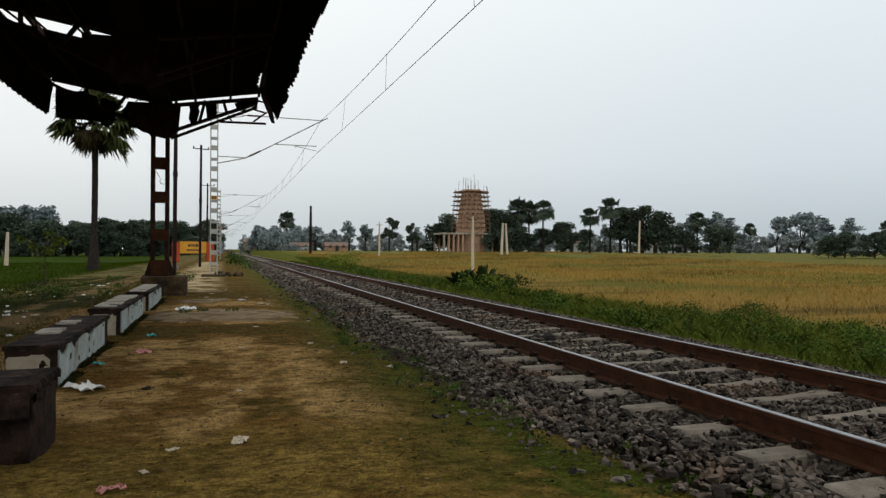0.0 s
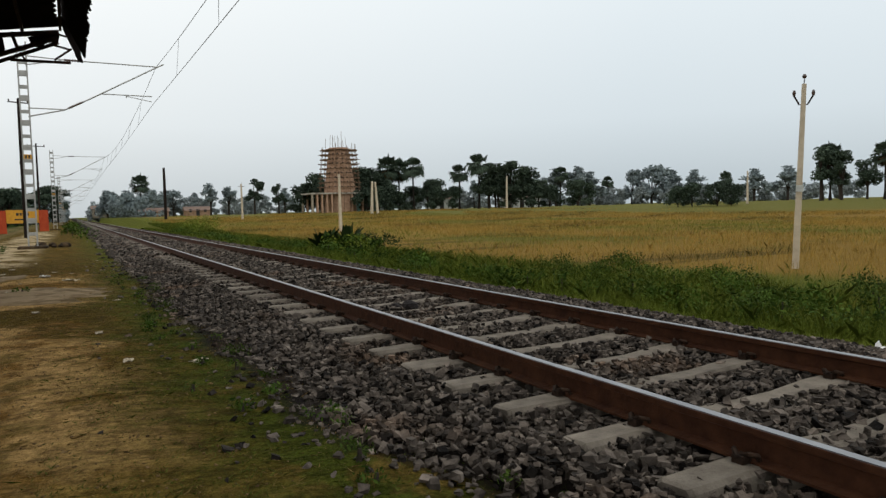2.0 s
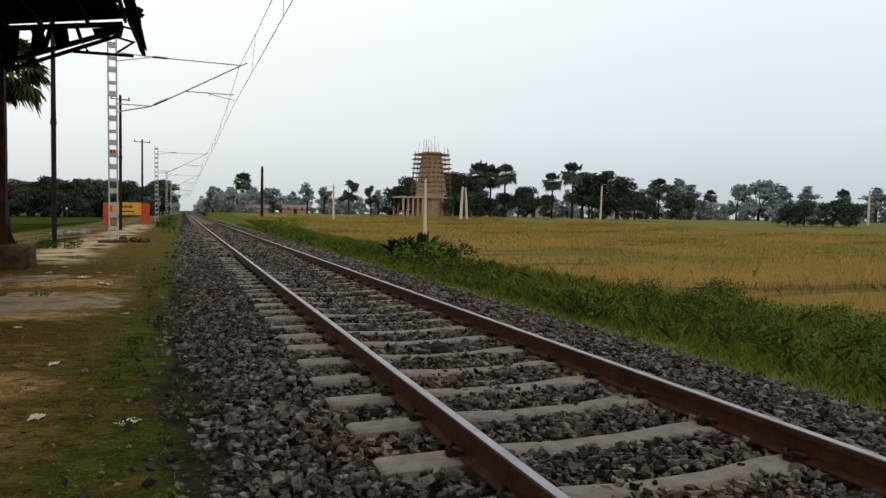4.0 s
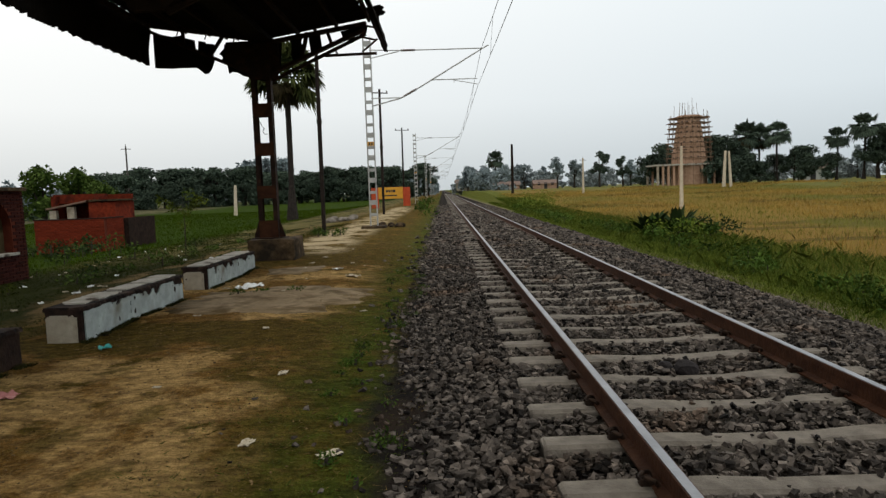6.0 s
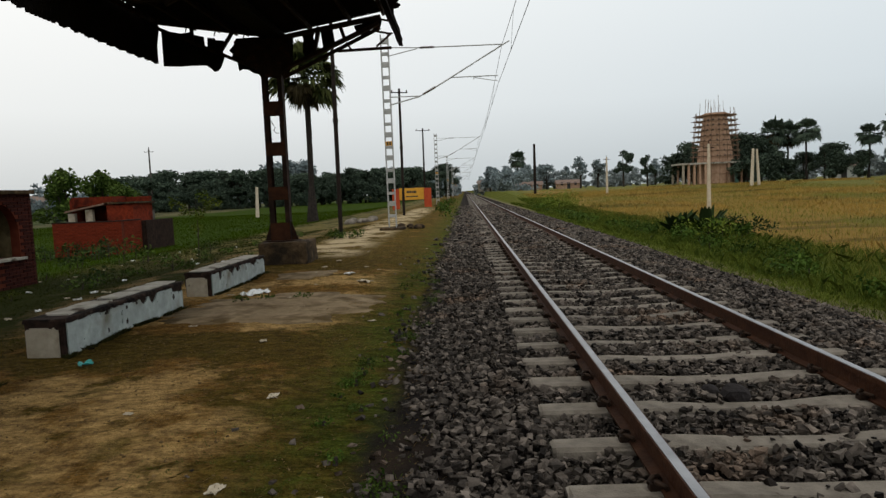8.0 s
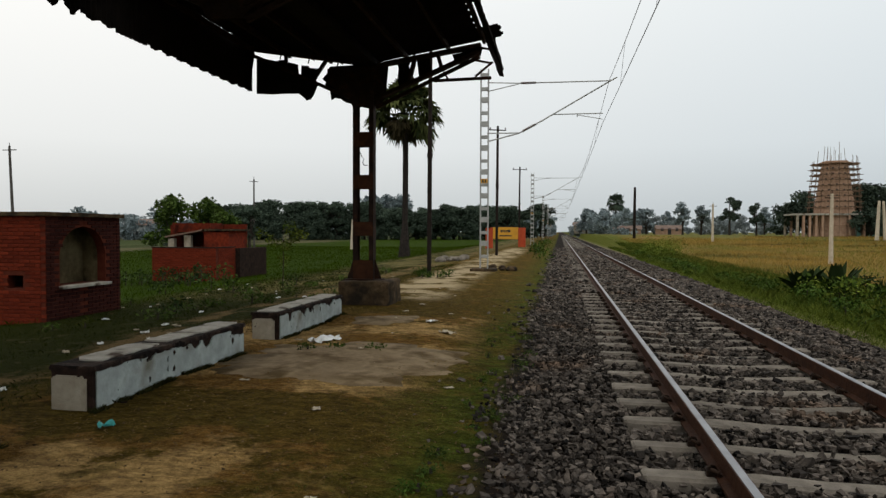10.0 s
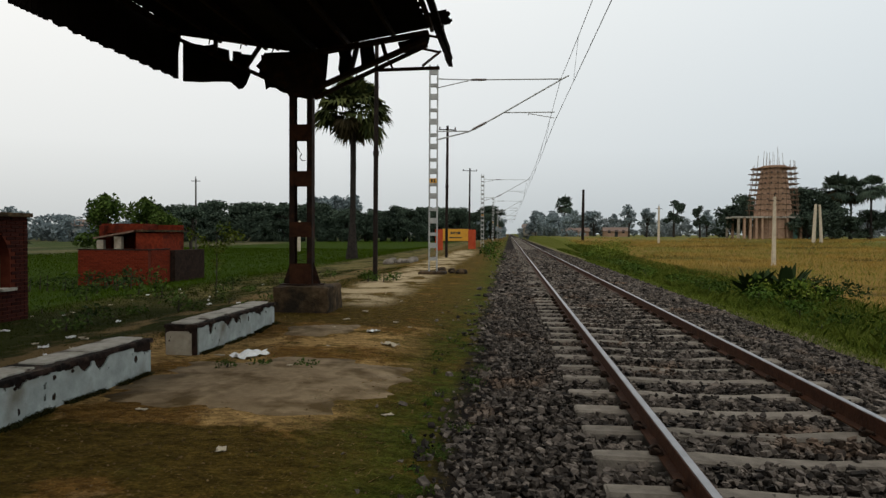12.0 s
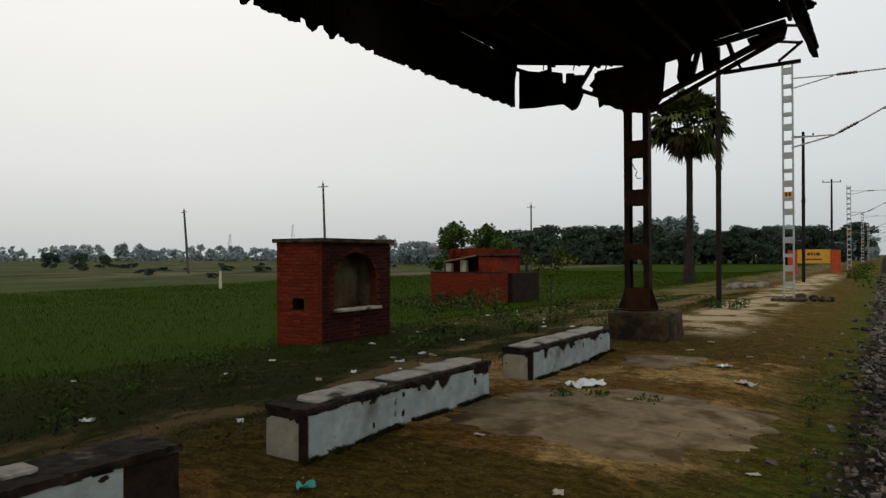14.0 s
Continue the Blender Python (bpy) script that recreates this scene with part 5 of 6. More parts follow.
M_SOOT = material("sooty_yellow_plaster", [(0.36, (0.010, 0.009, 0.007)), (0.50, (0.085, 0.066, 0.034)), (0.72, (0.23, 0.185, 0.10))], 1.1, 0.9, 0, 0.3)
bm = BM()
box(bm, -0.62, -0.57, WT + 0.01, HL - WT - 0.01, 0.28, 1.62)
part("niche_back", bm, M_SOOT, hut, "soot-stained yellowish plaster back")
for s in (-1, 1):
    part("niche_cheek", box(BM(), -0.56, -WT - 0.002, NC + s * 0.72 - 0.02, NC + s * 0.72 + 0.02, 0.28, 1.60), M_SOOT, hut, "soot-stained plaster cheek")
lay_bricks(hut, pose(-0.0, 0.0, HB, 0, 0, 90), HL, HT - HB, lambda a, z: abs(a - NC) < niche_half(z + HB) + 0.06 or (abs(a - NC) < 0.8 and 0.18 < z + HB < 0.32), seed=2, mat=M_FRONTBRICK)
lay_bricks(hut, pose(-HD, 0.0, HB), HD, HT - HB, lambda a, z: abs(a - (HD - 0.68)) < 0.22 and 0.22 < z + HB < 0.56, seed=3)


# ---- walled shed ----
SX, SY = -18.6, 33.4
shed = root("brick_shed", pose(SX, SY, 0), "low red brick enclosure with a small shed and lean-to slab behind", "shed")
bm = BM()
for x0, x1, y0, y1 in ((0, 3.0, 0, 0.23), (2.77, 3.0, 0.23, 1.75), (0, 0.23, 0.23, 1.75)):
    box(bm, x0, x1, y0, y1, -1.0, 0.66)
part("yard_wall", bm, M_MORTAR, shed)
bm = BM()
box(bm, -0.02, 3.03, -0.025, 0.25, 0.66, 0.70)
box(bm, 2.76, 3.03, 0.25, 1.77, 0.66, 0.70)
part("coping", bm, M_CORE, shed, "dark weathered wall top")
for x0, x1, z0, z1 in ((-0.35, -0.05, -1.0, 1.05), (0.45, 0.78, -1.0, 1.2), (1.45, 2.65, -1.0, 1.35)):
    bm = BM()
    box(bm, x0, x1, 1.8, 2.0, z0, z1)
    part("front_pier", bm, M_BRICK if x1 - x0 > 0.4 else M_CREAM, shed)
bm = BM()
for y0, y1 in ((3.5, 3.7),):
    box(bm, -0.35, 2.65, y0, y1, -1.0, 1.72)
box(bm, -0.35, -0.15, 2.0, 3.5, -1.0, 1.68)
box(bm, 2.45, 2.65, 2.0, 3.5, -1.0, 1.40)
part("shed_wall", bm, M_BRICK, shed)
bm = BM()
beam(bm, (-0.45, 1.95, 1.12), (1.55, 1.95, 1.46), 0.5, 0.07)
part("lean_to_slab", bm, material("dusty_brown_slab", [(0.3, (0.12, 0.075, 0.052)), (0.7, (0.22, 0.145, 0.105))], 5, 0.9, 0, 0.4), shed, "sloping pale slab over the openings")
bm = BM()
beam(bm, (1.4, 2.7, 1.45), (2.8, 2.7, 1.45), 2.0, 0.08)
part("roof_slab", bm, M_CONC, shed)
bm = BM()
box(bm, -0.4, 1.5, 2.25, 3.55, 1.35, 1.76)
part("parapet", bm, M_BRICK, shed)
bm = BM()
box(bm, 3.0, 3.22, 1.78, 4.6, -1.0, 0.62)
part("rear_wall", bm, M_CORE, shed, "dark mossy side wall")
lay_bricks(shed, pose(0, 0.0, -0.9), 3.0, 1.54, lambda a, z: False, seed=5)
lay_bricks(shed, pose(3.0, 0.23, -0.9, 0, 0, 90), 1.5, 1.54, lambda a, z: False, seed=6)


# ---- tapering temple tower under construction ----
M_TOWER = material("new_pink_brickwork", [(0.3, (0.27, 0.165, 0.11)), (0.7, (0.43, 0.28, 0.19))], 2.2, 0.9, 0, 0.4, 8)
M_BAMBOO = material("weathered_bamboo", [(0.3, (0.10, 0.06, 0.04)), (0.7, (0.22, 0.15, 0.10))], 3, 0.8, 0, 0.1)
TB = 0.7
tower = root("temple_tower", pose(46.05, 134.6, TB), "tapering unfinished brick temple tower with a pillared porch in bamboo scaffolding", "tower")
H0 = 12.9
bm = BM()
prof = [(-2.0, 3.2), (4.3, 3.12), (4.6, 3.05), (6.5, 2.86), (8.3, 2.62), (10.4, 2.32), (H0 - 0.3, 1.98), (H0 - 0.28, 2.5), (H0 - 0.05, 2.5), (H0, 2.0), (H0 + 0.2, 2.0)]
rings = [[bm.verts.new((r * math.cos(a) * (1.02 if k % 2 else 0.98), r * math.sin(a) * (1.02 if k % 2 else 0.98), z)) for k, a in enumerate(2 * math.pi * k / 24 for k in range(24))] for z, r in prof]
for r0, r1 in zip(rings, rings[1:]):
    for k in range(24):
        bm.faces.new((r0[k], r0[(k + 1) % 24], r1[(k + 1) % 24], r1[k]))
bm.faces.new(rings[-1])
part("shaft", bm, M_TOWER, tower)
for z in (2.0, 5.0, 6.3, 7.6, 8.9, 10.2, 11.5, 12.8):
    r = float(np.interp(z, [p[0] for p in prof], [p[1] for p in prof])) * 1.05
    part("string_course", tube(BM(), [(r * math.cos(a), r * math.sin(a), z) for a in (2 * math.pi * k / 20 for k in range(21))], 0.06, 5, False), M_TOWER, tower)
bm = BM()
box(bm, -7.3, 3.9, -3.6, 3.4, 3.7, 4.0)
part("porch_roof", bm, M_CAP, tower, "flat pale porch slab")
for x in (-7.0, -6.0, -5.0, -4.0, -3.0, 1.2, 3.5):
    for y in (-3.3, 3.1):
        bm = BM()
        box(bm, x - 0.17, x + 0.17, y - 0.17, y + 0.17, -2.0, 3.7)
        part("porch_pillar", bm, M_TOWER if x > -6.5 else M_CREAM, tower)
for z in np.arange(5.2, H0 - 0.8, 0.95):  # black blocks in rows, painted as the shade inside open putlog holes
    r = float(np.interp(z, [p[0] for p in prof], [p[1] for p in prof]))
    for k in range(14):
        a = 2 * math.pi * (k + 0.4 * (int(z * 2) % 2)) / 14
        part("putlog_hole", box(BM(), -0.14, 0.14, -0.05, 0.03, -0.13, 0.13), M_BLACK, tower, "black block for a shaded putlog hole").matrix_basis = pose(r * math.cos(a), r * math.sin(a), z, 0, 0, math.degrees(a) + 90)
sc = root("scaffolding", pose(46.05, 134.6, TB), "brown bamboo scaffolding lashed round the brick tower", "scaffolding")
rnd = random.Random(8)


def scaffold_r(z):
    return 4.35 - 0.055 * z


for k in range(18):
    a = 2 * math.pi * k / 18
    top = H0 + rnd.choice((0.1, 0.3, 0.6, 1.0, 1.9, 3.2))
    part("upright", tube(BM(), [(4.45 * math.cos(a), 4.45 * math.sin(a), -2.0), (scaffold_r(8) * math.cos(a + 0.02), scaffold_r(8) * math.sin(a + 0.02), 8.0), ((scaffold_r(top) - 0.25) * math.cos(a), (scaffold_r(top) - 0.25) * math.sin(a), top)], 0.04, 5), M_BAMBOO, sc)
for k in range(9):  # rods rising from the open top
    a, q = rnd.uniform(0, 6.28), rnd.uniform(0.6, 1.9)
    part("reinforcing_rod", tube(BM(), [(q * math.cos(a), q * math.sin(a), H0), (q * 0.9 * math.cos(a), q * 0.9 * math.sin(a), H0 + rnd.uniform(1.2, 3.0))], 0.03, 4), M_BAMBOO, sc)
for z in np.arange(5.1, H0 + 0.2, 0.93):
    r = scaffold_r(z)
    inner = float(np.interp(z, [p[0] for p in prof], [p[1] for p in prof])) * 1.01 - (0.5 if z > H0 - 0.4 else 0.0)
    part("ledger", tube(BM(), [(r * math.cos(a), r * math.sin(a), z + rnd.uniform(-0.06, 0.06)) for a in (2 * math.pi * k / 18 for k in range(19))], 0.045, 5, False), M_BAMBOO, sc)
    for k in range(18):
        a = 2 * math.pi * (k + rnd.uniform(-0.2, 0.2)) / 18
        part("putlog", beam(BM(), (inner * math.cos(a), inner * math.sin(a), z), ((r + rnd.uniform(0.1, 0.55)) * math.cos(a), (r + rnd.uniform(0.1, 0.55)) * math.sin(a), z + 0.06), 0.14, 0.10), M_BAMBOO, sc)


# far lattice towers
def lattice(x, y, h, label):
    p = root("lattice_tower", pose(x, y, -0.9), label, "pylon")
    for sx, sy in ((-1, -1), (1, -1), (1, 1), (-1, 1)):
        part("leg", tube(BM(), [(sx * 3, sy * 3, 0), (sx * 0.5, sy * 0.5, h)], 0.22, 4), M_MAST, p)
    for k in range(8):
        za, zb = h * k / 8, h * (k + 1) / 8
        ra, rb = 3 - 2.5 * k / 8, 3 - 2.5 * (k + 1) / 8
        for s in (-1, 1):
            part("brace", tube(BM(), [(s * ra, -ra, za), (-s * rb, -rb, zb)], 0.12, 4), M_MAST, p)


lattice(-695, 581, 31, "far grey lattice pylon on the horizon")
lattice(-643, 639, 44, "far tall grey lattice pylon on the horizon")


# village houses between the trees
def house(x, y, w, d, h, mat, label, rz=0):
    e = root("village_house", pose(x, y, ground_z(x, y), 0, 0, rz), label, "house", "village houses")
    part("wall_body", box(BM(), -w / 2, w / 2, -d / 2, d / 2, 0, h), mat, e)
    bm = BM()
    v = [bm.verts.new(p) for p in ((-w / 2 - 0.4, -d / 2 - 0.4, h), (w / 2 + 0.4, -d / 2 - 0.4, h), (w / 2 + 0.4, d / 2 + 0.4, h), (-w / 2 - 0.4, d / 2 + 0.4, h), (-w / 2 - 0.4, 0, h + d * 0.3), (w / 2 + 0.4, 0, h + d * 0.3))]
    for f in ((0, 1, 5, 4), (2, 3, 4, 5), (0, 4, 3), (1, 2, 5), (3, 2, 1, 0)):
        bm.faces.new([v[k] for k in f])
    part("roof", bm, M_ROOF, e)
    part("door", box(BM(), -0.5, 0.5, -d / 2 - 0.04, -d / 2 - 0.003, 0, 2.0), M_BLACK, e)
    for s in (-0.3, 0.3):
        part("window", box(BM(), s * w - 0.4, s * w + 0.4, -d / 2 - 0.04, -d / 2 - 0.003, 1.1, 2.0), M_BLACK, e)


M_ROOF = material("old_clay_tile", [(0.3, (0.12, 0.085, 0.07)), (0.7, (0.21, 0.155, 0.13))], 2, 0.9, 0, 0.3)
M_TEAL = material("turquoise_wash", [(0.3, (0.16, 0.36, 0.34)), (0.7, (0.22, 0.45, 0.42))], 2, 0.9, 0, 0.2)
house(31, 218, 7, 4, 1.6, M_TOWER, "low brick house before the far trees")
house(20, 228, 8, 4, 1.6, M_TOWER, "low pale house before the far trees")
house(57, 150, 7, 4, 2.6, M_TEAL, "turquoise-washed village house under the palms", -15)
house(52, 148, 5, 4, 2.4, M_LIME, "whitewashed village house under the palms", -15)
house(78, 150, 7, 4, 2.6, M_LIME, "pale village house between trees", -25)
house(95, 140, 9, 4, 2.4, M_LIME, "low pale house at the edge of the meadow", -30)
house(6.5, 262, 5, 4, 3.0, M_CREAM, "small pale line-side house far along the track")
house(-97, 153, 7, 5, 3.4, M_LIME, "whitewashed house before distant trees", 25)


# ---- trees ----
M_BARK = material("grey_brown_bark", [(0.3, (0.022, 0.018, 0.015)), (0.7, (0.056, 0.046, 0.037))], 6, 0.95, 0, 0.6, 20)
# slightly bluish: some distance haze is mixed into this leaf colour
M_CROWN = leaf_material("dark_hazed_tree_leaves", (0.028, 0.043, 0.032), (0.062, 0.084, 0.058), 0.25)
M_FRESH = leaf_material("fresh_green_leaves", (0.018, 0.036, 0.007), (0.064, 0.095, 0.020), 0.2)
# the next two paint distance haze into the leaf colour of far trees
M_HAZE_GREY = leaf_material("haze_grey_tree_leaves", (0.145, 0.180, 0.192), (0.205, 0.245, 0.250), 0.15)
M_HAZE = leaf_material("haze_coloured_leaves", (0.185, 0.215, 0.222), (0.245, 0.280, 0.280), 0.1)
M_PALM = leaf_material("palm_fans", (0.018, 0.028, 0.010), (0.085, 0.095, 0.030), 0.2)
M_DEAD = leaf_material("dead_palm_fans", (0.024, 0.020, 0.011), (0.070, 0.055, 0.028), 0.2)
M_PALMBARK = material("dark_palm_bark", [(0.3, (0.012, 0.010, 0.009)), (0.7, (0.038, 0.031, 0.026))], 6, 0.95, 0, 0.6, 20)


def leaf_cloud(clumps, per, size, seed, flat=0.8):
    """Many small leaf sprays round the clumps (centre, radius), as one mesh."""
    r = np.random.default_rng(seed)
    vs = []
    for c, rad in clumps:
        k = int(per * rad * rad)
        d = r.normal(size=(k, 3))
        d /= np.linalg.norm(d, axis=1)[:, None]
        p = np.array(c) + d * rad * r.uniform(0.12, 1.0, (k, 1)) ** 0.5 * r.uniform(0.8, 1.18, (k, 1)) * np.array((1, 1, flat))
        u = r.normal(size=(k, 3))
        u /= np.linalg.norm(u, axis=1)[:, None]
        w = np.cross(u, r.normal(size=(k, 3)))
        w /= np.linalg.norm(w, axis=1)[:, None] + 1e-6
        s = size * r.uniform(0.6, 1.4, (k, 1))
        vs.append(np.stack([p - u * s, p - w * s * 0.45, p + u * s, p + w * s * 0.45], 1))
    v = np.concatenate(vs)
    c = len(v)
    me = bpy.data.meshes.new("crown")
    me.vertices.add(c * 4)
    me.vertices.foreach_set("co", v.reshape(-1))
    me.loops.add(c * 4)
    me.loops.foreach_set("vertex_index", np.arange(c * 4))
    me.polygons.add(c)
    me.polygons.foreach_set("loop_start", np.arange(c) * 4)
    me.update(calc_edges=True)
    return me


def broad_tree(seed, h, spread, leaf, mat, name="tree", trunk=0.35, per=46):
    """A tree about h high: forked trunk, limbs, and a crown of uneven clumps with gaps. Stands below the ground until copied."""
    r = random.Random(seed)
    t = root(name, pose(0, 0, -60), "", "tree")
    base = h * trunk
    bm = BM()
    tube(bm, [(0, 0, -0.5), (0.04 * h * r.uniform(-1, 1) * 0.4, 0, base * 0.6), (0, 0.1, base), (0.1, 0, h * 0.8)], [h * 0.035, h * 0.027, h * 0.022, h * 0.006], 7)
    tr = part("trunk", bm, M_BARK, t)
    clumps = []
    for k in range(9):
        a, zz = r.uniform(0, 6.28), r.uniform(base * 0.95, h * 0.86)
        reach = spread * r.uniform(0.2, 0.86) * (1.0 - 0.5 * max(0, (zz / h - 0.55)) / 0.45)
        tip = (reach * math.cos(a), reach * math.sin(a), zz)
        part("limb", tube(BM(), [(0, 0, base * r.uniform(0.7, 1.0)), (tip[0] * 0.5, tip[1] * 0.5, (base + zz) / 2), tip], [h * 0.014, h * 0.010, h * 0.004], 5), M_BARK, tr)
        clumps.append((tip, spread * r.uniform(0.20, 0.42)))
        clumps.append(((tip[0] * 0.6 + r.uniform(-0.2, 0.2) * spread, tip[1] * 0.6 + r.uniform(-0.2, 0.2) * spread, min(h * 0.93, zz + h * r.uniform(-0.02, 0.14))), spread * r.uniform(0.14, 0.34)))
    clumps.append(((0, 0, h * 0.88), spread * 0.30))
    me = leaf_cloud(clumps, 9.0 / (leaf * leaf), leaf, seed)
    me.materials.append(mat)
    cr = new("crown", me)
    cr.parent = t
    return t


def tree_belt(name, trees, leaf, mat, seed, label):
    """A far belt of trees that nobody could count: uneven crowns on short stems, as one mesh."""
    r = random.Random(seed)
    clumps = []
    for x, y, h, w in trees:
        z = ground_z(x, y)
        for k in range(9):
            u = r.uniform(0.06, 0.92)
            reach = w * (1 - 0.7 * abs(u - 0.5)) * 0.75
            clumps.append(((x + r.uniform(-reach, reach), y + r.uniform(-reach, reach), z + h * u), min(h * 0.24, w * r.uniform(0.25, 0.5))))
    me = leaf_cloud(clumps, 9.0 / (leaf * leaf), leaf, seed)
    me.materials.append(mat)
    tagged(new(name, me), label, "trees", kind="stuff")


def palmyra(seed, h, crown, leaf_mat=None, fine=1.0):
    """A fan palm: slim trunk, a round head of pleated fans and a skirt of dead ones."""
    r = random.Random(seed)
    t = root("palm_tree", pose(0, 0, -60), "", "palm")
    bm = BM()
    bend = r.uniform(-0.25, 0.25)
    k = 14
    pts = [(bend * math.sin(i / k * 2.4), 0.0, -0.5 + (h + 0.5) * i / k) for i in range(k + 1)]
    tube(bm, pts, [0.30 * (h / 9) * (1.45 - 0.9 * min(1, i / 4)) if i < 4 else 0.165 * (h / 9) * (1.05 + (0.06 if i % 2 else 0)) for i in range(k + 1)], 9)
    part("trunk", bm, M_PALMBARK, t)
    top = Vector(pts[-1])
    verts = {0: ([], []), 1: ([], [])}
    nf = int(44 * fine)
    for i in range(nf):
        dead = i > nf * 0.84
        el = radians(r.uniform(-48, 86)) if not dead else radians(r.uniform(-75, -30))
        az = r.uniform(0, 6.28)
        d = Vector((math.cos(az) * math.cos(el), math.sin(az) * math.cos(el), math.sin(el)))
        ln = crown * r.uniform(0.40, 0.66) * (0.7 if dead else 1)
        c = top + d * ln
        side = d.cross(Vector((0, 0, 1))).normalized()
        nrm = side.cross(d).normalized()
        V, F = verts[1 if dead else 0]
        o = len(V)
        w = 0.02 * crown / 2
        V += [top - side * w, top + side * w, c + side * w, c - side * w]
        F.append((o, o + 1, o + 2, o + 3))
        seg = 17
        rad = crown * r.uniform(0.42, 0.56) * (0.8 if dead else 1)
        for s in range(seg):
            a = radians(-105 + 210 * (s + 0.5) / seg)
            tipd = d * math.cos(a) + side * math.sin(a)
            droop = Vector((0, 0, -1)) * rad * (r.uniform(0.02, 0.25) if el > 0.6 else r.uniform(0.15, 0.65))
            wv = (side * math.cos(a) - d * math.sin(a)) * rad * 0.085 + nrm * (0.05 * rad * (1 if s % 2 else -1))
            o = len(V)
            V += [c, c + tipd * rad * 0.62 + wv, c + tipd * rad * r.uniform(0.9, 1.05) + droop, c + tipd * rad * 0.62 - wv]
            F.append((o, o + 1, o + 2, o + 3))
    for key, nm, mt in ((0, "fan_crown", leaf_mat or M_PALM), (1, "dead_fan_skirt", M_DEAD)):
        me = bpy.data.meshes.new(nm)
        me.from_pydata([tuple(v) for v in verts[key][0]], [], verts[key][1])
        me.materials.append(mt)
        ob = new(nm, me)
        ob.parent = t
    return t


def plant(proto, x, y, s, label, group="", sx=1.0, z=None, rz=None):
    m = pose(x, y, (ground_z(x, y) if z is None else z), 0, 0, random.uniform(0, 360) if rz is None else rz) @ Matrix.Diagonal((s * sx, s * sx, s, 1))
    return tagged(copy_thing(proto, m), label, group=group)


random.seed(21)
BROAD = [broad_tree(31, 9, 3.6, 0.26, M_CROWN), broad_tree(32, 9, 3.0, 0.26, M_CROWN), broad_tree(33, 9, 4.2, 0.28, M_CROWN, trunk=0.25), broad_tree(34, 9, 3.2, 0.26, M_CROWN, trunk=0.42)]
GREYT = [broad_tree(41, 9, 3.6, 0.42, M_HAZE_GREY), broad_tree(42, 9, 3.1, 0.42, M_HAZE_GREY, trunk=0.4), broad_tree(43, 9, 4.4, 0.42, M_HAZE_GREY, trunk=0.25)]
SHRUB = broad_tree(51, 4, 2.7, 0.22, M_CROWN, "shrub", 0.12)
FRESH = broad_tree(52, 5, 2.3, 0.17, M_FRESH, "tree", 0.2)
PALMS = [palmyra(61, 9, 3.0, M_CROWN, 1.4), palmyra(62, 9, 2.7, M_CROWN, 1.3)]

the_palm = palmyra(71, 10.7, 2.75, None, 1.6)
plant(the_palm, -12.55, 56.0, 1.0, "tall palmyra palm with a bushy fan crown by the rice field", rz=200)

for x, y, h in ((58.9, 139.4, 12.6), (64.0, 137.0, 12.7), (72.8, 132.2, 11.0), (76.5, 130.0, 13.2), (63.3, 142.9, 12.2), (110.0, 71.6, 10.3), (112.1, 63.9, 10.0), (152.6, 172.3, 10.5), (153.7, 127.4, 9.0), (16.1, 224.0, 13.2), (128.0, 166.0, 13.0)):
    plant(random.choice(PALMS), x, y, (h - 1.2) / 11.2, "dark palmyra palm among the village trees", "village palms")
for x, y, h in ((55.5, 140.8, 11.0), (80.2, 127.6, 10.8), (84.3, 124.8, 10.6), (87.3, 122.6, 7.4), (81.5, 131.0, 9.5), (67.4, 137.0, 7.6), (107.6, 71.6, 10.6), (108.9, 69.0, 9.6), (119.6, 70.9, 8.4), (114.0, 60.0, 8.2), (118.0, 52.0, 8.6), (41.7, 189.8, 11.2), (45.3, 147.3, 10.0), (37.5, 150.0, 8.0), (51.5, 142.5, 9.4), (61.0, 145.0, 9.0), (68.0, 146.0, 7.0)):
    plant(random.choice(BROAD), x, y, (h - 1.3) / 8.9, "dark leafy broad tree at the meadow's edge", "village trees", random.uniform(0.9, 1.2))
for x, y, h in ((94.5, 116.9, 5.4), (80.4, 74.8, 3.4), (82.9, 72.3, 3.5), (84.4, 71.0, 3.0), (79.0, 76.3, 3.0), (68.8, 138.0, 5.2), (89.0, 121.0, 4.6), (72.0, 134.0, 4.8), (-135.1, 75.9, 2.9), (-133.3, 80.3, 2.8), (-131.0, 84.0, 2.5), (-110.0, 118.0, 4.2)):
    plant(SHRUB, x, y, h / 3.9, "low dark spreading bush in the fields", "field bushes", 1.0)
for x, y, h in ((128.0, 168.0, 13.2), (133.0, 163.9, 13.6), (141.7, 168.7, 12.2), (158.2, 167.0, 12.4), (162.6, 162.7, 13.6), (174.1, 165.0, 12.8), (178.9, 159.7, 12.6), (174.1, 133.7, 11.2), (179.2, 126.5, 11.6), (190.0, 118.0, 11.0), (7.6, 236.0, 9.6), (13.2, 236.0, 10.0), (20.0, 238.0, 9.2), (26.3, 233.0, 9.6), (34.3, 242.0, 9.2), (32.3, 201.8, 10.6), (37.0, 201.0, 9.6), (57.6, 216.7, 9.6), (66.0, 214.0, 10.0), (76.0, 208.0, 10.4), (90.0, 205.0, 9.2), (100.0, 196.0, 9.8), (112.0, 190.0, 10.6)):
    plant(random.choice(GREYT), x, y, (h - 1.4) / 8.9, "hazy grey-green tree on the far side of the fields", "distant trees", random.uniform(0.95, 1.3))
rnd = random.Random(77)
belt = []
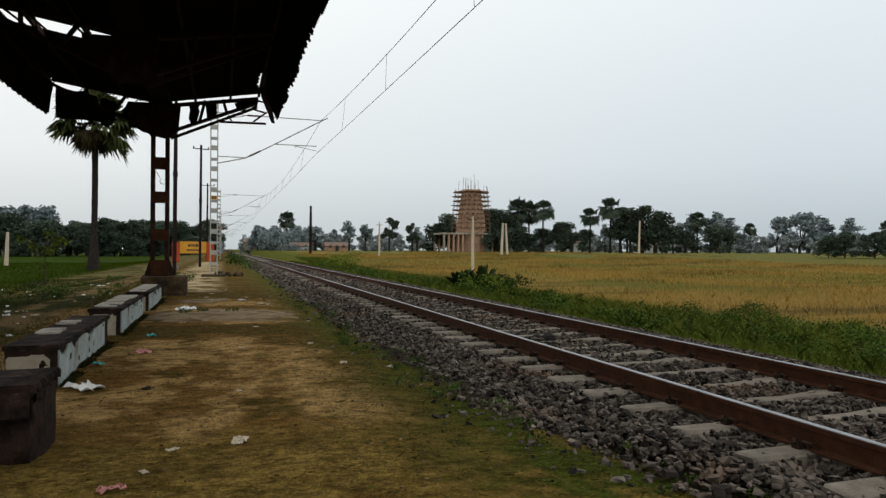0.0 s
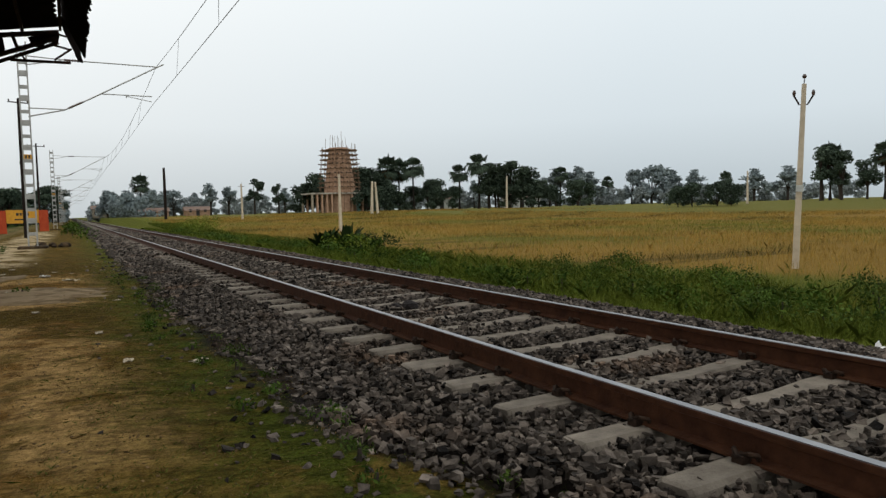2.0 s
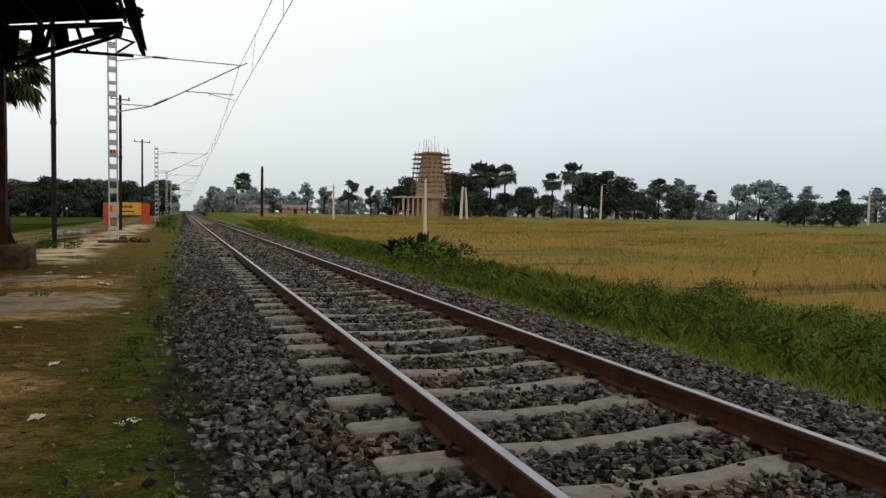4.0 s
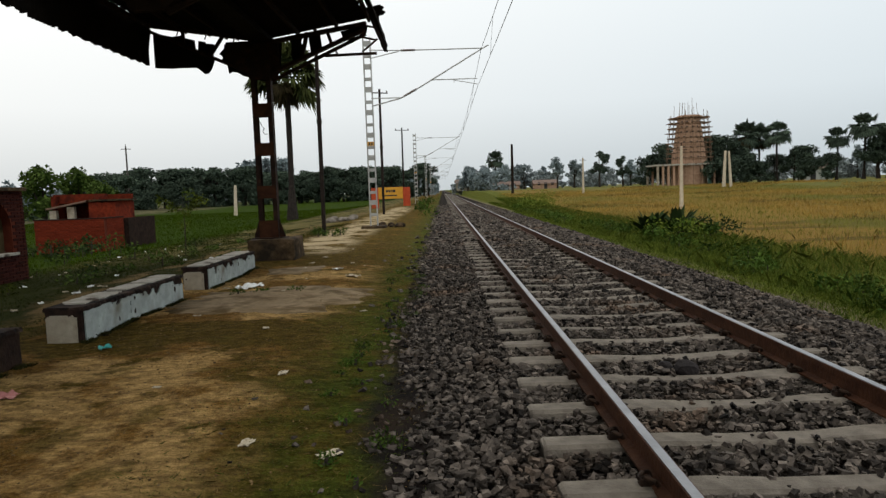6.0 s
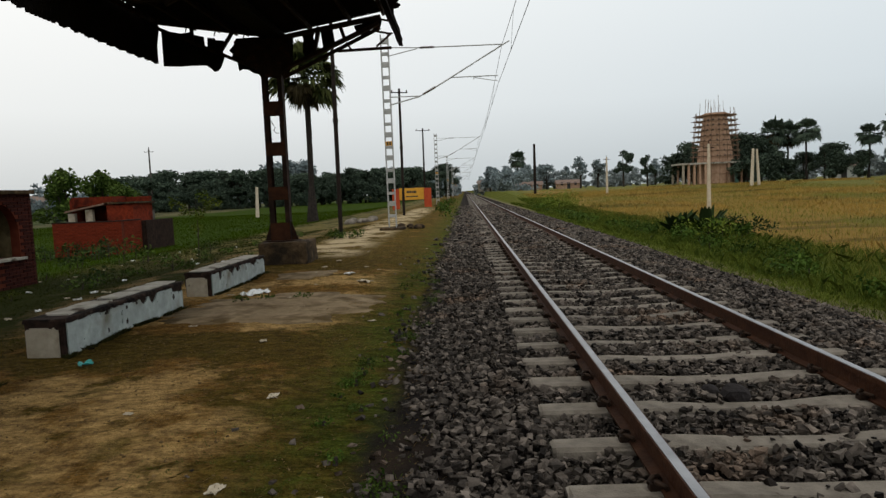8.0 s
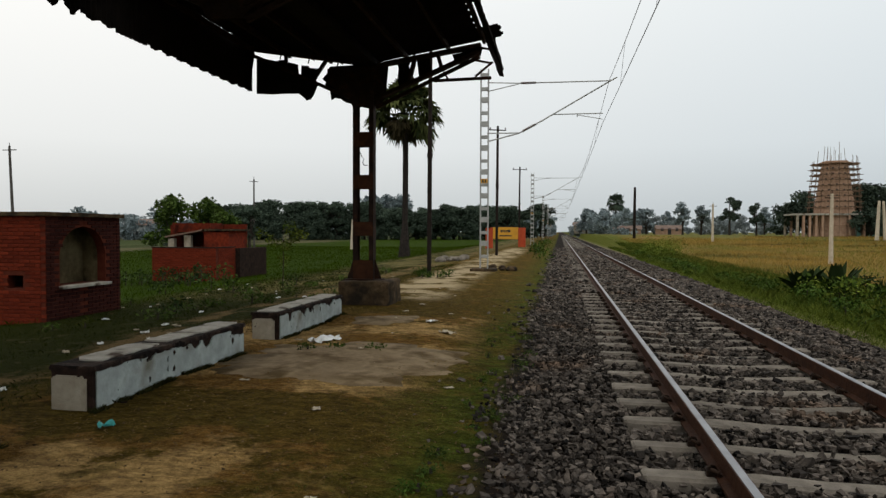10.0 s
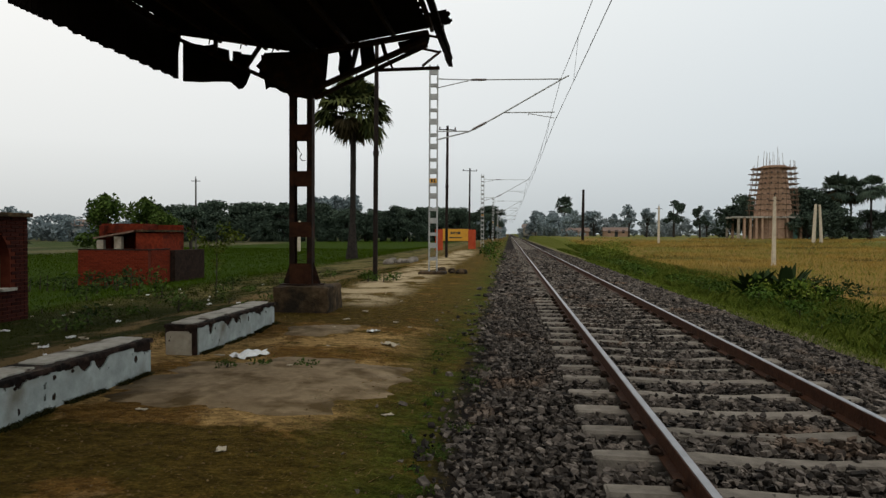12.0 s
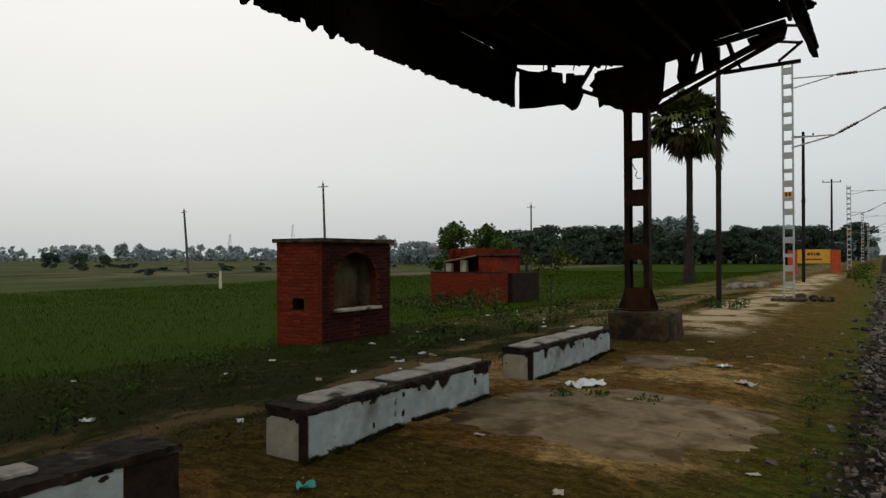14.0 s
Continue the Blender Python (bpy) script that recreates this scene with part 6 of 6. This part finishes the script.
for k in range(150):
    u = k / 149
    belt.append((6 + 215 * u + rnd.uniform(-3, 3), 262 - 128 * u + rnd.uniform(-12, 12), rnd.uniform(3.2, 6.2), rnd.uniform(2.5, 5.0)))
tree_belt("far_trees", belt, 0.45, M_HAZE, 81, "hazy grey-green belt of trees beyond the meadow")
for x, y, h in ((50.5, 131.0, 4.6), (53.5, 133.0, 5.0), (56.5, 136.0, 4.4), (41.0, 141.0, 6.0), (60.5, 137.0, 4.0), (82.0, 126.0, 5.0), (86.0, 124.5, 4.8)):
    plant(SHRUB, x, y, h / 3.9, "dark bush under the village trees", "village bushes", 1.2)
for x, y, h in ((79.0, 129.5, 10.2), (82.6, 127.0, 10.6), (86.2, 123.6, 9.0), (56.0, 138.0, 8.6), (53.0, 140.0, 9.6), (70.0, 139.0, 7.0)):
    plant(rnd.choice(BROAD), x, y, h / 8.9, "dark leafy broad tree at the meadow's edge", "village trees", 1.2)
for k in range(84):
    u = k / 83
    x, y = -86 + 80 * u + rnd.uniform(-1, 1), 158 + 42 * u + rnd.uniform(-4, 14)
    plant(rnd.choice(BROAD), x, y, rnd.uniform(6.8, 10.2) / 8.9, "dense dark tree of the long grove behind the rice field", "grove trees", rnd.uniform(1.1, 1.4))
belt = []
for k in range(90):
    u = k / 89
    belt.append((-87 + 80 * u + rnd.uniform(-1, 1), 152 + 42 * u + rnd.uniform(-2, 5), rnd.uniform(2.5, 7.5), rnd.uniform(1.2, 3.2)))
tree_belt("grove_undergrowth", belt, 0.24, M_CROWN, 85, "dark undergrowth and saplings along the grove")
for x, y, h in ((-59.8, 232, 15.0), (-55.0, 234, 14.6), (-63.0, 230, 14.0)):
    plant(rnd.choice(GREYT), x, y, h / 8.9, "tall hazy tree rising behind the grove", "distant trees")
belt = []
for k in range(240):
    u = k / 239
    belt.append((-470 + 390 * u, 130 + 210 * u + rnd.uniform(-45, 75), rnd.uniform(3.0, 9.0), rnd.uniform(2.5, 6.5)))
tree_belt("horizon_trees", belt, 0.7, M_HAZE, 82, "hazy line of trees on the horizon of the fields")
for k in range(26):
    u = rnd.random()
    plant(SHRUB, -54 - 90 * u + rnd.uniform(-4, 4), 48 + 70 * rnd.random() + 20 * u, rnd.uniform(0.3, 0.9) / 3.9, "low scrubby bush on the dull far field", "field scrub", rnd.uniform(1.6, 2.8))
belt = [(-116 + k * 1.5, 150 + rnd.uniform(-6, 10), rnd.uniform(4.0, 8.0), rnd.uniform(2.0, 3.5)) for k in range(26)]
tree_belt("field_trees", belt, 0.45, M_HAZE_GREY, 83, "hazy trees between the fields and the grove")
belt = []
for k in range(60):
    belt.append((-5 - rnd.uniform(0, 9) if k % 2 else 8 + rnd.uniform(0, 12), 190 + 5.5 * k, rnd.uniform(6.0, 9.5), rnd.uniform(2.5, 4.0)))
tree_belt("line_side_trees", belt, 0.45, M_HAZE_GREY, 84, "haze-tinted trees lining the far track")
plant(FRESH, -32.5, 58.0, 1.05, "fresh green bushy tree behind the shed", "trees behind the shed", 1.15)
plant(FRESH, -29.5, 61.0, 0.8, "green bushy tree behind the shed", "trees behind the shed", 1.2)
plant(FRESH, -37.1, 72.0, 1.15, "green tree further behind the shed", "trees behind the shed", 1.1)
plant(BROAD[1], -34.0, 75.0, 0.55, "dark tree behind the shed", "trees behind the shed", 1.2)
for p in (*BROAD, *GREYT, SHRUB, FRESH, *PALMS, the_palm):
    for o in (*p.children_recursive, p):
        bpy.data.objects.remove(o, do_unlink=True)


# ---- weeds, saplings and litter ----
def sapling(x, y, h, seed, label):
    r = random.Random(seed)
    e = root("sapling", pose(x, y, ground_z(x, y)), label, "sapling")
    st = part("stem", tube(BM(), [(0, 0, -0.1), (0.04, 0, h * 0.5), (0.0, 0.05, h)], [0.02, 0.014, 0.005], 6), M_BARK, e)
    cl = []
    for k in range(9):
        a, zz = r.uniform(0, 6.28), h * r.uniform(0.35, 0.98)
        ln = h * r.uniform(0.15, 0.42)
        tip = (ln * math.cos(a), ln * math.sin(a), zz + ln * 0.4)
        part("twig", tube(BM(), [(0, 0, zz), tip], [0.008, 0.003], 5), M_BARK, st)
        cl += [(tip, 0.21), ((tip[0] * 0.6, tip[1] * 0.6, zz + ln * 0.25), 0.16)]
    me = leaf_cloud(cl, 900, 0.048, seed)
    me.materials.append(M_BANK)
    o = new("leaves", me)
    o.parent = e


sapling(-8.75, 24.4, 1.75, 3, "thin leafy sapling in the verge")


def broadleaf_clump(x, y, n, h, seed, mat, name, label, wide=0.16):
    """A clump of large upright leaves on stalks."""
    r = random.Random(seed)
    e = root(name, pose(x, y, ground_z(x, y)), label, "plant")
    for k in range(n):
        a, ln = r.uniform(0, 6.28), h * r.uniform(0.6, 1.1)
        out = ln * r.uniform(0.25, 1.1)
        d = Vector((math.cos(a), math.sin(a), 0))
        s = Vector((-d.y, d.x, 0))
        bm = BM()
        rows = []
        for i in range(7):
            u = i / 6
            c = d * out * u + Vector((0, 0, ln * (u - 0.35 * u * u * (out / ln))))
            w = wide * h * math.sin(math.pi * min(1, u * 0.86 + 0.12)) * 0.5 if i > 1 else 0.012
            rows.append((bm.verts.new(c - s * w + Vector((0, 0, w * 0.3))), bm.verts.new(c), bm.verts.new(c + s * w + Vector((0, 0, w * 0.3)))))
        for r0, r1 in zip(rows, rows[1:]):
            bm.faces.new((r0[0], r0[1], r1[1], r1[0]))
            bm.faces.new((r0[1], r0[2], r1[2], r1[1]))
        part("leaf", bm, mat, e)
    return e


M_DARKLEAF = leaf_material("dark_broad_leaves", (0.012, 0.022, 0.008), (0.035, 0.055, 0.016), 0.2)
broadleaf_clump(7.9, 30.5, 34, 1.3, 5, M_DARKLEAF, "broadleaf_clump", "dark clump of large drooping leaves beside the track", 0.26)
broadleaf_clump(9.0, 30.2, 26, 0.75, 6, M_DARKLEAF, "broadleaf_clump", "dark broad-leaved plant beside the track", 0.26)
broadleaf_clump(7.1, 31.2, 24, 1.3, 7, M_DARKLEAF, "broadleaf_clump", "dark broad-leaved plant beside the track", 0.26)
broadleaf_clump(8.4, 31.4, 24, 1.2, 8, M_DARKLEAF, "broadleaf_clump", "dark clump of large drooping leaves beside the track", 0.26)
def leafy_bush(x, y, h, w, seed, mat, label, leaf=0.05):
    e = root("bush", pose(x, y, ground_z(x, y)), label, "bush")
    r = random.Random(seed)
    part("stem", tube(BM(), [(0, 0, -0.1), (0.02, 0.02, h * 0.6)], [0.03, 0.01], 6), M_BARK, e)
    cl = [((r.uniform(-w, w) * 0.6, r.uniform(-w, w) * 0.6, h * r.uniform(0.25, 0.75)), w * r.uniform(0.3, 0.5)) for _ in range(8)]
    me = leaf_cloud(cl, 0.9 / (leaf * leaf), leaf, seed)
    me.materials.append(mat)
    o = new("foliage", me)
    o.parent = e


for k, (x, y) in enumerate(((-12.6, 24.8), (-13.3, 25.6), (-11.9, 26.2), (-13.9, 27.3), (-12.5, 28.2), (-14.6, 29.6), (-10.5, 24.9), (-9.6, 27.5), (-8.0, 20.9), (-8.9, 19.2))):
    leafy_bush(x, y, 0.55, 0.42, 30 + k, M_DARKLEAF if k % 2 else M_FRESH, "leafy green weed on the verge", 0.055)
rnd = random.Random(99)
for k in range(26):
    leafy_bush(rnd.uniform(-20.5, -14.2), rnd.uniform(30.5, 33.0), rnd.uniform(0.5, 1.0), rnd.uniform(0.3, 0.6), 600 + k, M_DARKLEAF if k % 3 else M_FRESH, "tall leafy weed before the shed wall", 0.07)
for k in range(16):
    leafy_bush(rnd.uniform(6.4, 9.6), rnd.uniform(28.5, 32.0), rnd.uniform(0.5, 1.05), rnd.uniform(0.5, 0.9), 640 + k, rnd.choice((M_WEED, M_DARKLEAF, M_BANK)), "tangled green weeds round the large-leaved plants", 0.07)


for k in range(64):
    y = 6 + 66 * (k / 63) ** 1.3
    leafy_bush(rnd.uniform(5.3, 7.2), y, rnd.uniform(0.22, 0.6), rnd.uniform(0.35, 0.8), 200 + k, rnd.choice((M_WEED, M_WEED, M_FRESH)), "rank leafy weeds beside the track", 0.028 + 0.0011 * y)
for k in range(34):
    leafy_bush(rnd.uniform(6.6, 11.4), rnd.uniform(6.0, 18.0), rnd.uniform(0.2, 0.5), rnd.uniform(0.35, 0.8), 900 + k, rnd.choice((M_WEED, M_BANK, M_FRESH)), "fine leafy green weeds at the meadow's edge", 0.03)
leafy_bush(7.2, 31.0, 0.9, 0.9, 250, M_WEED, "tangled green bush beside the track", 0.09)
leafy_bush(7.4, 66.0, 1.5, 2.2, 251, M_BANK, "low green bush along the far track", 0.075)
leafy_bush(7.9, 70.0, 1.5, 2.2, 252, M_BANK, "low green bush along the far track", 0.075)
for k, (x, y) in enumerate(((-2.6, 52), (-2.9, 58), (-2.4, 64), (-3.0, 70), (-2.2, 46), (-2.5, 84), (-2.4, 92))):
    leafy_bush(x, y, 0.8, 0.9, 260 + k, M_WEED, "scrubby bush along the path", 0.09)
for k, (x, y) in enumerate(((-5.45, 27.9), (-5.0, 28.1), (-5.6, 28.7), (-4.8, 28.7))):
    leafy_bush(x, y, 0.28, 0.42, 280 + k, M_WEED, "low weeds round the iron pole", 0.04)
for k, (x, y) in enumerate(((-3.95, 14.9), (-4.25, 14.6), (-3.4, 14.8))):
    leafy_bush(x, y, 0.08, 0.16, 290 + k, M_FRESH, "small green weed on the bare earth", 0.02)

for k in range(40):
    leafy_bush(rnd.uniform(-11.5, -6.4), rnd.uniform(9, 34), rnd.uniform(0.12, 0.32), rnd.uniform(0.18, 0.4), 700 + k, rnd.choice((M_VERGE, M_FRESH, M_WEED)), "low leafy weed on the verge", 0.035)

for k in range(46):
    y = 3.2 + 14 * (k / 45) ** 1.2
    leafy_bush(-1.62 + 0.85 * max(0.0, min(1.0, (6.6 - y) / 3.0)) + rnd.uniform(-0.42, 0.22), y, rnd.uniform(0.04, 0.10), rnd.uniform(0.07, 0.17), 800 + k, rnd.choice((M_FRESH, M_WEED)), "small green weed at the ballast edge", 0.013)

M_BAG = material("crumpled_white_plastic", [(0.3, (0.55, 0.55, 0.53)), (0.7, (0.75, 0.75, 0.73))], 8, 0.5, 0, 0.3)
M_TEALP = material("teal_plastic", [(0.3, (0.03, 0.25, 0.23)), (0.7, (0.05, 0.36, 0.32))], 8, 0.4, 0, 0.3)
M_PINK = material("faded_pink_wrapper", [(0.3, (0.35, 0.12, 0.11)), (0.7, (0.45, 0.2, 0.18))], 8, 0.5, 0, 0.3)
M_PAPER = material("buff_paper", [(0.3, (0.34, 0.29, 0.21)), (0.7, (0.48, 0.42, 0.32))], 8, 0.9, 0, 0.3)


def litter(x, y, s, mat, seed, name, label, tall=0.3):
    r = random.Random(seed)
    bm = BM()
    n = 6
    g = [[bm.verts.new(((i / n - 0.5) * s * r.uniform(0.85, 1.1), (j / n - 0.5) * s * 0.6 * r.uniform(0.8, 1.1), 0.006 + s * tall * abs(noise.noise(Vector((i * 0.6, j * 0.6, seed)))))) for i in range(n + 1)] for j in range(n + 1)]
    for j in range(n):
        for i in range(n):
            if r.random() < 0.92:
                bm.faces.new((g[j][i], g[j][i + 1], g[j + 1][i + 1], g[j + 1][i]))
    for v in [v for v in bm.verts if not v.link_faces]:
        bm.verts.remove(v)
    ex = bmesh.ops.extrude_face_region(bm, geom=bm.faces[:])
    bmesh.ops.translate(bm, vec=(0, 0, 0.004), verts=[k for k in ex["geom"] if isinstance(k, bmesh.types.BMVert)])
    bmesh.ops.recalc_face_normals(bm, faces=bm.faces[:])
    o = obj(name, bm, mat, None, label, "litter")
    o.matrix_world = pose(x, y, ground_z(x, y), 0, 0, r.uniform(0, 360))
    return o


litter(-4.26, 15.35, 0.42, M_BAG, 1, "plastic_bag", "flattened white plastic bag on bare earth")
litter(-3.16, 17.47, 0.20, M_BAG, 2, "plastic_bag", "small white plastic scrap on bare earth")
litter(-2.71, 16.41, 0.28, M_PAPER, 3, "paper_scrap", "pale crumpled paper on the turf")
litter(-4.5, 11.06, 0.12, M_TEALP, 4, "teal_wrapper", "crumpled teal plastic wrapper by the bench", 0.6)
litter(-4.78, 8.64, 0.11, M_TEALP, 5, "teal_wrapper", "torn teal plastic at the foot of the bench", 0.4)
litter(-4.70, 7.55, 0.36, M_BAG, 6, "plastic_bag", "torn white plastic by the bench end", 0.2)
litter(-4.45, 9.4, 0.2, M_PINK, 7, "pink_wrapper", "faded pink wrapper on bare earth")
litter(-3.48, 5.49, 0.16, M_PAPER, 8, "paper_scrap", "small buff paper scrap on the earth", 0.15)
litter(-4.11, 4.72, 0.12, M_PINK, 9, "pink_wrapper", "small pinkish wrapper on the turf", 0.3)
litter(3.75, 5.9, 0.22, M_BAG, 10, "plastic_bag", "white plastic beyond the ballast", 0.5)
litter(-1.8, 8.32, 0.16, M_PAPER, 11, "paper_scrap", "flat pale scrap at the ballast edge", 0.1)
rnd = random.Random(123)
for k in range(52):
    x, y = rnd.uniform(-11.5, -6.4), rnd.uniform(9.0, 30)
    litter(x, y, rnd.uniform(0.05, 0.15), rnd.choice((M_BAG, M_BAG, M_PAPER)), 300 + k, "litter_scrap", "pale plastic scrap lying in the weeds", 0.45)["group"] = "scraps in the weeds"
for k in range(26):
    x, y = rnd.uniform(-5.0, -2.0), rnd.uniform(4.0, 24)
    litter(x, y, rnd.uniform(0.05, 0.13), rnd.choice((M_PAPER, M_PAPER, M_CORE)), 400 + k, "litter_scrap", "small scrap on the trodden platform", 0.2)["group"] = "scraps on the platform"


def rock(x, y, s, mat, seed, name, label, squash=0.7, z=None):
    r = random.Random(seed)
    bm = BM()
    bmesh.ops.create_icosphere(bm, subdivisions=2, radius=s / 2)
    for v in bm.verts:
        v.co *= 1 + 0.32 * noise.noise(v.co * (2.2 / s) + Vector((seed, 0, 0)))
        v.co.z *= squash
    o = obj(name, bm, mat, None, label, "stone")
    o.matrix_world = pose(x, y, (ground_z(x, y) if z is None else z) + s * squash * 0.3, 0, 0, r.uniform(0, 360))
    return o


M_BLACKROCK = material("black_stone", [(0.3, (0.012, 0.011, 0.011)), (0.7, (0.035, 0.03, 0.03))], 6, 0.9, 0, 0.6)
rock(0.87, 9.80, 0.20, M_BLACKROCK, 3, "stone", "black lump of stone between the rails", 0.8, -0.2)
rock(0.74, 9.92, 0.14, M_BLACKROCK, 4, "stone", "small black stone between the rails", 0.8, -0.2)
for k in range(12):
    rock(-6.9 + rnd.uniform(-0.7, 0.7), 43.4 + rnd.uniform(-0.8, 0.8), rnd.uniform(0.25, 0.6), M_SLEEPER, 500 + k, "rubble_stone", "grey lump of concrete rubble by the path")["group"] = "rubble heap"
for k in range(8):
    rock(-3.4 + rnd.uniform(-0.4, 0.6), 33.1 + rnd.uniform(-0.4, 0.7), rnd.uniform(0.15, 0.4), M_CONC, 520 + k, "rubble_stone", "brown rubble at the mast footing")["group"] = "rubble at the mast"

# worn remnants of paving on the platform
M_PAVE = material("worn_cement_paving", [(0.3, (0.125, 0.089, 0.050)), (0.7, (0.235, 0.175, 0.106))], 3, 0.95, 0, 0.4, 30, grime=((0.075, 0.050, 0.022), 0.46, 0.62), grime_scale=2.6)


def paving(x, y, w, d, seed, label):
    bm = BM()
    n = 110
    loop = []
    for k in range(n):
        a = 2 * math.pi * k / n
        q = 1 + 0.42 * noise.noise(Vector((math.cos(a) * 1.6, math.sin(a) * 1.6, seed * 3.3))) + 0.16 * noise.noise(Vector((math.cos(a) * 5, math.sin(a) * 5, seed))) + 0.07 * noise.noise(Vector((math.cos(a) * 14, math.sin(a) * 14, seed)))
        loop.append((math.copysign(abs(math.cos(a)) ** 0.85, math.cos(a)) * w / 2 * q, math.copysign(abs(math.sin(a)) ** 0.85, math.sin(a)) * d / 2 * q))
    rings = []
    for s, dz in ((1.0, -0.02), (0.985, 0.006), (0.6, 0.010), (0.2, 0.010)):
        rings.append([bm.verts.new((px * s, py * s, ground_z(x + px * s, y + py * s) + dz)) for px, py in loop])
    for r0, r1 in zip(rings, rings[1:]):
        for k in range(n):
            bm.faces.new((r0[k], r0[(k + 1) % n], r1[(k + 1) % n], r1[k]))
    bm.faces.new(rings[-1])
    o = obj("paving_remnant", bm, M_PAVE, None, label, "paving", kind="structure", smooth=True)
    o.matrix_world = pose(x, y, 0)


paving(-3.6, 14.1, 2.9, 2.4, 1, "worn cement paving patch in the earth")
paving(-4.0, 17.6, 1.1, 1.1, 2, "worn cement paving patch near the plinth")
